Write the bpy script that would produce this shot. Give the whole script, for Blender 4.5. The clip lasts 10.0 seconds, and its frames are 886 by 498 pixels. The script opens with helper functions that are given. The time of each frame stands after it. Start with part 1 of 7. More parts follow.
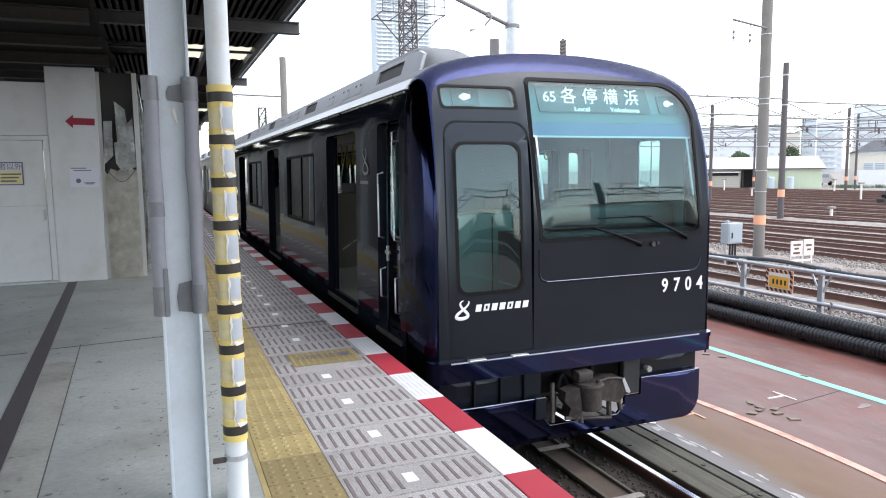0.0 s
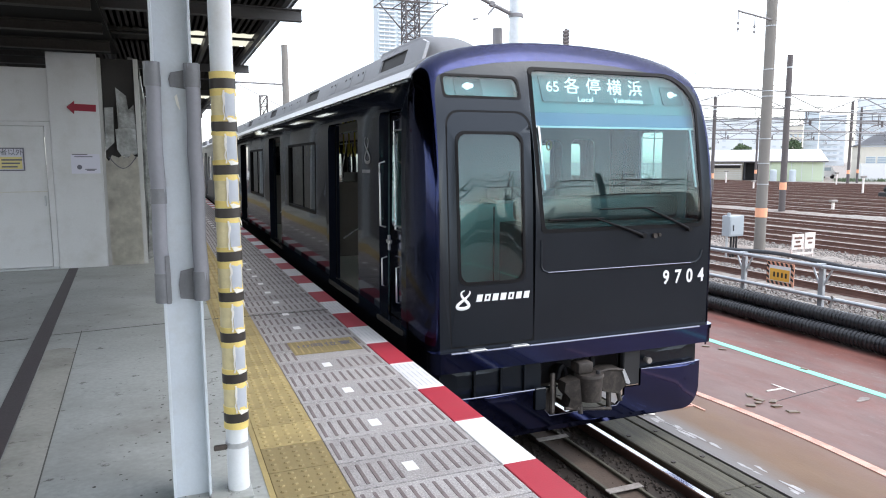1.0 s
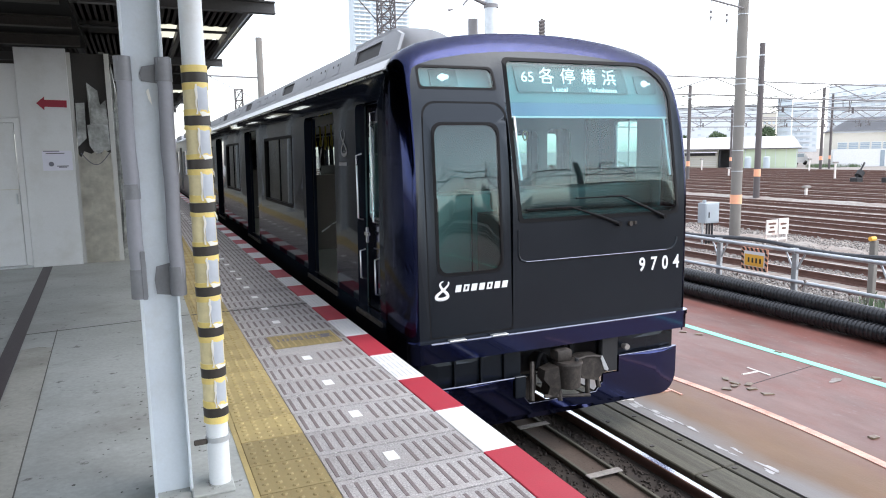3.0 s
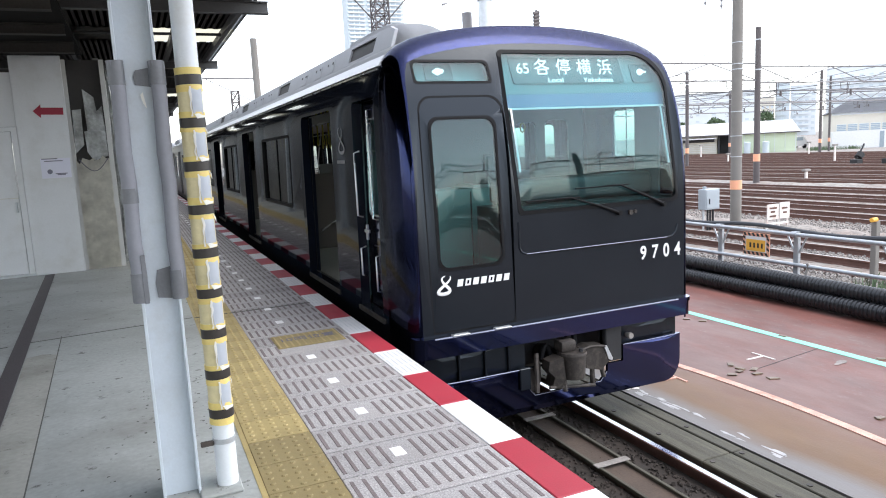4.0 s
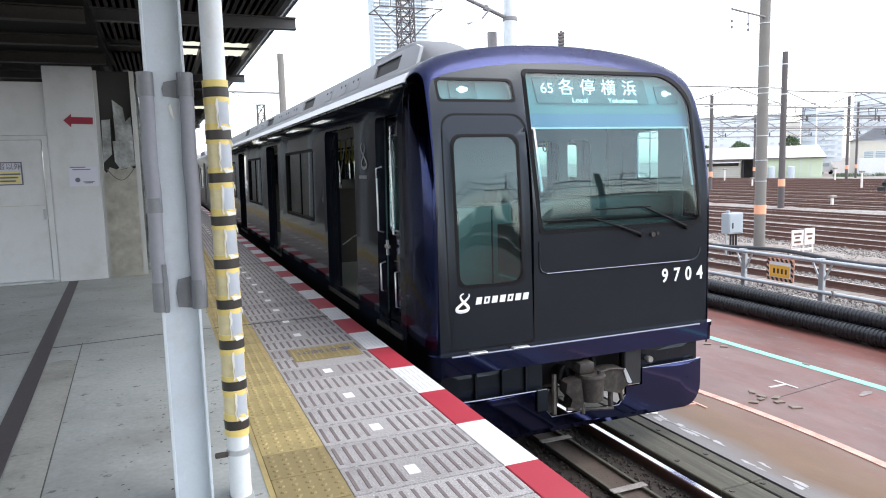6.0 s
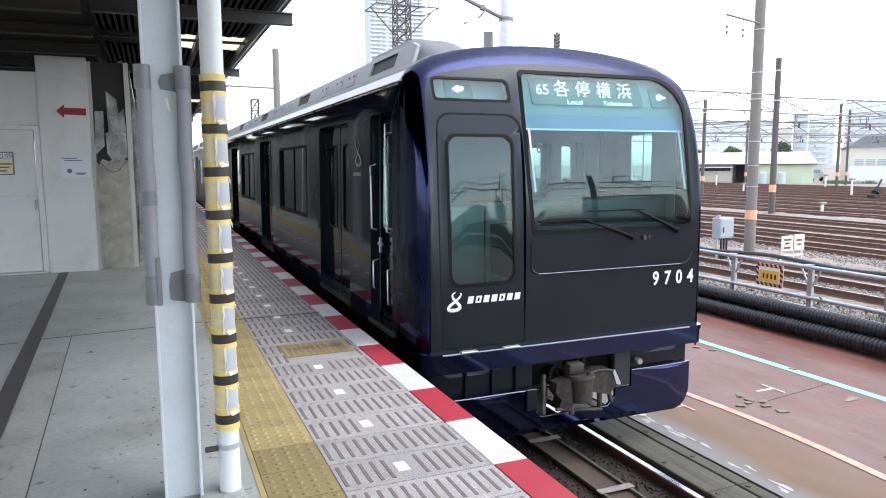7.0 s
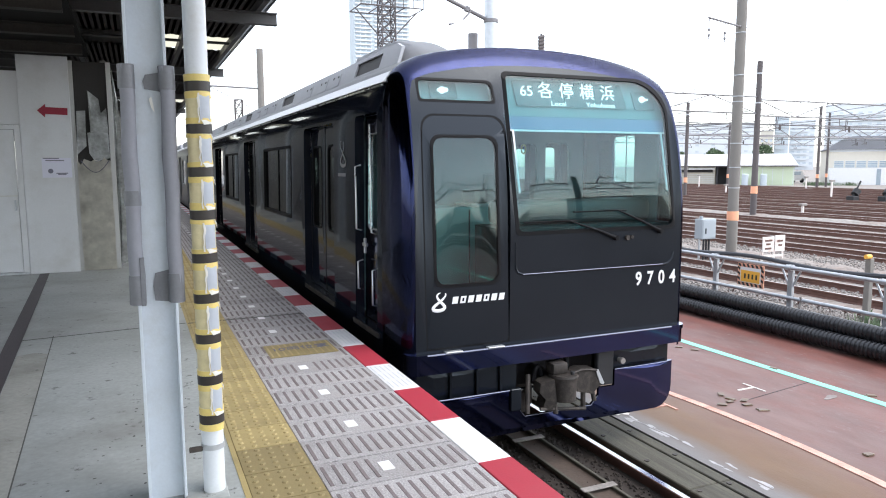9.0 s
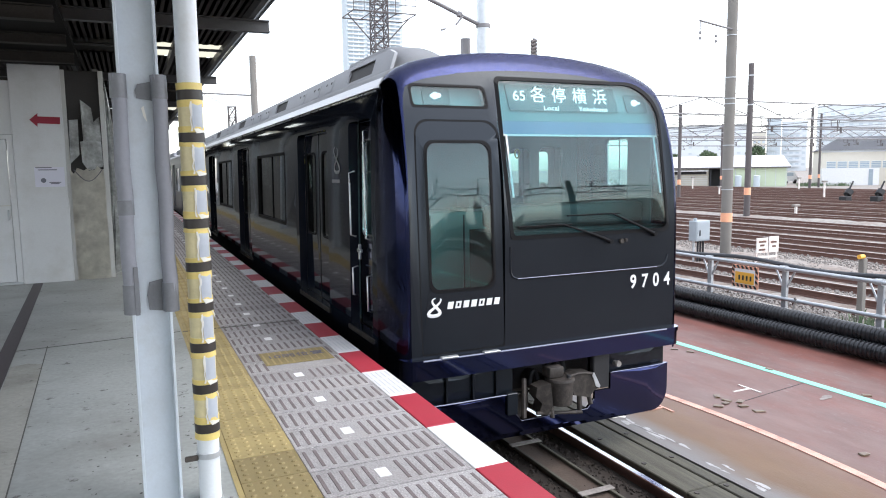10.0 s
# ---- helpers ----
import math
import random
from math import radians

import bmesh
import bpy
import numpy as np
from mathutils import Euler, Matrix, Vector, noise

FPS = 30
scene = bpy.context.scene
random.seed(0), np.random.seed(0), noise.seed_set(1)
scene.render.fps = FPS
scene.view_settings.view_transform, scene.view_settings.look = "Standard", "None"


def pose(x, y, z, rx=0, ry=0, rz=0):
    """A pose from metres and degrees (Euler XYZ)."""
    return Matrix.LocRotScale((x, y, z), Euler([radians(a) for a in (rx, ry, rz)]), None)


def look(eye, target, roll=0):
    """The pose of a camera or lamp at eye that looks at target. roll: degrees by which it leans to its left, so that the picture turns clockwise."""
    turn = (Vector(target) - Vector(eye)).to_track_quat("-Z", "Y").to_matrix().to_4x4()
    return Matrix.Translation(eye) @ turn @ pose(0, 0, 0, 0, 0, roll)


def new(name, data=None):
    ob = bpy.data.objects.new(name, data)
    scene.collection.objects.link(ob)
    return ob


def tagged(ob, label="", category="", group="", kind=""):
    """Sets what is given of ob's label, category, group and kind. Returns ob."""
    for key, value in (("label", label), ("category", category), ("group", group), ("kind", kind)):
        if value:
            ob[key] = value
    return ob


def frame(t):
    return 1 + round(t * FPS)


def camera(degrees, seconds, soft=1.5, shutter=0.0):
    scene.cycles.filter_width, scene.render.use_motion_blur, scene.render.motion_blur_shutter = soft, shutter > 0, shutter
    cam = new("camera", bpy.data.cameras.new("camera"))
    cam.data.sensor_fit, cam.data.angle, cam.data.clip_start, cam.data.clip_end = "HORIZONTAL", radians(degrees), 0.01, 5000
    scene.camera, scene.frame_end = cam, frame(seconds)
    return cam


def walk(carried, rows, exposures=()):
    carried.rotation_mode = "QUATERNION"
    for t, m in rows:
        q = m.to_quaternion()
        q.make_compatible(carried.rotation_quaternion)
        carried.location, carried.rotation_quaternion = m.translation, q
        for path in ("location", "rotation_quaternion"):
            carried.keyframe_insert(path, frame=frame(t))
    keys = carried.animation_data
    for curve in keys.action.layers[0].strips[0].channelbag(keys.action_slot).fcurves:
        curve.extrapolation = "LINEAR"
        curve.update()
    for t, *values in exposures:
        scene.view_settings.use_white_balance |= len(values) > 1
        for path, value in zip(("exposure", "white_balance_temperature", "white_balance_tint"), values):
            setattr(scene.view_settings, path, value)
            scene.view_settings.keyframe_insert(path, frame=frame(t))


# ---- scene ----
cam = camera(65.00, 10.0, soft=1.05)
PATH = [
    (0.0, pose(-1.629, 0.027, 1.436, 83.69, 0.72, -22.03)),
    (0.5, pose(-1.629, 0.029, 1.436, 82.91, 0.42, -22.55)),
    (1.0, pose(-1.633, 0.035, 1.434, 82.86, 0.20, -21.92)),
    (1.5, pose(-1.631, 0.035, 1.436, 82.48, 0.21, -22.55)),
    (2.0, pose(-1.637, 0.032, 1.434, 82.87, 0.17, -22.94)),
    (2.5, pose(-1.633, 0.016, 1.433, 82.40, 0.33, -23.20)),
    (4.0, pose(-1.620, 0.008, 1.427, 81.77, 2.86, -23.81)),
    (4.5, pose(-1.617, 0.010, 1.426, 82.73, 3.59, -23.22)),
    (5.0, pose(-1.616, 0.016, 1.425, 83.42, 2.50, -21.77)),
    (5.5, pose(-1.615, 0.020, 1.425, 83.37, 2.12, -21.72)),
    (7.0, pose(-1.633, 0.011, 1.426, 83.14, 0.35, -22.59)),
    (7.5, pose(-1.634, -0.000, 1.426, 83.17, 0.15, -22.70)),
    (8.0, pose(-1.636, -0.008, 1.425, 83.34, 0.29, -23.33)),
    (8.5, pose(-1.637, -0.011, 1.425, 83.36, 0.34, -23.58)),
    (9.0, pose(-1.639, -0.009, 1.424, 83.22, 0.22, -23.82)),
    (9.5, pose(-1.641, -0.016, 1.427, 83.52, 0.57, -24.05)),
    (10.0, pose(-1.636, -0.013, 1.429, 83.60, 0.83, -24.29)),
]
walk(cam, PATH, [(0.0, 0.85), (2.0, 0.87), (2.5, 0.89), (4.0, 0.92), (8.5, 0.93), (9.0, 0.87), (10.0, 0.87)])

# ---------------------------------------------------------------- light
world = bpy.data.worlds.new("overcast_sky")
scene.world = world
world.use_nodes = True
wn, wl = world.node_tree.nodes, world.node_tree.links
sky = wn.new("ShaderNodeTexSky")
sky.sky_type, sky.sun_disc = "NISHITA", False
sky.sun_elevation, sky.sun_rotation = radians(61), radians(120)
sky.air_density, sky.dust_density, sky.ozone_density = 1.0, 1.4, 1.0
grey = wn.new("ShaderNodeHueSaturation")
grey.inputs["Saturation"].default_value, grey.inputs["Value"].default_value = 0.40, 2.1
wl.new(sky.outputs[0], grey.inputs["Color"])
wl.new(grey.outputs[0], wn["Background"].inputs["Color"])
wn["Background"].inputs["Strength"].default_value = 0.15
sun = new("sun", bpy.data.lights.new("sun", "SUN"))
sun.data.energy, sun.data.angle, sun.data.color = 0.25, radians(25), (1.0, 0.97, 0.93)
sun.matrix_world = look((0, 0, 0), (-0.42, 0.24, -0.875))


# ---------------------------------------------------------------- materials
def mat(name, col, rough=0.6, metal=0.0, var=0.18, scale=3.0, fine=60.0, bump=0.15, coat=0.0, dirt=None, piece=0.0, spec=0.5,
        stretch=None, speck=None, grain=0.35):
    """Surface with two scales of variation, an optional dirt colour in patches and a shift from piece to piece."""
    m = bpy.data.materials.new(name)
    m.use_nodes = True
    n, l = m.node_tree.nodes, m.node_tree.links
    p = n["Principled BSDF"]
    p.inputs["Metallic"].default_value = metal
    p.inputs["Coat Weight"].default_value = coat
    p.inputs["Coat Roughness"].default_value = 0.04
    p.inputs["Specular IOR Level"].default_value = spec
    tc = n.new("ShaderNodeTexCoord")
    vec = tc.outputs["Object"]
    if stretch:
        mp = n.new("ShaderNodeMapping")
        mp.inputs["Scale"].default_value = stretch
        l.new(vec, mp.inputs["Vector"])
        vec = mp.outputs["Vector"]
    big, small = n.new("ShaderNodeTexNoise"), n.new("ShaderNodeTexNoise")
    for t, s, d in ((big, scale, 5), (small, fine, 3)):
        t.inputs["Scale"].default_value, t.inputs["Detail"].default_value = s, d
        l.new(vec, t.inputs["Vector"])
    add = n.new("ShaderNodeMath")
    add.operation = "MULTIPLY_ADD"
    add.inputs[1].default_value = 1 - grain
    l.new(big.outputs["Fac"], add.inputs[0])
    half = n.new("ShaderNodeMath")
    half.operation = "MULTIPLY"
    half.inputs[1].default_value = grain
    l.new(small.outputs["Fac"], half.inputs[0])
    l.new(half.outputs[0], add.inputs[2])
    ramp = n.new("ShaderNodeValToRGB")
    ramp.color_ramp.elements[0].position, ramp.color_ramp.elements[1].position = 0.32, 0.68
    ramp.color_ramp.elements[0].color = (*[max(c * (1 - var), 0) for c in col], 1)
    ramp.color_ramp.elements[1].color = (*[min(c * (1 + var), 1) for c in col], 1)
    l.new(add.outputs[0], ramp.inputs["Fac"])
    out = ramp.outputs["Color"]
    if dirt:
        dn = n.new("ShaderNodeTexNoise")
        dn.inputs["Scale"].default_value, dn.inputs["Detail"].default_value = dirt[2] if len(dirt) > 2 else 1.3, 8
        dn.inputs["Roughness"].default_value = 0.65
        l.new(vec, dn.inputs["Vector"])
        dr = n.new("ShaderNodeValToRGB")
        dr.color_ramp.elements[0].position, dr.color_ramp.elements[1].position = 0.48, 0.72
        dr.color_ramp.elements[1].color = (dirt[1], dirt[1], dirt[1], 1)
        l.new(dn.outputs["Fac"], dr.inputs["Fac"])
        mx = n.new("ShaderNodeMix")
        mx.data_type = "RGBA"
        l.new(dr.outputs["Color"], mx.inputs["Factor"])
        l.new(out, mx.inputs["A"])
        mx.inputs["B"].default_value = (*dirt[0], 1)
        out = mx.outputs["Result"]
    if speck:
        sn, sr, sx = n.new("ShaderNodeTexNoise"), n.new("ShaderNodeValToRGB"), n.new("ShaderNodeMix")
        sn.inputs["Scale"].default_value, sn.inputs["Detail"].default_value, sn.inputs["Roughness"].default_value = speck[2], 6, 0.7
        l.new(vec, sn.inputs["Vector"])
        sr.color_ramp.elements[0].position, sr.color_ramp.elements[1].position = 0.60, 0.68
        sr.color_ramp.elements[1].color = (speck[1],) * 3 + (1,)
        l.new(sn.outputs["Fac"], sr.inputs["Fac"])
        sx.data_type = "RGBA"
        l.new(sr.outputs["Color"], sx.inputs["Factor"])
        l.new(out, sx.inputs["A"])
        sx.inputs["B"].default_value = (*speck[0], 1)
        out = sx.outputs["Result"]
    if piece:
        oi = n.new("ShaderNodeObjectInfo")
        mr = n.new("ShaderNodeMapRange")
        mr.inputs["To Min"].default_value, mr.inputs["To Max"].default_value = 1 - piece, 1 + piece
        l.new(oi.outputs["Random"], mr.inputs["Value"])
        hs = n.new("ShaderNodeHueSaturation")
        l.new(mr.outputs[0], hs.inputs["Value"])
        l.new(out, hs.inputs["Color"])
        out = hs.outputs["Color"]
    l.new(out, p.inputs["Base Color"])
    rr = n.new("ShaderNodeMapRange")
    rr.inputs["To Min"].default_value, rr.inputs["To Max"].default_value = max(rough * 0.8, 0.02), min(rough * 1.2, 1)
    l.new(big.outputs["Fac"], rr.inputs["Value"])
    l.new(rr.outputs[0], p.inputs["Roughness"])
    if bump:
        b = n.new("ShaderNodeBump")
        b.inputs["Strength"].default_value, b.inputs["Distance"].default_value = bump, 0.004
        l.new(small.outputs["Fac"], b.inputs["Height"])
        l.new(b.outputs[0], p.inputs["Normal"])
    return m


def stain(m, col, x0, x1, spread, scale, strength=1.0):
    """A stain that lies along the deck: fades out between x0 and x1 with a ragged edge."""
    n, l = m.node_tree.nodes, m.node_tree.links
    base = n["Principled BSDF"].inputs["Base Color"]
    old = base.links[0].from_socket
    tc, sx, nz, mp = n.new("ShaderNodeTexCoord"), n.new("ShaderNodeSeparateXYZ"), n.new("ShaderNodeTexNoise"), n.new("ShaderNodeMapping")
    mp.inputs["Scale"].default_value = (1.5, 0.55, 1)
    l.new(tc.outputs["Object"], sx.inputs[0])
    l.new(tc.outputs["Object"], mp.inputs["Vector"])
    l.new(mp.outputs[0], nz.inputs["Vector"])
    nz.inputs["Scale"].default_value, nz.inputs["Detail"].default_value, nz.inputs["Roughness"].default_value = scale, 7, 0.62
    ad, mr, mx = n.new("ShaderNodeMath"), n.new("ShaderNodeMapRange"), n.new("ShaderNodeMix")
    ad.operation = "MULTIPLY_ADD"
    ad.inputs[1].default_value = spread
    l.new(nz.outputs["Fac"], ad.inputs[0])
    l.new(sx.outputs["X"], ad.inputs[2])
    mr.inputs["From Min"].default_value, mr.inputs["From Max"].default_value = x0 + spread / 2, x1 + spread / 2
    mr.inputs["To Min"].default_value, mr.inputs["To Max"].default_value = strength, 0.0
    l.new(ad.outputs[0], mr.inputs["Value"])
    mx.data_type = "RGBA"
    l.new(mr.outputs[0], mx.inputs["Factor"])
    l.new(old, mx.inputs["A"])
    mx.inputs["B"].default_value = (*col, 1)
    l.new(mx.outputs["Result"], base)


def glass(name, tint, ior=1.45, rough=0.01):
    m = bpy.data.materials.new(name)
    m.use_nodes = True
    n, l = m.node_tree.nodes, m.node_tree.links
    n.remove(n["Principled BSDF"])
    tr, gl, mx, fr = (n.new("ShaderNodeBsdf" + k) if k in ("Transparent", "Glossy") else n.new("ShaderNode" + k)
                      for k in ("Transparent", "Glossy", "MixShader", "LayerWeight"))
    tr.inputs["Color"].default_value = (*tint, 1)
    gl.inputs["Roughness"].default_value = rough
    fr.inputs["Blend"].default_value = 0.5
    pw, ad = n.new("ShaderNodeMath"), n.new("ShaderNodeMath")
    pw.operation, ad.operation = "POWER", "MULTIPLY_ADD"
    pw.inputs[1].default_value = 5.0
    f0 = ((ior - 1) / (ior + 1)) ** 2
    ad.inputs[1].default_value, ad.inputs[2].default_value = 1 - f0, f0
    l.new(fr.outputs["Facing"], pw.inputs[0])
    l.new(pw.outputs[0], ad.inputs[0])
    l.new(ad.outputs[0], mx.inputs[0])
    l.new(tr.outputs[0], mx.inputs[1])
    l.new(gl.outputs[0], mx.inputs[2])
    l.new(mx.outputs[0], n["Material Output"].inputs["Surface"])
    return m


def glow(name, col, strength):
    m = bpy.data.materials.new(name)
    m.use_nodes = True
    p = m.node_tree.nodes["Principled BSDF"]
    p.inputs["Base Color"].default_value = (*[c * 0.6 for c in col], 1)
    p.inputs["Emission Color"].default_value = (*col, 1)
    p.inputs["Emission Strength"].default_value = strength
    return m


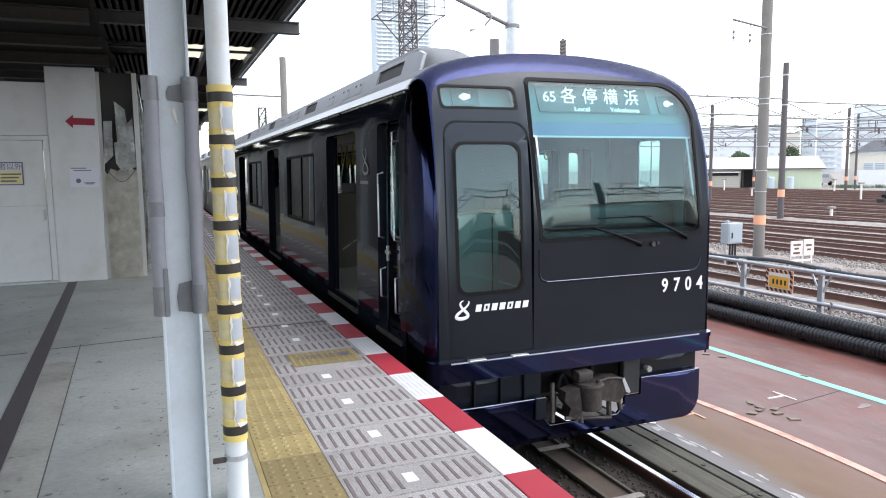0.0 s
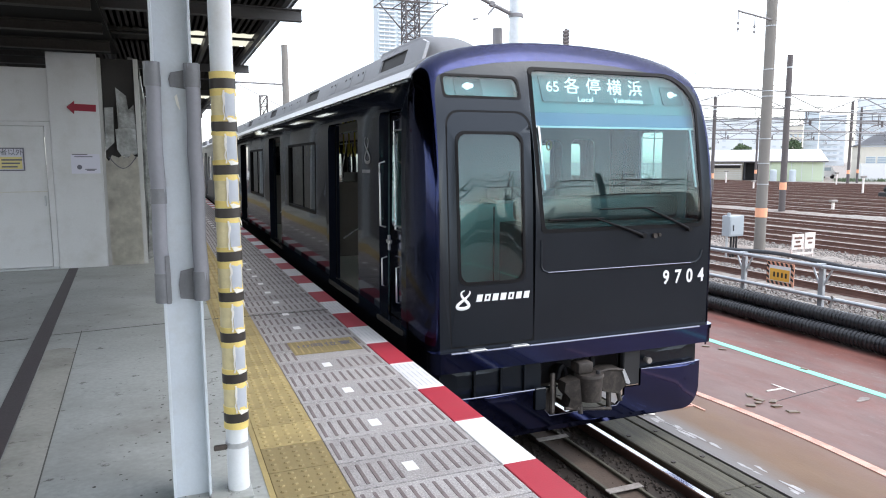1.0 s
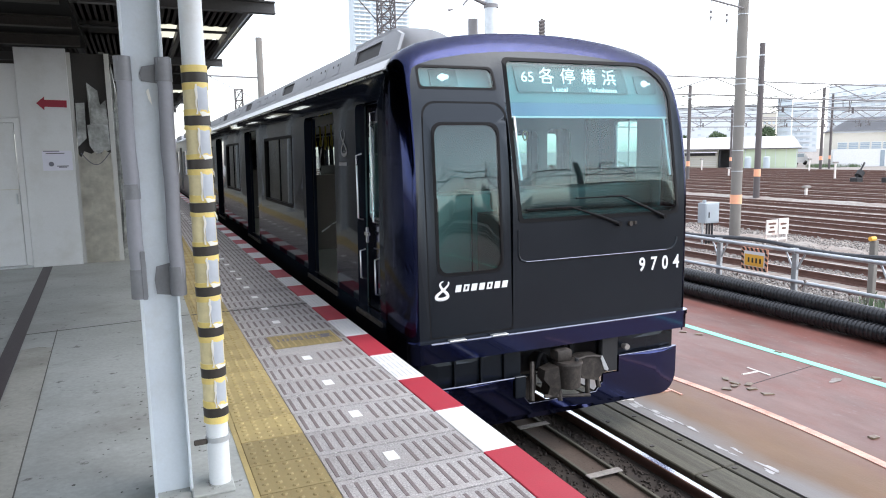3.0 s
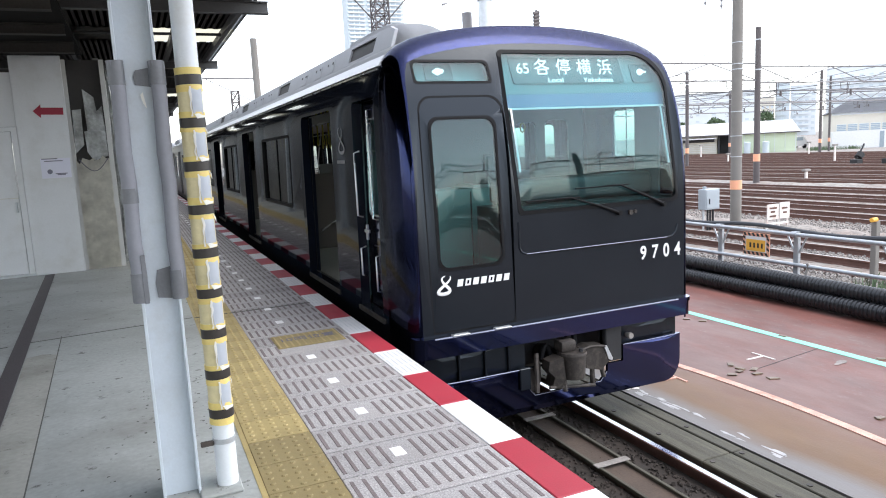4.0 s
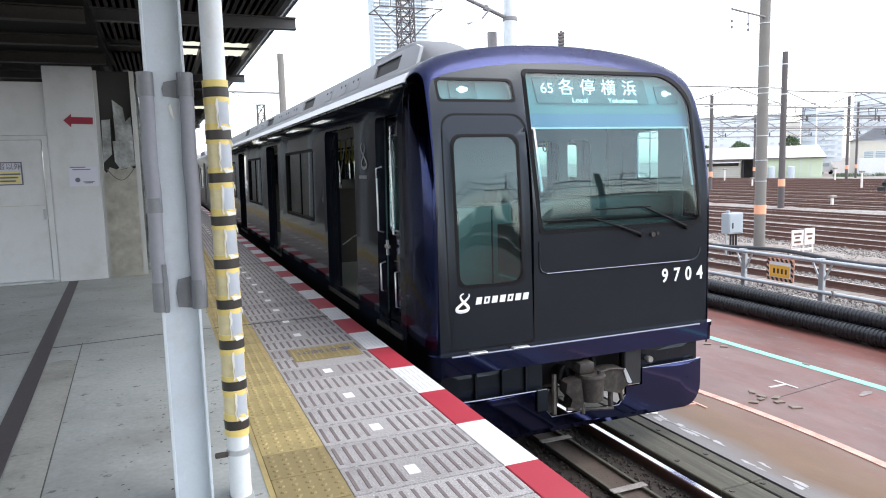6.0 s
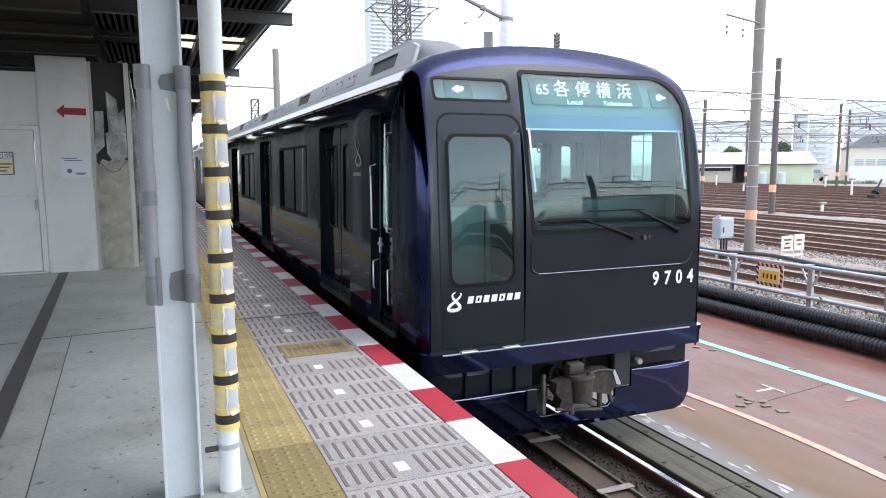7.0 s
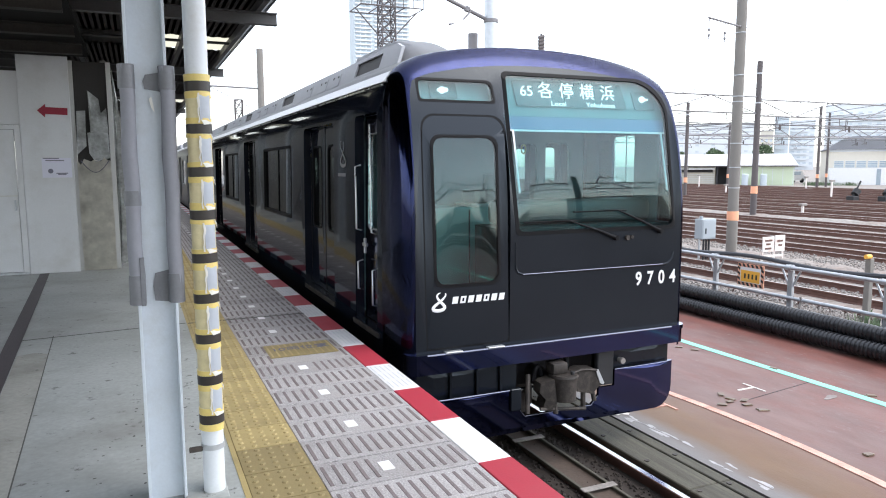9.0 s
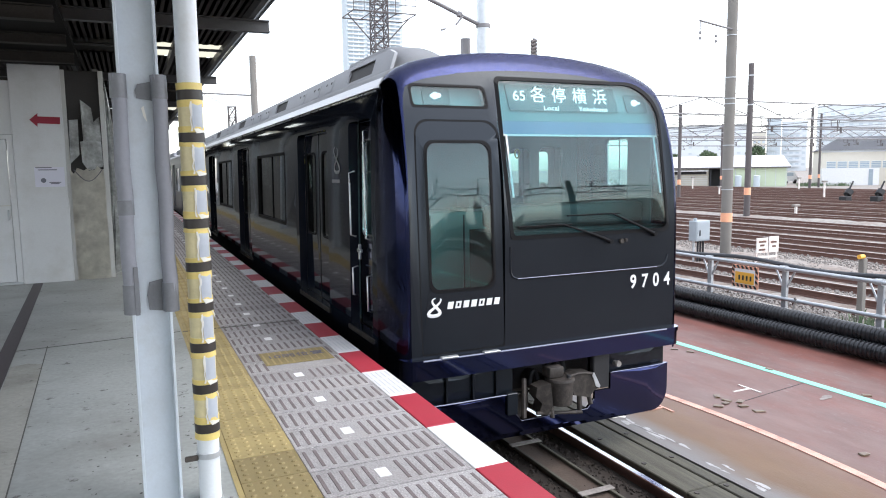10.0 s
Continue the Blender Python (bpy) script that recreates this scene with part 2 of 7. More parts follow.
M = {
    "concrete": mat("platform_concrete", (0.37, 0.39, 0.375), 0.6, 0, 0.24, 0.7, 35, 0.35, dirt=((0.25, 0.25, 0.23), 1.0, 0.9), speck=((0.09, 0.085, 0.075), 0.9, 9)),
    "drain": mat("drain_cover", (0.085, 0.074, 0.078), 0.6, 0.2, 0.25, 6, 80, 0.3),
    "joint": mat("joint_mortar", (0.10, 0.098, 0.09), 0.9, 0, 0.2),
    "tile": mat("grey_anti_slip_tile", (0.37, 0.355, 0.355), 0.7, 0, 0.42, 9, 120, 0.8, dirt=((0.27, 0.24, 0.23), 0.55, 5), piece=0.12, speck=((0.66, 0.64, 0.63), 0.9, 60), grain=0.72),
    "strip": mat("brown_anti_slip_strip", (0.18, 0.150, 0.150), 0.85, 0, 0.35, 12, 150, 0.5, grain=0.6),
    "yellow": mat("yellow_tactile_tile", (0.40, 0.312, 0.135), 0.65, 0, 0.10, 5, 120, 0.2, dirt=((0.235, 0.185, 0.085), 0.85, 3), piece=0.10),
    "olive": mat("worn_yellow_tactile_tile", (0.27, 0.21, 0.095), 0.7, 0, 0.15, 5, 120, 0.2, dirt=((0.21, 0.17, 0.08), 0.6, 4), piece=0.06),
    "red": mat("red_edge_paint", (0.42, 0.03, 0.052), 0.5, 0, 0.12, 6, 120, 0.15, dirt=((0.33, 0.05, 0.06), 0.5, 6), piece=0.06),
    "white": mat("white_edge_paint", (0.80, 0.80, 0.81), 0.5, 0, 0.05, 6, 120, 0.12, dirt=((0.60, 0.59, 0.57), 0.4, 5), piece=0.04),
    "mark": mat("white_reflector", (0.85, 0.85, 0.85), 0.4, 0, 0.04),
    # Dark brown-grey concrete of the platform's side wall.
    "edge_dark": mat("dark_concrete", (0.06, 0.055, 0.05), 0.9, 0, 0.3, 2, 30, 0.4),
    "ballast": mat("ballast", (0.27, 0.245, 0.22), 0.95, 0, 0.45, 6, 22, 0.9, dirt=((0.22, 0.135, 0.105), 0.6, 0.5)),
    "trackbed": mat("oily_trackbed", (0.034, 0.026, 0.021), 0.85, 0, 0.4, 5, 40, 0.7),
    "stone": mat("ballast_stone", (0.27, 0.245, 0.225), 0.9, 0, 0.3, 12, 60, 0.3),
    "rust": mat("rusty_rail", (0.155, 0.084, 0.066), 0.7, 0.3, 0.25, 5, 50, 0.3),
    "rail_dull": mat("dull_rail_head", (0.42, 0.38, 0.36), 0.38, 0.6, 0.15, 3, 50, 0.1),
    # Paler than pane_far: distance haze is put into the colour.
    "pane_haze": mat("hazed_far_pane", (0.52, 0.57, 0.61), 0.3, 0, 0.1, bump=0),
    "rail_top": mat("polished_rail", (0.62, 0.62, 0.63), 0.22, 1.0, 0.08),
    "sleeper_dusty": mat("dusty_yard_sleeper", (0.21, 0.165, 0.14), 0.9, 0, 0.35, 3, 40, 0.4, dirt=((0.30, 0.27, 0.24), 0.8, 1.5)),
    "screen_brown": mat("brown_laminate", (0.105, 0.095, 0.085), 0.45, 0, 0.08),
    "strap": mat("yellow_strap_plastic", (0.50, 0.43, 0.07), 0.45, 0, 0.08),
    "side_board": mat("grubby_side_board", (0.20, 0.195, 0.185), 0.55, 0, 0.2, 1.2, 30, 0.15, dirt=((0.10, 0.095, 0.09), 0.8, 0.8)),
    "sleeper": mat("sleeper_wood", (0.085, 0.060, 0.046), 0.85, 0, 0.3, 5, 50, 0.4),
    "plank": mat("grey_crossing_plank", (0.076, 0.071, 0.052), 0.75, 0, 0.5, 3, 40, 0.45, stretch=(9, 0.5, 9), piece=0.2, dirt=((0.035, 0.029, 0.020), 0.8, 1.2)),
    "slab": mat("red_oxide_deck", (0.150, 0.048, 0.034), 0.5, 0, 0.34, 1.9, 45, 0.3, dirt=((0.165, 0.108, 0.092), 0.95, 0.8), stretch=(1.6, 0.6, 1), speck=((0.23, 0.20, 0.185), 0.6, 11)),
    "slab_mud": mat("mud_stained_deck", (0.135, 0.085, 0.042), 0.3, 0, 0.25, 2.0, 50, 0.2, dirt=((0.185, 0.165, 0.15), 0.9, 0.9), stretch=(2.2, 0.5, 1), speck=((0.07, 0.05, 0.035), 0.7, 8)),
    "cyan": mat("mint_line_paint", (0.27, 0.74, 0.55), 0.6, 0, 0.08),
    "pink": mat("faded_orange_line_paint", (0.66, 0.37, 0.29), 0.65, 0, 0.2, 6, 60, 0.2, dirt=((0.30, 0.13, 0.09), 0.9, 5)),
    "chalk": mat("white_line_paint", (0.72, 0.68, 0.64), 0.7, 0, 0.2, 9, 80),
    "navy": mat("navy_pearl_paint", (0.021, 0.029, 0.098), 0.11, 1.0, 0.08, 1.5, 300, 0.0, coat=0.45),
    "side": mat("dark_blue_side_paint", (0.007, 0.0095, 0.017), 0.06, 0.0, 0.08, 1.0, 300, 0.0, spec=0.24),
    "matte": mat("charcoal_front_paint", (0.009, 0.011, 0.015), 0.24, 0.0, 0.10, 2.0, 250, 0.03, spec=0.34),
    "rubber": mat("black_rubber", (0.008, 0.008, 0.009), 0.5, 0, 0.1, spec=0.12),
    "silver": mat("brushed_silver", (0.66, 0.67, 0.69), 0.28, 1.0, 0.05, 5, 100, 0.05),
    "gutter": mat("sky_pale_gutter_paint", (0.78, 0.79, 0.82), 0.3, 0.0, 0.05),
    "roof": mat("grey_roof_paint", (0.40, 0.405, 0.42), 0.5, 0, 0.12, 2, 60, 0.1),
    "vent": mat("dark_vent", (0.05, 0.045, 0.042), 0.6, 0, 0.2),
    "iron": mat("dirty_cast_iron", (0.040, 0.034, 0.030), 0.6, 0.3, 0.4, 8, 60, 0.4, dirt=((0.12, 0.10, 0.085), 0.7, 14)),
    "under": mat("underframe_black", (0.02, 0.02, 0.022), 0.7, 0.0, 0.3, 6, 60, 0.3),
    "letter": mat("white_lettering", (0.85, 0.85, 0.86), 0.4, 0, 0.02, bump=0),
    "faint": mat("grey_emblem", (0.24, 0.24, 0.255), 0.35, 0, 0.03, bump=0),
    "cab": mat("cab_grey", (0.13, 0.17, 0.175), 0.6, 0, 0.1),
    "cab_teal": mat("pale_green_cab_panel", (0.36, 0.52, 0.48), 0.5, 0, 0.08),
    "console": mat("cab_console", (0.035, 0.044, 0.045), 0.5, 0, 0.2),
    "blind": mat("blue_visor_band", (0.20, 0.26, 0.42), 0.4, 0, 0.05),
    "panel_teal": mat("display_housing", (0.20, 0.30, 0.32), 0.45, 0, 0.05),
    "display": mat("display_glass", (0.085, 0.14, 0.16), 0.25, 0, 0.08),
    "lining": mat("saloon_lining", (0.55, 0.55, 0.53), 0.5, 0, 0.06),
    "saloon_floor": mat("saloon_floor", (0.26, 0.24, 0.20), 0.5, 0, 0.1),
    "seat": mat("seat_moquette", (0.10, 0.07, 0.07), 0.9, 0, 0.2),
    "pillar": mat("pale_blue_steel_paint", (0.56, 0.61, 0.66), 0.42, 0, 0.06, 3, 90, 0.1, dirt=((0.45, 0.46, 0.45), 0.5, 5)),
    "pipe": mat("white_pipe_paint", (0.72, 0.75, 0.78), 0.35, 0, 0.05, 4, 90, 0.1, dirt=((0.55, 0.53, 0.48), 0.5, 6)),
    "foam": mat("grey_foam_guard", (0.25, 0.255, 0.285), 0.65, 0, 0.08, 5, 60, 0.2),
    "tape_grey": mat("grey_duct_tape", (0.17, 0.175, 0.19), 0.42, 0, 0.12, 14, 60, 0.35),
    "tape_yellow": mat("yellow_tape", (0.74, 0.58, 0.19), 0.45, 0, 0.08, 12, 60, 0.3),
    "tape_cream": mat("aged_clear_wrap", (0.66, 0.57, 0.33), 0.35, 0, 0.14, 14, 50, 0.4),
    "tape_black": mat("black_tape", (0.03, 0.024, 0.02), 0.45, 0, 0.2),
    "patch": mat("grey_patch", (0.42, 0.45, 0.50), 0.35, 0, 0.06, 12, 40, 0.2),
    "film": mat("torn_clear_film", (0.78, 0.76, 0.70), 0.3, 0, 0.06),
    "hoard": mat("white_hoarding", (0.66, 0.67, 0.68), 0.45, 0, 0.05, 1.5, 60, 0.06, dirt=((0.48, 0.47, 0.44), 0.5, 2)),
    "sheet": mat("grubby_plastic_sheet", (0.60, 0.58, 0.51), 0.3, 0, 0.3, 3, 9, 1.0, dirt=((0.34, 0.32, 0.28), 0.7, 3.5)),
    "sheet_thin": mat("thin_grey_plastic", (0.33, 0.34, 0.33), 0.25, 0, 0.35, 6, 25, 1.0, dirt=((0.14, 0.14, 0.135), 0.9, 4)),
    "sign_red": mat("red_arrow_sign", (0.30, 0.016, 0.04), 0.5, 0, 0.05),
    "paper": mat("white_paper", (0.70, 0.70, 0.79), 0.7, 0, 0.03),
    "ink": mat("dark_ink", (0.15, 0.15, 0.19), 0.7, 0, 0.05, bump=0),
    "poster_yellow": mat("poster_yellow", (0.75, 0.66, 0.30), 0.6, 0, 0.04),
    # Highlights on the front's edges, painted as thin pale lines.
    "edge_line": mat("dull_edge_highlight", (0.24, 0.25, 0.32), 0.25, 0.6, 0.1),
    # Near-black even colour of the soffit boards.
    "soffit": mat("dark_soffit", (0.012, 0.011, 0.010), 0.9, 0, 0.3, 1.0, 20, 0.2, spec=0.12),
    "scuff": mat("scuffed_grey_paint", (0.40, 0.39, 0.39), 0.6, 0, 0.3, 9, 60),
    "beam": mat("brown_grey_steel", (0.085, 0.082, 0.082), 0.6, 0.0, 0.15, 3, 50, 0.15),
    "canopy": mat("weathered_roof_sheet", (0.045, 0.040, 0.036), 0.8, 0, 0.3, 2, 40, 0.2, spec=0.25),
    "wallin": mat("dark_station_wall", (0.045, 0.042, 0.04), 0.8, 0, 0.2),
    "galv": mat("galvanised_steel", (0.52, 0.54, 0.56), 0.45, 0.6, 0.12, 8, 60, 0.15),
    "hose": mat("black_corrugated_plastic", (0.018, 0.019, 0.022), 0.28, 0, 0.15, 6, 80, 0.1, dirt=((0.06, 0.055, 0.05), 0.4, 8)),
    "cable": mat("dark_cable_wrap", (0.05, 0.052, 0.058), 0.6, 0, 0.2),
    "pole": mat("concrete_pole", (0.215, 0.20, 0.18), 0.85, 0, 0.12, 3, 50, 0.2, dirt=((0.20, 0.185, 0.175), 0.6, 1.5)),
    "steel": mat("grey_catenary_steel", (0.22, 0.21, 0.215), 0.6, 0.3, 0.15, 4, 50, 0.1),
    "steel_brown": mat("brown_catenary_steel", (0.115, 0.10, 0.10), 0.65, 0.2, 0.15),
    "wire": mat("dark_wire", (0.10, 0.10, 0.105), 0.5, 0.5, 0.1, bump=0),
    "orange": mat("orange_band", (0.88, 0.42, 0.25), 0.5, 0, 0.06),
    "box": mat("grey_cabinet_paint", (0.36, 0.40, 0.43), 0.45, 0, 0.06),
    "sign_white": mat("white_sign", (0.80, 0.76, 0.72), 0.5, 0, 0.05, dirt=((0.60, 0.30, 0.20), 0.7, 9)),
    "sign_orange": mat("orange_sign", (0.95, 0.50, 0.08), 0.5, 0, 0.05),
    "sign_black": mat("black_sign_paint", (0.03, 0.03, 0.03), 0.5, 0, 0.1),
    "salmon": mat("salmon_stripe", (0.82, 0.42, 0.28), 0.5, 0, 0.05),
    "green_wall": mat("pale_green_siding", (0.60, 0.68, 0.50), 0.7, 0, 0.06, 0.4, 6, 0.1),
    "white_roof": mat("bleached_shed_roof", (0.74, 0.74, 0.74), 0.5, 0, 0.08, 0.3, 4, 0.1, dirt=((0.58, 0.55, 0.53), 0.5, 0.4)),
    "ware_wall": mat("warehouse_siding", (0.68, 0.67, 0.62), 0.7, 0, 0.05, 0.3, 4, 0.1),
    "ware_roof": mat("grey_warehouse_roof", (0.22, 0.225, 0.24), 0.6, 0, 0.08, 0.3, 4, 0.1),
    "tower": mat("blue_grey_facade", (0.52, 0.58, 0.62), 0.7, 0, 0.05, 0.2, 3, 0.05),
    "floor_warm": mat("beige_worn_concrete", (0.38, 0.378, 0.34), 0.65, 0, 0.22, 0.9, 35, 0.35, dirt=((0.21, 0.205, 0.175), 0.9, 1.3), speck=((0.10, 0.09, 0.08), 0.8, 10)),
    # Facade lightened so that far buildings look hazy.
    "facade": mat("haze_pale_facade", (0.66, 0.69, 0.72), 0.7, 0, 0.05, 0.2, 3, 0.05),
    "facade_warm": mat("cream_facade", (0.62, 0.58, 0.50), 0.7, 0, 0.05, 0.2, 3, 0.05),
    "pane_far": mat("far_window_pane", (0.33, 0.39, 0.44), 0.15, 0, 0.1, bump=0),
    "dark_far": mat("shaded_opening", (0.05, 0.05, 0.055), 0.8, 0, 0.2),
    "leaf": mat("foliage", (0.10, 0.145, 0.075), 0.7, 0, 0.4, 2, 9, 0.0),
    "bark": mat("bark", (0.12, 0.09, 0.07), 0.9, 0, 0.3),
    "red_car": mat("red_band", (0.40, 0.05, 0.05), 0.4, 0, 0.1),
    "car_grey": mat("light_grey_car_paint", (0.38, 0.39, 0.41), 0.3, 0.2, 0.06),
}
M["matte"].node_tree.nodes["Principled BSDF"].inputs["Specular Tint"].default_value = (0.82, 0.91, 1.0, 1)
stain(M["slab"], (0.185, 0.098, 0.078), 3.9, 5.4, 2.6, 1.4, 0.40)
stain(M["slab"], (0.225, 0.155, 0.135), 3.2, 6.6, 9.0, 3.2, 0.45)
stain(M["slab"], (0.085, 0.030, 0.020), 2.4, 5.2, 8.0, 2.3, 0.5)
stain(M["slab"], (0.150, 0.072, 0.020), 3.20, 3.90, 1.2, 1.6, 0.95)
stain(M["slab"], (0.105, 0.050, 0.014), 2.95, 3.55, 1.6, 3.0, 0.5)
stain(M["slab"], (0.165, 0.158, 0.155), 2.80, 3.10, 0.45, 1.6, 0.9)
G = {
    "windshield": glass("teal_windscreen_glass", (0.66, 0.85, 0.86), 1.56),
    # Same glass as the right side, darkened to dim the left windows.
    "side": glass("dimmed_left_window_glass", (0.36, 0.40, 0.40), 1.5),
    "clear": glass("clear_plate_glass", (0.85, 0.92, 0.90), 1.45),
}
LED = glow("white_led", (0.95, 0.98, 1.0), 1.15)
FLUOR = glow("fluorescent_tube", (0.95, 1.0, 0.97), 2.5)
SKYL = bpy.data.materials.new("translucent_roof_panel")
SKYL.use_nodes = True
_n, _l = SKYL.node_tree.nodes, SKYL.node_tree.links
_t = _n.new("ShaderNodeBsdfTranslucent")
_t.inputs["Color"].default_value = (0.66, 0.64, 0.55, 1)
_l.new(_t.outputs[0], _n["Material Output"].inputs["Surface"])

# ---------------------------------------------------------------- mesh helpers
ORIGIN = {}


def thing(name, at=(0, 0, 0), **tags):
    ob = new(name)
    ob.empty_display_size = 0.2
    ob.location = at
    ORIGIN[ob.name] = Vector(at)
    return tagged(ob, **tags)


def finish(name, bm, material, smooth=35):
    bmesh.ops.recalc_face_normals(bm, faces=bm.faces)
    if smooth:
        for f in bm.faces:
            f.smooth = True
        for e in bm.edges:
            if len(e.link_faces) != 2 or e.calc_face_angle(4) > radians(smooth):
                e.smooth = False
    me = bpy.data.meshes.new(name)
    bm.to_mesh(me)
    bm.free()
    for m in (material if isinstance(material, (list, tuple)) else [material]):
        me.materials.append(m)
    return me


def part(name, bm, material, parent=None, label="", smooth=35, **tags):
    """One mesh object, built in world coordinates, under a thing or a part of it."""
    if parent is not None:
        o = ORIGIN[parent.name]
        bmesh.ops.translate(bm, verts=bm.verts, vec=-o)
    ob = new(name, finish(name, bm, material, smooth))
    if parent is not None:
        ob.parent = parent
        ORIGIN[ob.name] = ORIGIN[parent.name]
    else:
        ORIGIN[ob.name] = Vector((0, 0, 0))
    return tagged(ob, label=label, **tags)


def box(bm, x0, x1, y0, y1, z0, z1, bevel=0.0, seg=1):
    x0, x1, y0, y1, z0, z1 = *sorted((x0, x1)), *sorted((y0, y1)), *sorted((z0, z1))
    v = [bm.verts.new(p) for p in ((x0, y0, z0), (x1, y0, z0), (x1, y1, z0), (x0, y1, z0), (x0, y0, z1), (x1, y0, z1), (x1, y1, z1), (x0, y1, z1))]
    for f in ((3, 2, 1, 0), (4, 5, 6, 7), (0, 1, 5, 4), (1, 2, 6, 5), (2, 3, 7, 6), (3, 0, 4, 7)):
        bm.faces.new([v[i] for i in f])
    if bevel:
        es = list({e for w in v for e in w.link_edges})
        bmesh.ops.bevel(bm, geom=es, offset=bevel, segments=seg, affect="EDGES", profile=0.5)
    return bm


def cube(*a, **k):
    return box(bmesh.new(), *a, **k)


def rod(bm, p, q, r, r2=None, seg=10, caps=True):
    p, q = Vector(p), Vector(q)
    t = (q - p).to_track_quat("Z", "Y")
    ends = [[bm.verts.new(c + t @ Vector((rad * math.cos(2 * math.pi * k / seg), rad * math.sin(2 * math.pi * k / seg), 0))) for k in range(seg)]
            for c, rad in ((p, r), (q, r if r2 is None else r2))]
    for k in range(seg):
        bm.faces.new((ends[0][k], ends[0][(k + 1) % seg], ends[1][(k + 1) % seg], ends[1][k]))
    bm.faces.new(ends[0][::-1])
    bm.faces.new(ends[1])
    return bm


def tube(bm, pts, r, seg=8):
    """A bent bar through several points."""
    pts = [Vector(p) for p in pts]
    rings, q, last = [], None, None
    for i, p in enumerate(pts):
        d = (pts[min(i + 1, len(pts) - 1)] - pts[max(i - 1, 0)]).normalized()
        q = d.to_track_quat("Z", "Y") if q is None else last.rotation_difference(d) @ q
        last = d
        rad = r[i] if isinstance(r, (list, tuple)) else r
        rings.append([bm.verts.new(p + q @ Vector((rad * math.cos(a), rad * math.sin(a), 0)))
                      for a in (2 * math.pi * k / seg for k in range(seg))])
    for a, b in zip(rings, rings[1:]):
        for k in range(seg):
            bm.faces.new((a[k], a[(k + 1) % seg], b[(k + 1) % seg], b[k]))
    bm.faces.new(rings[0][::-1])
    bm.faces.new(rings[-1])
    return bm


def rrect(x0, x1, z0, z1, r, n=5):
    """Rounded rectangle outline; r one radius or four (bottom left, bottom right, top right, top left)."""
    r = r if isinstance(r, (list, tuple)) else (r,) * 4
    out = []
    for (cx, cz, a0), q in zip(((x0, z0, 180), (x1, z0, 270), (x1, z1, 0), (x0, z1, 90)), r):
        ox, oz = cx + (q if cx == x0 else -q), cz + (q if cz == z0 else -q)
        if q == 0:
            out.append((cx, cz))
            continue
        for k in range(n + 1):
            a = radians(a0 + 90 * k / n)
            out.append((ox + q * math.cos(a), oz + q * math.sin(a)))
    return out


def inside(p, poly):
    c, j = False, len(poly) - 1
    for i in range(len(poly)):
        (xi, yi), (xj, yj) = poly[i], poly[j]
        if (yi > p[1]) != (yj > p[1]) and p[0] < (xj - xi) * (p[1] - yi) / (yj - yi) + xi:
            c = not c
        j = i
    return c


def plate(outer, holes, front, back, grid=None):
    """A sheet with openings: outline and holes in the plane (u, v); front and back map (u, v) to the two faces."""
    from mathutils.geometry import delaunay_2d_cdt
    vs, es = [], []
    for loop in [outer] + holes:
        k = len(vs)
        vs += [Vector(p) for p in loop]
        es += [(k + i, k + (i + 1) % len(loop)) for i in range(len(loop))]
    if grid:
        us, ws = [p[0] for p in outer], [p[1] for p in outer]
        u = min(us) + grid[0]
        while u < max(us):
            w = min(ws) + grid[1]
            while w < max(ws):
                if inside((u, w), outer) and not any(inside((u, w), h) for h in holes):
                    vs.append(Vector((u, w)))
                w += grid[1]
            u += grid[0]
    ov, oe, of, *_ = delaunay_2d_cdt(vs, es, [], 0, 1e-5)
    bm = bmesh.new()
    a = [bm.verts.new(front(p.x, p.y)) for p in ov]
    b = [bm.verts.new(back(p.x, p.y)) for p in ov]
    count = {}
    for f in of:
        c = sum((ov[i] for i in f), Vector((0, 0))) / len(f)
        if not inside(c, outer) or any(inside(c, h) for h in holes):
            continue
        bm.faces.new([a[i] for i in f])
        bm.faces.new([b[i] for i in reversed(f)])
        for i, j in zip(f, list(f[1:]) + [f[0]]):
            count.setdefault(frozenset((i, j)), []).append((i, j))
    for k, v in count.items():
        if len(v) == 1:
            i, j = v[0]
            bm.faces.new((a[j], a[i], b[i], b[j]))
    bmesh.ops.delete(bm, geom=[v for v in bm.verts if not v.link_faces], context="VERTS")
    return bm


GLYPHS = {}


def glyph(text, bold=0.0):
    cu = bpy.data.curves.new("glyph", "FONT")
    cu.body, cu.size, cu.extrude, cu.offset, cu.align_x, cu.align_y = text, 1.0, 0.006, bold, "CENTER", "CENTER"
    ob = new("glyph", cu)
    bpy.context.view_layer.update()
    GLYPHS[text] = bpy.data.meshes.new_from_object(ob.evaluated_get(bpy.context.evaluated_depsgraph_get()))
    bpy.data.objects.remove(ob)
    bpy.data.curves.remove(cu)


for text in ("65", "各", "停", "横", "浜", "Local", "Yokohama", "者以外", "10両位置"):
    glyph(text)
for text in "9704":
    glyph(text, 0.022)


def lettering(name, text, size, m, material, parent, wide=1.0, label=""):
    me = GLYPHS[text].copy()
    o = ORIGIN[parent.name]
    me.transform(Matrix.Translation(-o) @ m @ Matrix.Diagonal((wide * size, size, size, 1)))
    me.materials.clear()
    me.materials.append(material)
    ob = new(name, me)
    ob.parent = parent
    ORIGIN[ob.name] = o
    return tagged(ob, label=label)

RAIL_Z, YARD_Z = -1.14, -1.29

# ---------------------------------------------------------------- ground and platform
S = dict(kind="structure")
part("ground", cube(-400, 900, -300, 1500, YARD_Z - 0.6, YARD_Z), M["ballast"], label="rust-stained grey ballast of a railway yard", smooth=0, **S)
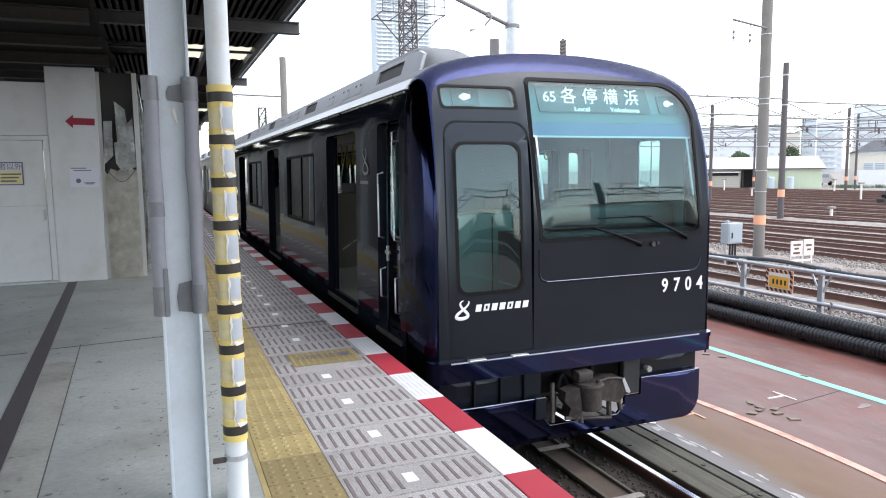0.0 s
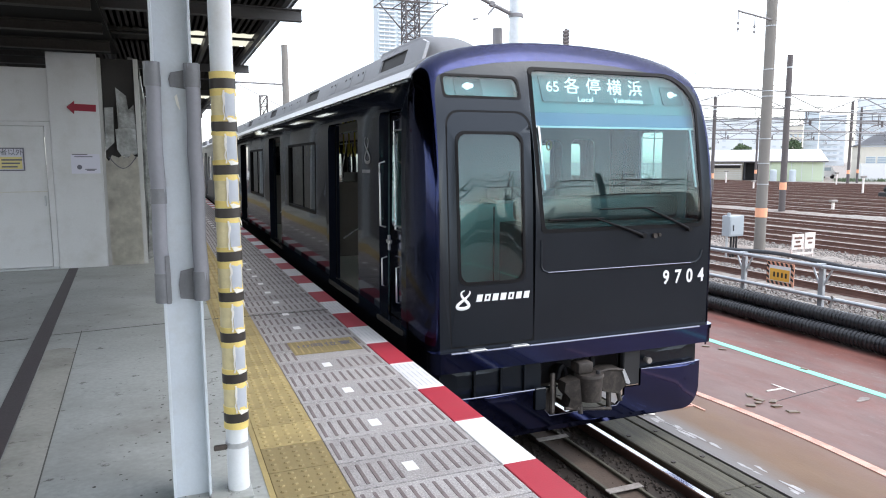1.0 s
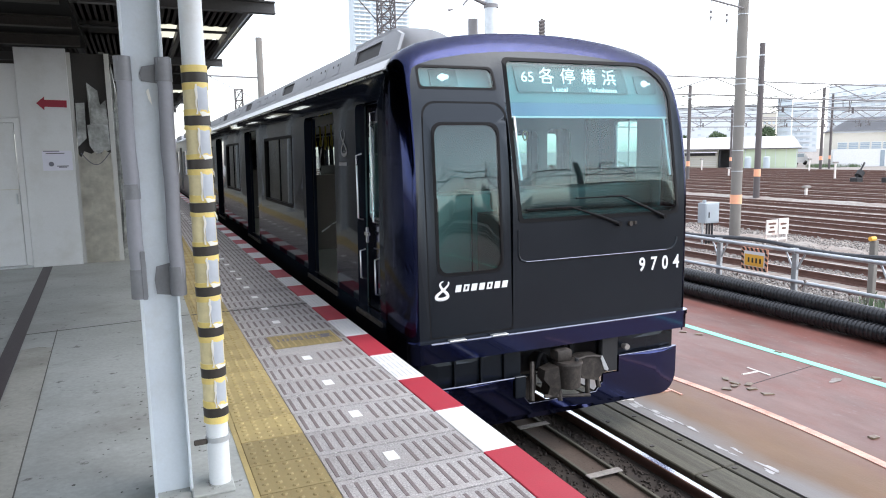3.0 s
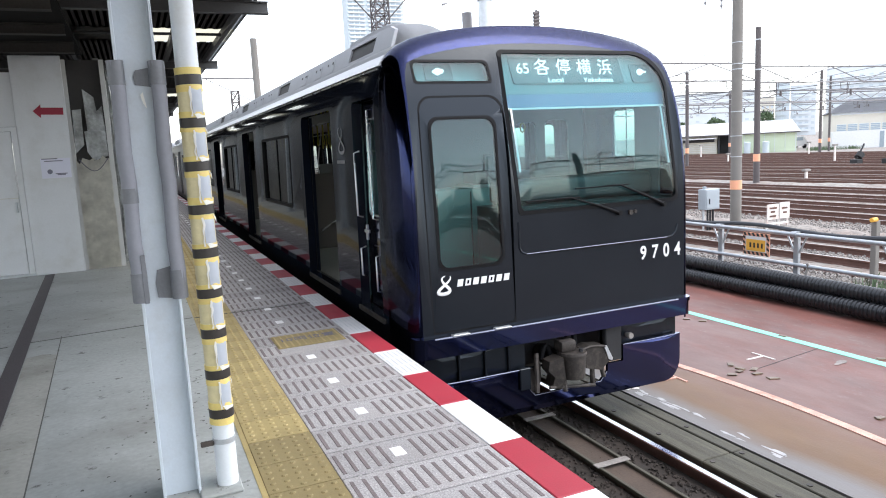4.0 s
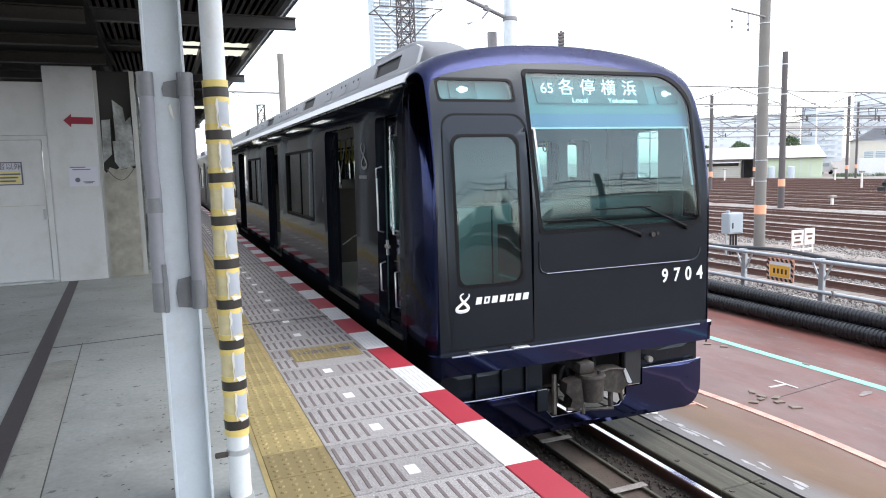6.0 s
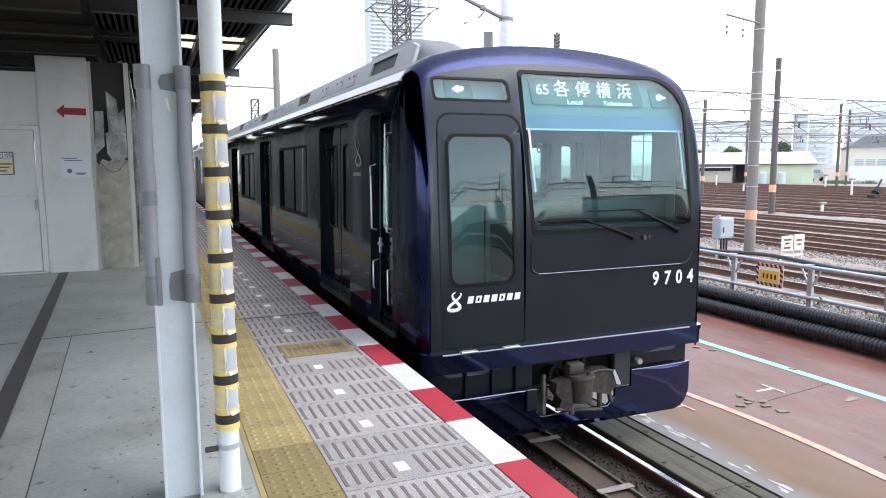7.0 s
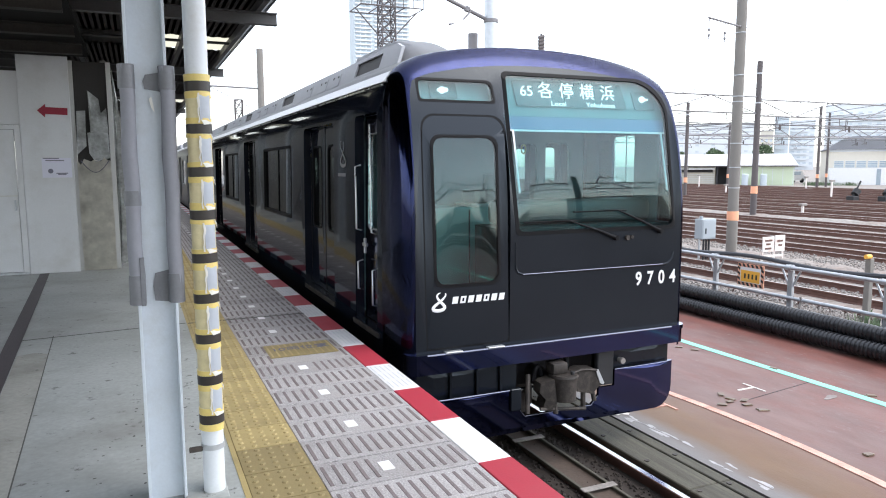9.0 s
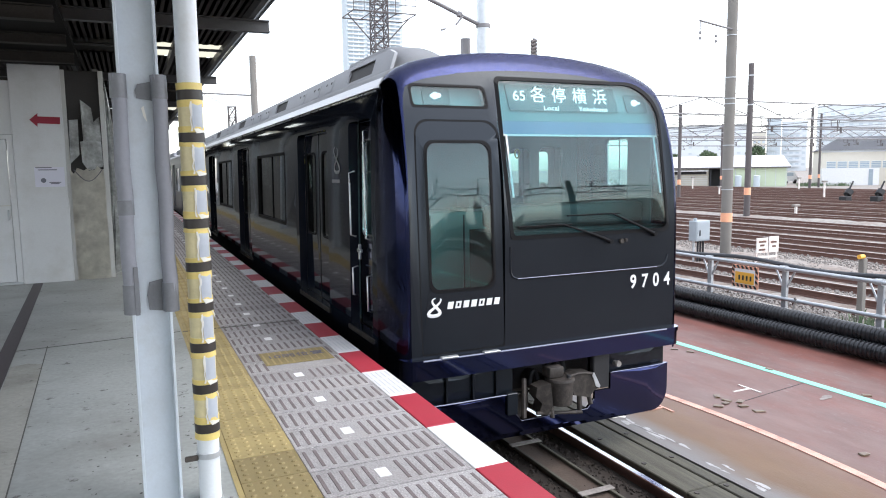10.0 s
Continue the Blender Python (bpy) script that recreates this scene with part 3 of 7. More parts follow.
part("track_bed", cube(0.0, 3.0, -20, 130, YARD_Z, YARD_Z + 0.05), M["trackbed"], label="dark oily stone track bed beside the platform", smooth=0, **S)
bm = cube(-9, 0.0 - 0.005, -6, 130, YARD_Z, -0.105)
part("platform", bm, M["edge_dark"], label="dark concrete side wall under the platform edge", smooth=0, **S)
bm = cube(-9, -1.268, -6, 130, -0.105, -0.002)
part("platform_floor", bm, M["concrete"], label="worn pale grey concrete platform floor with stains", smooth=0, **S)
bm = cube(-1.268, -0.006, -6, 130, -0.105, -0.028)
part("platform_bedding", bm, M["joint"], label="dark mortar bed under the platform tiles", smooth=0, **S)
bm = cube(-1.268, -1.243, -6, 60, -0.03, 0.001)
part("trim", bm, M["yellow"], label="narrow yellow strip beside the tactile tiles", smooth=0, **S)
blot_floor = plate([(-1.928, -4), (-2.312, 6.0), (-2.42, 6.08), (-2.528, 6.02), (-2.055, -4)], [], lambda u, v: (u, v, 0.0005), lambda u, v: (u, v, -0.05))
part("floor_patch", blot_floor, M["floor_warm"], label="beige worn strip of platform concrete", smooth=0, **S)
# drain channel, a little askew to the edge, and the joints of the floor
bm = bmesh.new()
box(bm, -0.056, 0.056, -9.2, 3.1, -0.01, 0.003)
ob = part("drain_cover", bm, M["drain"], label="dark narrow drain strip let into the platform floor", smooth=0, **S)
ob.matrix_world = pose(-2.668, 7.6, 0, 0, 0, 2.74)
for loop in ([(-2.60, 6.560), (-1.28, 6.690), (-1.28, 6.697), (-2.60, 6.567)], [(-2.0, 1.60), (-1.30, 1.63), (-1.30, 1.637), (-2.0, 1.607)],
             [(-9.0, 6.20), (-2.72, 6.50), (-2.72, 6.507), (-9.0, 6.207)], [(-2.343, 6.64), (-2.008, -2.0), (-2.002, -2.0), (-2.337, 6.64)]):
    bm = plate(loop, [], lambda u, v: (u, v, 0.0012), lambda u, v: (u, v, -0.01))
    part("floor_joint", bm, M["joint"], label="hairline joint in the platform concrete", smooth=0, **S)
SP = random.Random(31)
bm = bmesh.new()
for k in range(260):
    x, y = -1.30 - abs(SP.gauss(0, 0.32)), SP.uniform(1.2, 5.2) - abs(SP.gauss(0, 0.5))
    if x < -2.1:
        continue
    r = SP.uniform(0.003, 0.011)
    a0 = SP.uniform(0, 6)
    bm.faces.new([bm.verts.new((x + r * SP.uniform(0.5, 1.2) * math.cos(a0 + i * 1.257), y + r * SP.uniform(0.5, 1.4) * math.sin(a0 + i * 1.257), 0.0009)) for i in range(5)])
part("floor_pits", bm, M["joint"], label="small dark pits and grit in the platform concrete", smooth=0, kind="stuff")



# ---------------------------------------------------------------- rails
def rail_mesh(bm, x, y0, y1, top, h=0.15):
    """Flat-bottomed rail: foot, web and head."""
    prof = [(-0.062, 0), (-0.062, 0.012), (-0.012, 0.03), (-0.009, h - 0.045), (-0.032, h - 0.032), (-0.032, h - 0.006),
            (-0.024, h), (0.024, h), (0.032, h - 0.006), (0.032, h - 0.032), (0.009, h - 0.045), (0.012, 0.03), (0.062, 0.012), (0.062, 0)]
    a = [bm.verts.new((x + u, y0, top - h + w)) for u, w in prof]
    b = [bm.verts.new((x + u, y1, top - h + w)) for u, w in prof]
    n = len(prof)
    for i in range(n):
        f = bm.faces.new((a[i], a[(i + 1) % n], b[(i + 1) % n], b[i]))
        f.material_index = 1 if i == 6 else 0
    bm.faces.new(a[::-1])
    bm.faces.new(b)
    return bm


def track(cx, y0, y1, shiny, ys0=None, ys1=None, label="", pitch=0.62):
    t = thing("railway_track", (cx, 0, RAIL_Z), label=label, category="track", group="railway tracks", kind="structure")
    for s in (-0.565, 0.565):
        part("rail", rail_mesh(bmesh.new(), cx + s, y0, y1, RAIL_Z), [M["rust"], M["rail_top"] if shiny else M["rail_dull"]], t, smooth=0)
    bm, y = bmesh.new(), ys0 if ys0 is not None else y0
    while y < (ys1 if ys1 is not None else y1):
        box(bm, cx - 1.05, cx + 1.05, y, y + 0.22, RAIL_Z - 0.25, RAIL_Z - 0.143)
        y += pitch
    part("sleepers", bm, M["sleeper"] if shiny else M["sleeper_dusty"], t, smooth=0, kind="stuff")
    return t


TC = 1.63
track(TC - 0.035, -18, 130, True, -4, 12, "polished steel rails on dark oily sleepers beside the platform")
for k, cx in enumerate((10.6, 12.9, 17.6, 20.2, 23.2, 26.4, 30.8, 34.2, 37.8, 41.5, 45.5, 49.5, 53.5, 57.5, 61.5, 65.5, 69.5)):
    track(cx, -110, 140, False, -70, 72 + 0.5 * max(0, cx - 30), "rust-brown rails of the storage yard on ballast")

trough = thing("cable_trough", (1.7, 4, YARD_Z), label="brown shallow cable trough with pale edges between the rails", category="trough", kind="structure")
part("tray", cube(1.57, 1.84, -6, 14, YARD_Z + 0.04, -1.215), M["sleeper"], trough, smooth=0)
for x in (1.57, 1.825):
    part("edge_strip", cube(x - 0.012, x + 0.018, -6, 14, -1.215, -1.185, 0.004), M["plank"], trough, smooth=0)
for y in np.arange(-1.2, 9, 1.12):
    part("clamp", cube(1.54, 1.87, y, y + 0.07, -1.19, -1.178, 0.004), M["stone"], trough, smooth=0)
# ballast shoulders that stand between the yard tracks
rnd = random.Random(4)


def ridge(name, x, w, h, y0, y1, material, label):
    bm, rows = bmesh.new(), []
    n = int((y1 - y0) / 0.5)
    for i in range(n + 1):
        y = y0 + (y1 - y0) * i / n
        rows.append([bm.verts.new((x + u * w + rnd.uniform(-0.05, 0.05), y, YARD_Z + v * h * rnd.uniform(0.6, 1.2)))
                     for u, v in ((-0.5, -0.1), (-0.25, 0.8), (0, 1), (0.25, 0.8), (0.5, -0.1))])
    for a, b in zip(rows, rows[1:]):
        for k in range(4):
            bm.faces.new((a[k], a[k + 1], b[k + 1], b[k]))
    return part(name, bm, material, label=label, kind="stuff", smooth=60)


ridge("ballast_ridge", 9.0, 1.3, 0.13, -5, 60, M["ballast"], "ridge of loose grey ballast beside the yard track")
ridge("ballast_ridge", 14.9, 1.6, 0.14, -5, 80, M["ballast"], "ridge of loose grey ballast between yard tracks")
ridge("ballast_ridge", 28.6, 1.8, 0.16, -5, 90, M["ballast"], "ridge of loose grey ballast between yard tracks")


def stones(name, x0, x1, y0, y1, z, count, r0, r1, material, label):
    """Many small crushed stones: eight-cornered lumps in one mesh."""
    vs, fs = [], []
    for k in range(count):
        r = rnd.uniform(r0, r1)
        q = Euler([rnd.uniform(0, 6) for _ in range(3)]).to_matrix()
        c = Vector((rnd.uniform(x0, x1), rnd.uniform(y0, y1), z + r * 0.3))
        b0 = len(vs)
        for p in ((1, 0, 0), (0, 1, 0), (-1, 0, 0), (0, -1, 0), (0, 0, 1), (0, 0, -1)):
            vs.append(c + q @ (Vector(p) * r * rnd.uniform(0.55, 1.1)))
        for f in ((0, 1, 4), (1, 2, 4), (2, 3, 4), (3, 0, 4), (1, 0, 5), (2, 1, 5), (3, 2, 5), (0, 3, 5)):
            fs.append([b0 + i for i in f])
    me = bpy.data.meshes.new(name)
    me.from_pydata(vs, [], fs)
    me.materials.append(material)
    return tagged(new(name, me), label=label, kind="stuff")


stones("track_stones", 0.05, 2.1, 2.6, 6.5, YARD_Z + 0.05, 3500, 0.010, 0.026, M["trackbed"], "dark crushed stone between the rails")
stones("ballast_stones", 8.2, 10.0, 4.0, 16, YARD_Z + 0.08, 5200, 0.02, 0.05, M["stone"], "loose pale ballast stones by the yard track")
stones("ballast_stones", 11.2, 12.3, 5.0, 18, YARD_Z + 0.0, 2600, 0.02, 0.05, M["stone"], "loose pale ballast stones between rails")
stones("ballast_stones", 13.6, 16.6, 6.0, 26, YARD_Z + 0.08, 4000, 0.02, 0.05, M["stone"], "loose pale ballast stones round the poles")

# ---------------------------------------------------------------- painted deck beside the track
DZ = -1.12
bm = cube(2.715, 6.86, -20, 60, YARD_Z, DZ)
part("deck", bm, M["slab"], label="wet red-brown painted deck beside the track, scuffed", smooth=0, **S)
bm = cube(6.86, 8.1, -20, 60, YARD_Z, DZ - 0.02)
part("deck_edge", bm, M["slab"], label="red-brown kerb strip under the hoses", smooth=0, **S)


def blot(name, loop, z, material, label, h=0.003):
    bm = plate(loop, [], lambda u, v: (u, v, z + h), lambda u, v: (u, v, z))
    return part(name, bm, material, label=label, smooth=0, **S)


def wavy(cx, cy, rx, ry, n=26, amp=0.2, seed=1):
    r = random.Random(seed)
    ph = [r.uniform(0, 6.28) for _ in range(4)]
    return [(cx + rx * (1 + amp * sum(math.sin((k + 2) * a + ph[k]) / (k + 1) for k in range(4)) * 0.5) * math.cos(a),
             cy + ry * (1 + amp * sum(math.sin((k + 2) * a + ph[k]) / (k + 1) for k in range(4)) * 0.5) * math.sin(a))
            for a in (2 * math.pi * i / n for i in range(n))]


part("painted_line", cube(-0.062, 0.062, -20, 40, DZ, DZ + 0.005), M["cyan"], label="mint green painted line on the deck", smooth=0, **S).matrix_world = pose(5.59, 0, 0, 0, 0, 0.3)
LINE = [(3.80 - 0.045 * (y - 4.75) ** 2, y) for y in np.linspace(1.8, 6.6, 40)]
bm = plate([(x - 0.048, y) for x, y in LINE] + [(x + 0.044, y) for x, y in reversed(LINE)], [], lambda u, v: (u, v, DZ + 0.007), lambda u, v: (u, v, DZ))
part("painted_line", bm, M["pink"], label="faded orange painted line on the deck", smooth=0, **S)
for x, y in ((4.76, 5.65), (3.44, 5.60)):
    t = plate([(x - 0.012, y - 0.16), (x + 0.012, y - 0.16), (x + 0.012, y + 0.16), (x - 0.012, y + 0.16), (x - 0.012, y + 0.014), (x - 0.25, y + 0.010), (x - 0.25, y - 0.012), (x - 0.012, y - 0.012)], [],
              lambda u, v: (u, v, DZ + 0.008), lambda u, v: (u, v, DZ))
    part("deck_mark", t, M["chalk"] if x > 4 else M["pink"], label="white T-shaped paint mark on the deck", smooth=0, **S)
SR = random.Random(8)
for k in range(20):
    y = SR.choice((5.35, 5.05, 4.75, 4.3, 3.7)) + SR.gauss(0, 0.11)
    blot("paint_scuff", wavy(2.84 + SR.uniform(-0.05, 0.06), y, SR.uniform(0.008, 0.024), SR.uniform(0.03, 0.10), 22, 0.7, k + 20), DZ + 0.0005 + k * 0.00006, M["scuff"], "greyish scuffed paint patch on the deck", 0.001)
blot("paint_scuff", wavy(2.83, 5.62, 0.07, 0.09, 18, 0.6, 71), DZ + 0.003, M["chalk"], "whitish scuffed paint patch on the deck")
blot("paint_scuff", wavy(5.25, 5.05, 0.09, 0.05, 18, 0.6, 72), DZ + 0.003, M["stone"], "greyish scuffed paint patch on the deck")
# bits of broken mortar
for k, (x, y, r) in enumerate(((4.22, 5.61, 0.06), (4.20, 5.46, 0.06), (4.31, 5.37, 0.07), (3.98, 5.36, 0.06), (4.22, 5.25, 0.06), (4.24, 5.06, 0.07),
                               (4.13, 5.40, 0.05), (5.25, 7.4, 0.06), (5.35, 7.2, 0.06), (5.6, 6.1, 0.06), (4.16, 3.86, 0.06), (5.7, 4.9, 0.06))):
    bm = bmesh.new()
    r *= 0.8
    box(bm, -r, r, -r * 0.6, r * 0.6, 0, 0.014, 0.005)
    for v in bm.verts:
        v.co += Vector((rnd.uniform(-1, 1), rnd.uniform(-1, 1), 0)) * r * 0.25
    ob = part("mortar_lump", bm, M["slab_mud"], label="small broken lump of mortar lying on the deck", category="rubble", group="mortar lumps on the deck", smooth=0)
    ob.matrix_world = pose(x, y, DZ, 0, 0, rnd.uniform(0, 180))
bm = cube(0.0, 1.25, -0.005, 0.005, DZ, DZ + 0.002)
part("deck_seam", bm, M["under"], label="thin dark seam across the deck", smooth=0, **S).matrix_world = pose(4.3, 5.36, 0, 0, 0, 8)

# crossing planks along the rail
planks = thing("crossing_boards", (2.6, 4, RAIL_Z), label="weathered grey timber crossing boards beside the rail", category="boards", kind="structure")
for k, (x0, x1) in enumerate(((2.24, 2.542), (2.560, 2.684))):
    for y0 in range(-4, 16, 4):
        part("plank", cube(x0, x1, y0, y0 + 3.99, -1.22, -1.118, 0.008), M["plank"], planks, smooth=0)
bm = bmesh.new()
for y in np.arange(-3.5, 12, 0.62):
    for x in (2.30, 2.61):
        rod(bm, (x, y, -1.119), (x, y, -1.111), 0.022, seg=8)
part("bolts", bm, M["iron"], planks, "dark bolt heads", kind="stuff")

# ---------------------------------------------------------------- hoses and guard rail
def hose(x, z, r, y0, y1, label, bend):
    """Corrugated hose: a wavy profile swept along its way."""
    t = bmesh.new()
    prof, y = [], y0
    while y < y1:
        prof += [(y, r * 0.84), (y + 0.016, r * 0.84), (y + 0.026, r * 0.98), (y + 0.039, r), (y + 0.052, r * 0.98)]
        y += 0.06
    rings, seg = [], 14
    for y, rad in prof:
        cx, cz = x + bend(y)[0], z + bend(y)[1]
        rings.append([t.verts.new((cx + rad * math.cos(2 * math.pi * k / seg), y, cz + rad * math.sin(2 * math.pi * k / seg))) for k in range(seg)])
    for a, b in zip(rings, rings[1:]):
        for k in range(seg):
            t.faces.new((a[k], a[(k + 1) % seg], b[(k + 1) % seg], b[k]))
    part("corrugated_hose", t, M["hose"], label=label, category="hose", group="corrugated hoses", smooth=40)


hose(7.12, -0.995, 0.118, 1, 22, "thick black corrugated plastic hose lying along the deck", lambda y: (0.015 * math.sin(y * 0.6), 0))
hose(7.27, -0.80, 0.118, 1, 22, "thick black corrugated plastic hose resting on another", lambda y: (0.02 * math.sin(y * 0.5 + 1), 0.012 * math.sin(y * 0.8)))
hose(7.36, -1.0, 0.118, 1, 22, "thick black corrugated plastic hose under the upper hose", lambda y: (0, 0))

GX = 7.72
guard = thing("guard_rail", (GX, 8, YARD_Z), label="galvanised two-bar pipe guard rail with braced posts", category="railing")
for z, r in ((-0.18, 0.032), (-0.66, 0.03)):
    part("rail_bar", rod(bmesh.new(), (GX, -6, z), (GX, 30, z), r, seg=12), M["galv"], guard)
for k, y in enumerate(np.arange(7.71 - 1.555 * 8, 30, 1.555)):
    bm = bmesh.new()
    box(bm, GX + 0.03, GX + 0.09, y - 0.045, y + 0.045, YARD_Z, -0.14, 0.006)
    part("post", bm, M["galv"], guard, smooth=0)
    bm = bmesh.new()
    for s in (-1, 1):
        rod(bm, (GX + 0.06, y, -0.55), (GX + 0.06, y + s * 0.17, -0.22), 0.016, seg=6)
    part("brace", bm, M["galv"], guard)
    bm = bmesh.new()
    rod(bm, (GX, y - 0.05, -0.18), (GX, y + 0.05, -0.18), 0.045, seg=12)
    part("clamp", bm, M["galv"], guard)
bm = tube(bmesh.new(), [(GX + 0.11, y, -0.10 - 0.06 * math.sin(y * 1.1) ** 2) for y in np.arange(1, 24, 0.3)], 0.034, 8)
part("cable", bm, M["cable"], label="dark wrapped cable bundle lying on the guard rail", category="cable")
bm = tube(bmesh.new(), [(GX - 0.03 + 0.02 * math.sin(k), 7.45 + 0.008 * math.cos(k * 2), -0.6 - 0.04 * k) for k in range(12)], 0.02, 6)
part("rope", bm, M["stone"], label="short grey rope hanging from the lower bar", category="rope")


def striped_sign():
    y, z, w, h = 8.40, -0.40, 0.27, 0.185
    t = thing("warning_sign", (GX - 0.05, y, z - h), label="orange warning sign with striped border on the guard rail", category="sign")
    fr = lambda d: (lambda u, v: (GX - 0.06 + d, u, v))
    part("backboard", cube(GX - 0.058, GX - 0.04, y - w, y + w, z - h, z + h, 0.003), M["salmon"], t, smooth=0)
    for k in range(6):
        u = y - w + 0.02 + k * 0.088
        for s in (-1, 1):
            c = z + s * (h - 0.028)
            part("stripe", plate([(u, c - 0.026), (u + 0.042, c - 0.026), (min(u + 0.072, y + w - 0.002), c + 0.026), (u + 0.030, c + 0.026)], [],
                                 fr(-0.003), fr(0.004)), M["sign_black"], t, smooth=0)
    for s in (-1, 1):
        for k in range(3):
            c, v = y + s * (w - 0.028), z - 0.105 + k * 0.085
            part("stripe", plate([(c - 0.026, v), (c + 0.026, v + 0.03), (c + 0.026, v + 0.07), (c - 0.026, v + 0.04)], [], fr(-0.003), fr(0.004)), M["sign_black"], t, smooth=0)
    part("field", cube(GX - 0.063, GX - 0.058, y - w + 0.06, y + w - 0.06, z - h + 0.058, z + h - 0.058), M["letter"], t, "white field", smooth=0)
    part("field", cube(GX - 0.066, GX - 0.063, y - w + 0.075, y + w - 0.075, z - h + 0.068, z + 0.075), M["sign_orange"], t, "orange field", smooth=0)
    for k in range(4):
        part("writing_bar", cube(GX - 0.069, GX - 0.066, y - 0.145 + k * 0.078, y - 0.112 + k * 0.078, z - 0.06, z + 0.02), M["sign_black"], t, smooth=0)


striped_sign()

# ---------------------------------------------------------------- platform pillar and pipe
PY = 3.06
CZ0 = 3.22
col = thing("pillar", (-1.572, PY + 0.07, 0), label="pale blue-grey painted steel H-section canopy pillar with padded edges", category="pillar")
bm = bmesh.new()
box(bm, -1.652, -1.640, PY, PY + 0.16, -0.002, CZ0, 0.002)
part("flange", bm, M["pillar"], col, smooth=0)
bm = bmesh.new()
box(bm, -1.510, -1.498, PY, PY + 0.16, -0.002, CZ0, 0.002)
part("flange", bm, M["pillar"], col, smooth=0)
part("web", cube(-1.640, -1.510, PY + 0.05, PY + 0.062, -0.002, CZ0), M["pillar"], col, smooth=0)


def pad(x, side):
    """Soft edge guard: a slit foam tube over the flange edge, with tape at both ends."""
    bm = bmesh.new()
    pts = [(x, PY + 0.02, 0.862 + k * 0.121) for k in range(9)]
    tube(bm, [(p[0] + 0.003 * math.sin(i * 2.1), p[1], p[2]) for i, p in enumerate(pts)], [0.0295 + 0.0012 * math.sin(i * 1.7) for i in range(9)], 14)
    g = part("edge_pad", bm, M["foam"], col, "grey foam tube guard on the pillar edge")
    for z0, z1 in ((0.865, 0.985), (1.735, 1.83)) + (((1.27, 1.33),) if side < 0 else ()):
        bm = rod(bmesh.new(), (x, PY + 0.02, z0), (x, PY + 0.02, z1), 0.0325, 0.0315, seg=14)
        part("tape", bm, M["tape_grey"], g, "dark grey duct tape")
    for z0, z1, w in ((0.87, 0.99, 0.045), (1.74, 1.80, 0.04)):
        if side > 0:
            bm = plate([(x - 0.085, z0), (x - 0.02, z0 - 0.01), (x - 0.015, z1 + 0.01), (x - 0.08, z1 - 0.004), (x - 0.09, (z0 + z1) / 2)], [],
                       lambda u, v: (u, PY + 0.044 + 0.03 * (x - 0.02 - u) / 0.07 * 0 , v), lambda u, v: (u, PY + 0.050, v))
            part("tape", bm, M["tape_grey"], g, "dark grey duct tape")
    if side < 0:
        part("tape", cube(x + 0.012, x + 0.03, PY - 0.012, PY - 0.002, 0.86, 1.06, 0.002), M["tape_grey"], g, "loose strip of duct tape", smooth=0)


pad(-1.650, -1)
pad(-1.500, 1)
bm = plate([(-1.570, 1.70), (-1.562, 1.665), (-1.550, 1.645), (-1.554, 1.675), (-1.560, 1.71)], [], lambda u, v: (u, PY + 0.040, v), lambda u, v: (u, PY + 0.042, v))
part("torn_tape", bm, M["film"], col, "dangling torn strip of tape", smooth=0)
bm = bmesh.new()
box(bm, -1.505, -1.33, 2.98, 3.22, -0.002, 0.012, 0.004)
part("plinth", bm, M["concrete"], col, smooth=0)

PX, PYY, PR = -1.383, 3.086, 0.046
pipe = thing("downpipe", (PX, PYY, 0), label="white downpipe wrapped in yellow and black tape with torn grey patches", category="pipe")
part("tube", rod(bmesh.new(), (PX, PYY, 0.0), (PX, PYY, CZ0), PR, seg=24), M["pipe"], pipe)
part("wrap", rod(bmesh.new(), (PX, PYY, 0.305), (PX, PYY, 1.795), PR + 0.003, seg=24), M["tape_cream"], pipe, "yellowed clear wrap over yellow tape")
zb = (1.754, 1.581, 1.405, 1.226, 1.044, 0.872, 0.697, 0.516, 0.341)
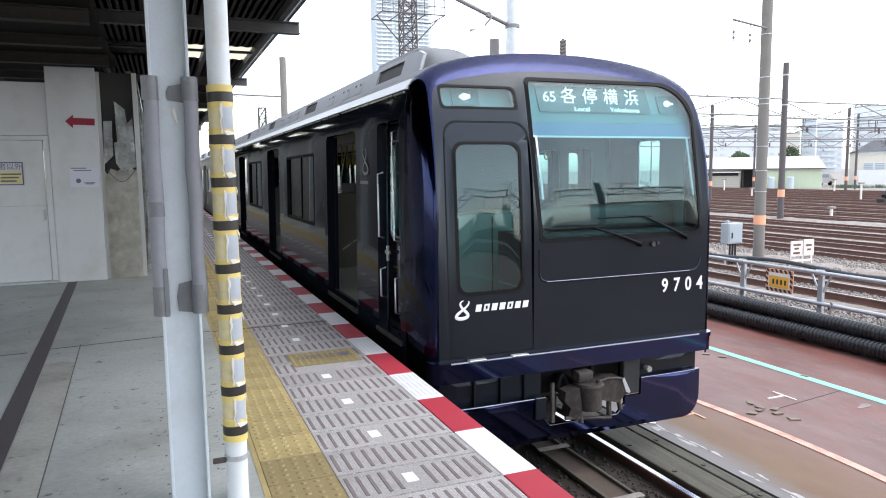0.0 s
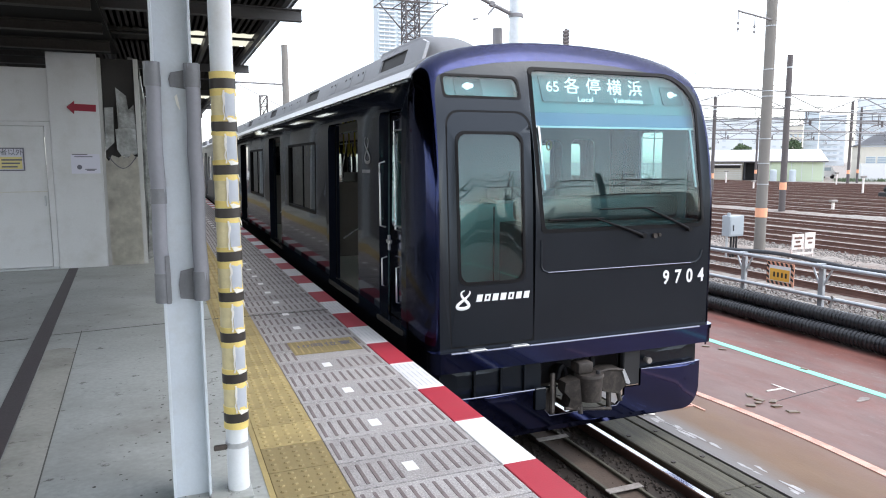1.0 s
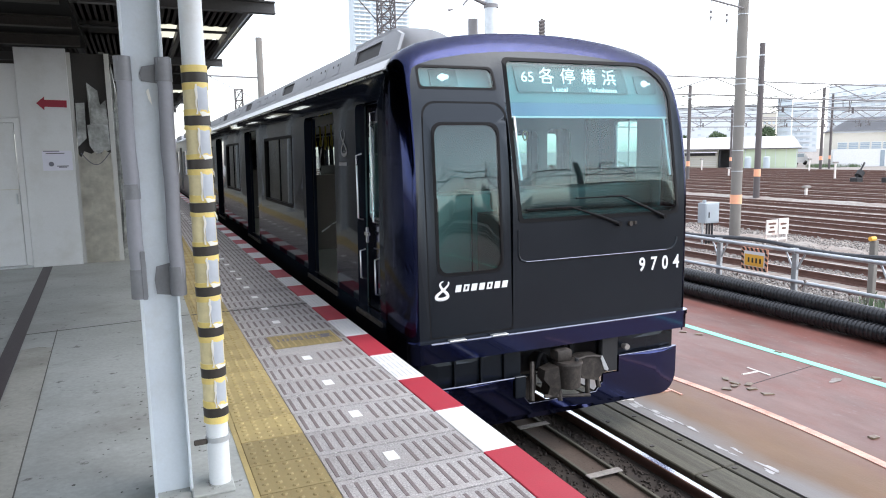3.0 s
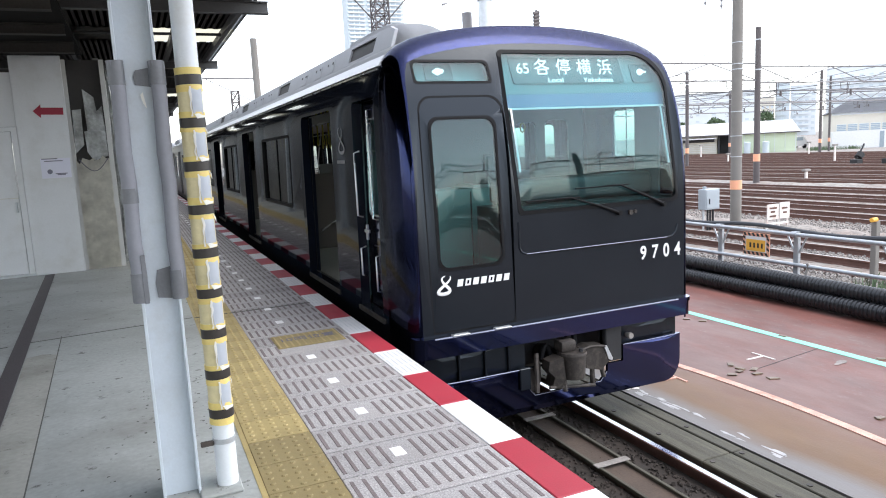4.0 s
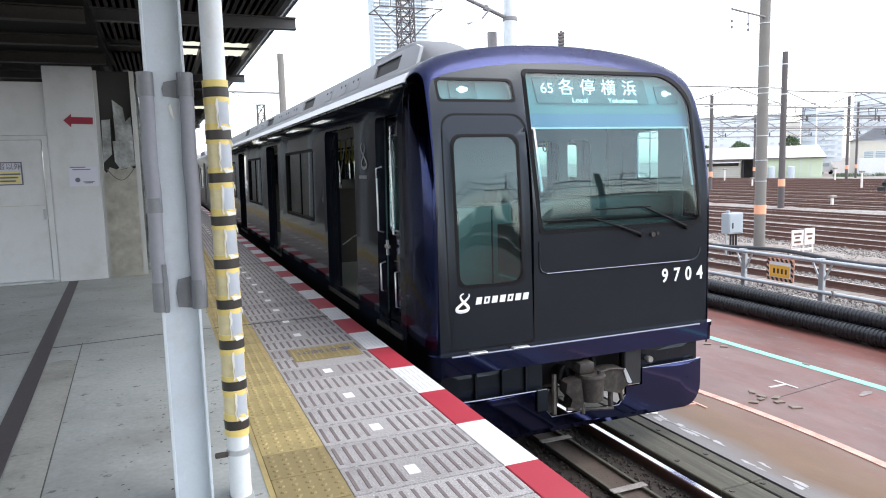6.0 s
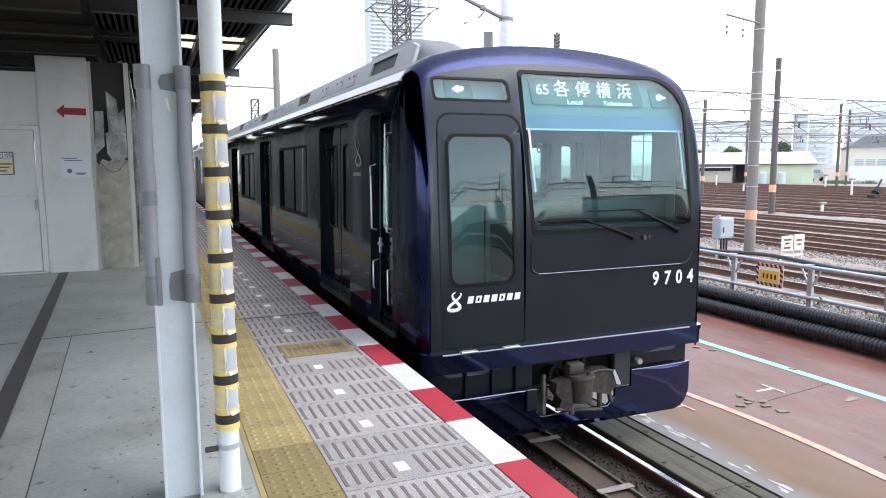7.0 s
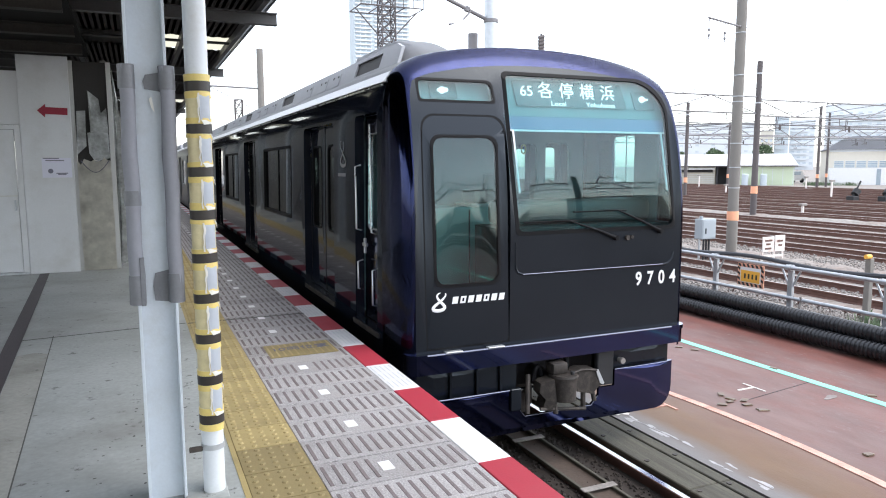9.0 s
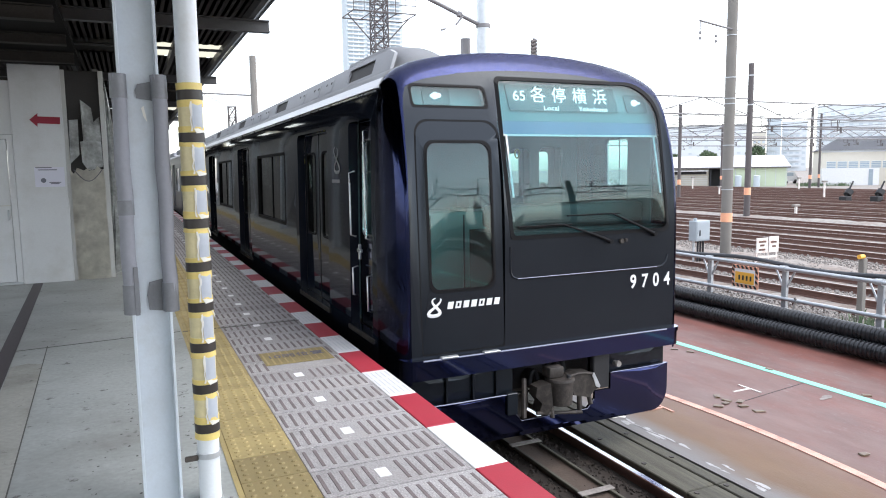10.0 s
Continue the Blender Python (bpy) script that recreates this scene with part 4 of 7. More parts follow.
for k, z in enumerate(zb):
    t = part("stripe", rod(bmesh.new(), (PX + 0.001, PYY, z - 0.02), (PX, PYY, z + 0.02), PR + 0.0065, seg=24), M["tape_black"], pipe, "black tape band")
    for s in (-1, 1):
        w = rnd.uniform(0.018, 0.03)
        part("stripe", rod(bmesh.new(), (PX, PYY, z + s * 0.02), (PX + rnd.uniform(-0.002, 0.002), PYY, z + s * (0.02 + w)), PR + 0.0055, PR + 0.0065, seg=24),
             M["tape_yellow"], pipe, "yellow tape band")
    if k == 8:
        continue
    # rounded grey patch, curved round the pipe, with torn clear film along its side
    z1 = (z + zb[k + 1]) / 2
    ang = lambda u, d: (PX + (PR + d) * math.sin(u), PYY - (PR + d) * math.cos(u))
    patch = rrect(0.02, 0.92, z1 - 0.050, z1 + 0.050, (0.045, 0.012, 0.012, 0.03))
    part("patch", plate(patch, [], lambda u, v: (*ang(u, 0.0085), v), lambda u, v: (*ang(u, 0.004), v), (0.12, 0.03)), M["patch"], pipe, "smooth grey reflective patch")
    edge_u = [0.035 * math.sin(i * 1.3 + k) + rnd.uniform(-0.03, 0.03) for i in range(12)]
    tear = [(-0.10 + edge_u[i], z1 - 0.062 + 0.120 * i / 11) for i in range(12)] + [(0.02 + edge_u[11 - i] * 0.7 + 0.05 * math.sin(i * 0.6), z1 + 0.058 - 0.120 * i / 11) for i in range(12)]
    part("torn_film", plate(tear, [], lambda u, v: (*ang(u, 0.011), v), lambda u, v: (*ang(u, 0.005), v)), M["film"], pipe, "torn clear film")
    tip = [(0.30, z1 - 0.070), (0.90, z1 - 0.066), (1.05, z1 - 0.058), (0.70, z1 - 0.056), (0.42, z1 - 0.050), (0.10, z1 - 0.052)]
    part("torn_film", plate(tip, [], lambda u, v: (*ang(u, 0.012), v), lambda u, v: (*ang(u, 0.005), v)), M["film"], pipe, "torn clear film")
    if k in (1, 2, 3, 5, 7):
        u0 = 0.95
        pts = [(*ang(u0, 0.006), z1 + 0.07), (*ang(u0 + 0.15, 0.010), z1 + 0.055), (*ang(u0 + 0.2, 0.012), z1 + 0.035)]
        part("torn_film", tube(bmesh.new(), pts, [0.001, 0.003, 0.001], 5), M["film"], pipe, "torn clear film")
part("clamp", rod(bmesh.new(), (PX, PYY, 0.205), (PX, PYY, 0.228), PR + 0.005, seg=24), M["galv"], pipe, "grey pipe clamp")
part("clamp_bolt", cube(PX - 0.10, PX - 0.045, PYY - 0.03, PYY - 0.01, 0.20, 0.222, 0.004), M["iron"], pipe, "rusty clamp bolt")

# ---------------------------------------------------------------- canopy
CE = -0.16
CZ = 3.22
bm, n = bmesh.new(), 0
xs = np.arange(-9.0, CE, 0.038)
for y0, y1 in ((-6, 10.4), (11.5, 19.8), (20.9, 29.8), (30.9, 60)):
    a = [bm.verts.new((x, y0, CZ + (0.010 if i % 4 < 2 else 0))) for i, x in enumerate(xs)]
    b = [bm.verts.new((x, y1, CZ + (0.010 if i % 4 < 2 else 0))) for i, x in enumerate(xs)]
    for i in range(len(xs) - 1):
        bm.faces.new((a[i], a[i + 1], b[i + 1], b[i]))
bmesh.ops.solidify(bm, geom=bm.faces[:], thickness=0.012)
for y0 in (10.4, 19.8, 29.8):
    box(bm, -9, -1.64, y0 - 0.15, y0 + 1.25, CZ + 0.02, CZ + 0.035)
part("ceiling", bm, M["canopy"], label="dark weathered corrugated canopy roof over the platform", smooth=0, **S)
for y0 in (10.4, 19.8, 29.8):
    for x0, x1 in ((-1.64, CE - 0.02),):
        part("skylight_1", cube(x0, x1, y0, y0 + 1.1, CZ + 0.004, CZ + 0.012), SKYL, label="milky translucent roof panel in the canopy", smooth=0, **S)
for x in (-4.2, -3.0, -2.3, -1.67, -0.95, -0.30):
    part("purlin", cube(x - 0.03, x + 0.03, -6, 60, CZ - 0.10, CZ - 0.004), M["beam"], label="dark steel purlin under the canopy", smooth=0, **S)
part("fascia", cube(CE - 0.01, CE + 0.006, -6, 60, CZ - 0.03, CZ + 0.03), M["beam"], label="dark metal edge strip of the canopy", smooth=0, **S)


def ibeam(bm, x0, x1, y, z0, z1, w=0.10, t=0.012):
    box(bm, x0, x1, y - w / 2, y + w / 2, z0, z0 + t)
    box(bm, x0, x1, y - w / 2, y + w / 2, z1 - t, z1)
    box(bm, x0, x1, y - t / 2, y + t / 2, z0 + t, z1 - t)
    return bm


for k, y in enumerate((3.13, 8.05, 13.1, 18.1, 23.1, 28.1, 33.1, 38.1)):
    part("roof_beam", ibeam(bmesh.new(), -9, -0.10, y, 2.985 + 0.006 * (y - 8), 3.115 + 0.006 * (y - 8)), M["beam"], label="brown-grey steel roof beam reaching to the canopy edge", smooth=0, **S)
for k, y in enumerate((5.6, 10.4, 15.5)):
    part("roof_tie", rod(bmesh.new(), (-9, y, 3.15), (-0.3, y, 3.15), 0.02, seg=8), M["beam"], label="thin steel tie under the canopy", **S)
for y in (8.05, 13.1, 18.1, 23.1, 28.1, 33.1):
    p = thing("pillar", (-1.57, y, 0), label="grey steel canopy pillar further along the platform", category="pillar", group="far pillars")
    for x in (-1.645, -1.505):
        part("flange", cube(x - 0.006, x + 0.006, y - 0.075, y + 0.075, 0, 2.985), M["pillar"], p, smooth=0)
    part("web", cube(-1.639, -1.511, y - 0.006, y + 0.006, 0, 2.985), M["pillar"], p, smooth=0)
for y in (15.5, 19.0, 22.5, 26.0):
    t = thing("platform_lamp", (-1.1, y, 2.95), label="fluorescent strip lamp hanging under the canopy", category="lamp", group="platform lamps")
    part("housing", cube(-1.16, -1.04, y - 0.6, y + 0.6, 2.97, 3.05, 0.01), M["pillar"], t, smooth=0)
    for dy in (-0.4, 0.4):
        part("hanger", rod(bmesh.new(), (-1.1, y + dy, 3.05), (-1.1, y + dy, CZ + 0.006), 0.012, seg=6), M["pillar"], t)
    part("tube", rod(bmesh.new(), (-1.1, y - 0.58, 2.955), (-1.1, y + 0.58, 2.955), 0.018, seg=8), FLUOR, t)
part("soffit", cube(-9, -2.12, 6.4, 10.9, 2.93, 2.975), M["soffit"], label="dark soffit boards over the waiting area", smooth=0, **S)
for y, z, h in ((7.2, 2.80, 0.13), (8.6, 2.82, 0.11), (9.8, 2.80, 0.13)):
    part("roof_beam", ibeam(bmesh.new(), -9, -2.15, y, z, z + h, 0.12), M["canopy"], label="dark steel beam under the soffit", smooth=0, **S)
part("soffit", cube(-9, -2.12, 6.34, 6.4, 2.93, 3.25), M["soffit"], label="dark soffit edge board", smooth=0, **S)
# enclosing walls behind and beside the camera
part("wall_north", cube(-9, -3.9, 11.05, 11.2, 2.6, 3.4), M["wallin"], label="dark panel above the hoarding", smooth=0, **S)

# ---------------------------------------------------------------- hoarding at the platform's end wall
WY = 10.75
hoard = thing("hoarding", (-3.4, WY, 0), label="white temporary hoarding of tall panels with a flush door", category="partition")
part("panel", cube(-2.985, -2.385, WY - 0.01, WY + 0.04, -0.002, 2.90, 0.004), M["hoard"], hoard, smooth=0)
part("panel", cube(-3.6, -2.99, WY + 0.03, WY + 0.07, 1.99, 2.69, 0.004), M["hoard"], hoard, smooth=0)
part("panel", cube(-4.5, -3.605, WY + 0.03, WY + 0.07, 1.99, 2.69, 0.004), M["hoard"], hoard, smooth=0)
part("panel", cube(-6.4, -4.51, WY + 0.03, WY + 0.07, 0, 2.69, 0.004), M["hoard"], hoard, smooth=0)
part("panel", cube(-9, -6.41, WY + 0.03, WY + 0.07, 0, 2.69, 0.004), M["hoard"], hoard, smooth=0)
part("frame", plate(rrect(-4.5, -2.99, 0, 1.985, 0), [rrect(-4.42, -3.06, 0.03, 1.93, 0)], lambda u, v: (u, WY, v), lambda u, v: (u, WY + 0.06, v)), M["hoard"], hoard, smooth=0)
door = part("door", cube(-4.41, -3.07, WY + 0.02, WY + 0.055, 0.035, 1.925, 0.003), M["hoard"], hoard, smooth=0)
part("handle", cube(-3.115, -3.095, WY - 0.01, WY + 0.02, 0.86, 1.0, 0.004), M["galv"], door, smooth=0)
part("seam", cube(-4.41, -3.07, WY + 0.014, WY + 0.02, 1.05, 1.06), M["sheet"], door, smooth=0)
part("sill", cube(-4.5, -2.99, WY - 0.04, WY, 0.0, 0.03, 0.004), M["galv"], hoard, smooth=0)
# plastic-sheeted lattice next to it
scr = thing("sheeted_screen", (-2.1, WY + 0.1, 0), label="timber screen covered with grubby clear plastic sheet, torn at the top", category="screen")
for x in (-2.37, -1.90):
    part("upright", cube(x - 0.03, x + 0.03, WY + 0.06, WY + 0.12, 0, 2.86), M["lining"], scr, smooth=0)
for z in (0.40,):
    part("rail", cube(-2.34, -1.93, WY + 0.07, WY + 0.10, z - 0.02, z + 0.02), M["sheet"], scr, smooth=0)
bm = bmesh.new()
g = [[bm.verts.new((-2.345 + 0.42 * i / 10, WY + 0.055 + 0.025 * noise.noise((i * 0.5, j * 0.22, 3)), 0.0 + 1.52 * j / 26 + (0.12 * noise.noise((i * 0.7, 9, 1)) if j == 26 else 0)))
      for i in range(11)] for j in range(27)]
for a, b in zip(g, g[1:]):
    for i in range(10):
        bm.faces.new((a[i], a[i + 1], b[i + 1], b[i]))
bmesh.ops.solidify(bm, geom=bm.faces[:], thickness=0.004)
part("plastic_sheet", bm, M["sheet"], scr, "creased translucent plastic sheet")
for loop in ([(-2.17, 2.47), (-2.04, 2.36), (-2.02, 2.17), (-1.95, 2.24), (-1.935, 1.91), (-2.06, 1.88), (-2.16, 1.91)],
             [(-2.32, 2.19), (-2.21, 2.20), (-2.22, 1.72), (-2.335, 1.60)],
             [(-2.20, 1.90), (-1.94, 1.94), (-1.935, 1.56), (-2.12, 1.50), (-2.19, 1.62)]):
    q = rnd.uniform(0, 6)
    bm = plate(loop, [], lambda u, v: (u, WY + 0.05 + 0.018 * math.sin(v * 11 + q + u * 9), v), lambda u, v: (u, WY + 0.054 + 0.018 * math.sin(v * 11 + q + u * 9), v), (0.03, 0.05))
    part("torn_sheet", bm, M["sheet_thin"], scr, "torn hanging piece of the sheet")
part("cord", tube(bmesh.new(), [(-2.30 + 0.035 * k, WY + 0.03, 1.52 - 0.16 * math.sin(k * math.pi / 10)) for k in range(11)], 0.006, 6), M["ink"], scr, "thin dark hanging cord")
part("side_flap", plate([(-1.87, 0.05), (-1.74, 0.10), (-1.76, 1.3), (-1.80, 2.3), (-1.86, 2.8)], [], lambda u, v: (u, WY + 0.10 + 0.02 * math.sin(v * 7), v), lambda u, v: (u, WY + 0.105 + 0.02 * math.sin(v * 7), v), (0.04, 0.15)), M["sheet_thin"], scr, "crumpled grey plastic flap")
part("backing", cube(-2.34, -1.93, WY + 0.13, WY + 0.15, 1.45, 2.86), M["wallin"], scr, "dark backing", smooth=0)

# Added wall, almost hidden; gives the train flank something dark to mirror.
part("wall_east", cube(-2.0, -1.93, WY + 0.2, 62, 0, 2.9), M["side_board"], label="added grubby board wall along the platform, mostly unseen, mirrored in the train side", smooth=0, **S)
arrow = plate([(-2.776, 2.182), (-2.677, 2.27), (-2.680, 2.228), (-2.417, 2.221), (-2.421, 2.128), (-2.684, 2.136), (-2.688, 2.09)], [],
              lambda u, v: (u, WY - 0.016, v), lambda u, v: (u, WY - 0.0105, v))
part("arrow_sign", arrow, M["sign_red"], label="dark red arrow sign stuck on the hoarding", category="sign", smooth=0)
note = thing("notice", (-2.62, WY - 0.012, 1.3), label="white printed notice taped to the hoarding", category="notice")
part("sheet", cube(-2.765, -2.412, WY - 0.0125, WY - 0.0105, 1.293, 1.556), M["paper"], note, smooth=0)
for z, x0, x1 in ((1.545, -2.75, -2.56), (1.515, -2.72, -2.50), (1.345, -2.6, -2.46), (1.33, -2.58, -2.48)):
    part("writing_bar", cube(x0, x1, WY - 0.0145, WY - 0.0125, z, z + 0.012), M["ink"], note, smooth=0)
part("picture", rod(bmesh.new(), (-2.665, WY - 0.0125, 1.38), (-2.665, WY - 0.0145, 1.38), 0.032, seg=14), M["ink"], note, "small dark picture")
post = thing("door_poster", (-3.47, WY + 0.014, 1.3), label="small yellow and white notice on the hoarding door", category="notice")
part("sheet", cube(-3.62, -3.325, WY + 0.014, WY + 0.018, 1.345, 1.63), M["paper"], post, smooth=0)
part("field", cube(-3.60, -3.345, WY + 0.010, WY + 0.014, 1.36, 1.52), M["poster_yellow"], post, smooth=0)
part("border", plate(rrect(-3.63, -3.315, 1.335, 1.64, 0.0), [rrect(-3.615, -3.33, 1.35, 1.625, 0.0)], lambda u, v: (u, WY + 0.009, v), lambda u, v: (u, WY + 0.0135, v)), M["ink"], post, smooth=0)
lettering("writing", "者以外", 0.09, pose(-3.46, WY + 0.009, 1.575, 90), M["ink"], post)
for k in range(3):
    part("writing_bar", cube(-3.58, -3.40 + 0.03 * k, WY + 0.007, WY + 0.010, 1.38 + k * 0.045, 1.40 + k * 0.045), M["ink"], post, smooth=0)

# ---------------------------------------------------------------- the train
def fy(z):
    """How far forward the front face stands at a height: upright below, leaning back more and more towards the brow."""
    return 4.952 + 0.03 * max(0, -0.3 - z) + 0.262 * max(0, (z - 0.6) / 1.55) ** 3


def hb(z):
    return float(np.interp(z, [-1, 1.1, 1.7, 2.0, 2.14], [1.43, 1.43, 1.415, 1.395, 1.355]))


SECTION = [(hb(z), z) for z in np.linspace(-0.25, 2.14, 26)] + [(1.315, 2.205), (1.24, 2.262), (1.12, 2.318), (0.95, 2.362), (0.75, 2.398), (0.5, 2.426), (0.25, 2.441), (0, 2.445)]
SECTION = [(x, z) for x, z in SECTION] + [(-x, z) for x, z in reversed(SECTION[:-1])]
NOSE_Y = 5.42


def nose_ring(theta):
    """The section drawn in towards the front face; theta 0 at the flank, 90 at the face's edge."""
    out, n = [], len(SECTION)
    for i, (x, z) in enumerate(SECTION):
        (xa, za), (xb, zb_) = SECTION[max(i - 1, 0)], SECTION[min(i + 1, n - 1)]
        t = Vector((xb - xa, zb_ - za)).normalized()
        nx, nz = t.y, -t.x
        r = 0.115 + 0.055 * min(1, max(0, (z - 2.1) / 0.25))
        k = r * (1 - math.cos(theta))
        px, pz = x - nx * k, z - nz * k
        y = fy(pz) + (NOSE_Y - fy(pz)) * (1 - math.sin(theta)) ** 1.15
        out.append((TC + px, y, pz))
    return out


car = thing("rail_car", (TC, 5.0, RAIL_Z), label="dark navy commuter train car with charcoal front standing at the platform", category="train")

rings = [nose_ring(radians(a)) for a in (0, 12, 25, 38, 50, 62, 74, 84, 90)]
bm = bmesh.new()
vr = [[bm.verts.new(p) for p in r] for r in rings]
for a, b in zip(vr, vr[1:]):
    for i in range(len(a) - 1):
        bm.faces.new((a[i], a[i + 1], b[i + 1], b[i]))
bmesh.ops.solidify(bm, geom=bm.faces[:], thickness=0.03)
part("nose", bm, M["navy"], car, "navy gloss rounded front corner and roof brow", smooth=50)

face = [(p[0], p[2]) for p in rings[-1]]
face = [p for p in face if p[1] > -0.04]
face = [(face[0][0], -0.05)] + face + [(face[-1][0], -0.05)]
WS = rrect(1.235, 2.845, 0.885, 2.185, (0.04, 0.06, 0.30, 0.05), 7)
SW = rrect(0.435, 1.08, 1.95, 2.105, (0.03, 0.03, 0.05, 0.04))
DW = rrect(0.495, 1.045, 0.49, 1.65, 0.085, 6)
DOOR = rrect(0.405, 1.150, -0.03, 1.835, (0.01, 0.01, 0.12, 0.12), 6)
F = lambda d: (lambda u, v: (u, fy(v) + d, v))
grow = lambda r, d: [(u + d * (1 if u > (min(p[0] for p in r) + max(p[0] for p in r)) / 2 else -1),
                      v + d * (1 if v > (min(p[1] for p in r) + max(p[1] for p in r)) / 2 else -1)) for u, v in r]
part("front_panel", plate(face, [grow(WS, 0.03), grow(SW, 0.020), DOOR], F(0.0), F(0.04), (0.12, 0.12)), M["matte"], car, "charcoal satin front panel", smooth=30)
fd = part("front_door", plate(grow(DOOR, -0.006), [grow(DW, 0.022)], F(0.003), F(0.04), (0.12, 0.12)), M["matte"], car, "charcoal emergency door in the front", smooth=30)
part("seal", plate(DOOR, [grow(DOOR, -0.014)], F(0.0015), F(0.03)), M["rubber"], fd, "black door seal", smooth=0)
part("seal", plate(grow(DW, 0.022), [DW], F(-0.002), F(0.03)), M["rubber"], fd, "black window seal", smooth=0)
p = part("window", plate(DW, [], F(0.004), F(0.012), (0.14, 0.14)), G["windshield"], fd, "teal tinted pane", smooth=30)
p.visible_shadow = False
ws = part("windscreen", plate(WS, [], F(0.002), F(0.012), (0.14, 0.14)), G["windshield"], car, "large teal tinted windscreen", smooth=30)
ws.visible_shadow = False
part("seal", plate(grow(WS, 0.03), [WS], F(-0.006), F(0.03), (0.2, 0.2)), M["rubber"], ws, "black windscreen seal", smooth=0)
sw = part("route_window", plate(SW, [], F(0.003), F(0.012)), G["windshield"], car, "small tinted pane over the front door", smooth=30)
sw.visible_shadow = False
part("seal", plate(grow(SW, 0.020), [SW], F(-0.002), F(0.03)), M["rubber"], sw, "black seal", smooth=0)
# raised fold that frames the lower front
bm = tube(bmesh.new(), [(1.205, fy(z) + 0.002, z) for z in (0.80, 0.66, 0.585)] + [(1.225, fy(0.5) + 0.002, 0.548), (1.27, fy(0.5) + 0.002, 0.530)]
          + [(x, fy(0.52) + 0.002, 0.525) for x in np.linspace(1.35, 2.74, 8)] + [(2.80, fy(0.5) + 0.002, 0.535), (2.845, fy(0.5) + 0.002, 0.57), (2.865, fy(0.6) + 0.002, 0.64)], 0.011, 8)
part("fold", bm, M["matte"], car, "raised fold pressed in the panel")
# Pale tube paints the glint along the top of the fold.
bm = tube(bmesh.new(), [(1.27, fy(0.53) - 0.006, 0.530)] + [(x, fy(0.52) - 0.007, 0.530) for x in np.linspace(1.35, 2.74, 8)], 0.004, 6)
part("fold_edge", bm, M["edge_line"], car, "painted highlight along the fold")

# what stands behind the front panes
part("display_housing", plate(rrect(1.20, 2.88, 1.84, 2.23, 0.02), [], F(0.075), F(0.10), (0.2, 0.1)), M["panel_teal"], car, "blue-grey display housing behind the windscreen", smooth=0)
disp = part("destination_display", plate(rrect(1.335, 2.47, 1.93, 2.155, 0.02), [], F(0.062), F(0.075)), M["display"], car, "dark destination display with white characters", smooth=0)
TX = lambda x, z: pose(x, fy(z) + 0.056, z, 77, 0, 0)
lettering("route_number", "65", 0.125, TX(1.45, 2.055), LED, disp, wide=1.05)
for ch, x in (("各", 1.645), ("停", 1.86), ("横", 2.075), ("浜", 2.295)):
    lettering("character", ch, 0.158, TX(x - 0.005, 2.06), LED, disp)
lettering("word", "Local", 0.058, TX(1.75, 1.955), LED, disp, wide=1.3)
lettering("word", "Yokohama", 0.058, TX(2.19, 1.955), LED, disp, wide=1.25)
part("display_edge", plate(rrect(2.57, 2.80, 1.93, 2.10, 0.02), [], F(0.064), F(0.075)), M["display"], car, "dark lamp field", smooth=0)
bm = bmesh.new()
for x, r in ((2.665, 0.030), (2.70, 0.012), (2.725, 0.010)):
    bmesh.ops.create_icosphere(bm, subdivisions=2, radius=r, matrix=Matrix.Translation((x, fy(2.02) + 0.058, 2.025)))
part("marker_lamp", bm, LED, car, "lit white marker lamp")
part("visor_band", plate(rrect(1.235, 2.87, 1.73, 1.838, 0.01), [], F(0.07), F(0.09), (0.3, 0.1)), M["blind"], car, "blue visor band behind the windscreen", smooth=0)
part("visor_edge", plate(rrect(1.235, 2.87, 1.712, 1.728, 0.004), [], F(0.066), F(0.09), (0.3, 0.1)), M["letter"], car, "white visor edge", smooth=0)
part("visor_edge", plate([(1.245, 1.72), (1.262, 1.72), (1.285, 1.20), (1.268, 1.20)], [], F(0.05), F(0.06)), M["letter"], car, "white pillar strip", smooth=0)
part("visor_edge", plate([(2.80, 1.72), (2.815, 1.72), (2.838, 1.20), (2.823, 1.20)], [], F(0.05), F(0.06)), M["letter"], car, "white pillar strip", smooth=0)
part("route_housing", plate(rrect(0.41, 1.09, 1.94, 2.13, 0.02), [], F(0.09), F(0.11)), M["panel_teal"], car, "blue-grey lamp housing", smooth=0)
part("route_display", plate(rrect(0.56, 0.80, 1.965, 2.10, 0.01), [], F(0.078), F(0.09)), M["display"], car, "dark lamp field", smooth=0)
bm = bmesh.new()
for dx, dz, r in ((0, 0, 0.03), (0.035, 0.003, 0.02), (-0.03, 0, 0.014)):
    bmesh.ops.create_icosphere(bm, subdivisions=2, radius=r, matrix=Matrix.Translation((0.665 + dx, fy(2.03) + 0.07, 2.035 + dz)))
part("marker_lamp", bm, LED, car, "lit white marker lamp")

# ledge, apron and skirt


def shelf(y_out, y_in, z0, z1, w=1.30, r=0.10):
    """A bar across the front with rounded ends that turn into the flanks."""
    out = [(TC - 1.40, 5.36)] + [(TC - w - 0.09 + 0.09 * (1 - math.cos(a)), y_out + 0.10 * (1 - math.sin(a))) for a in (radians(k * 15) for k in range(7))]
    out += [(2 * TC - x, y) for x, y in reversed(out)]
    inn = [(TC + 1.30, 5.36), (TC - 1.30, 5.36)]
    return plate(out + inn, [], lambda u, v: (u, v, z1), lambda u, v: (u, v, z0))


part("ledge", shelf(4.900, 5.2, -0.085, -0.048), M["navy"], car, "navy gloss ledge under the front panel", smooth=0)
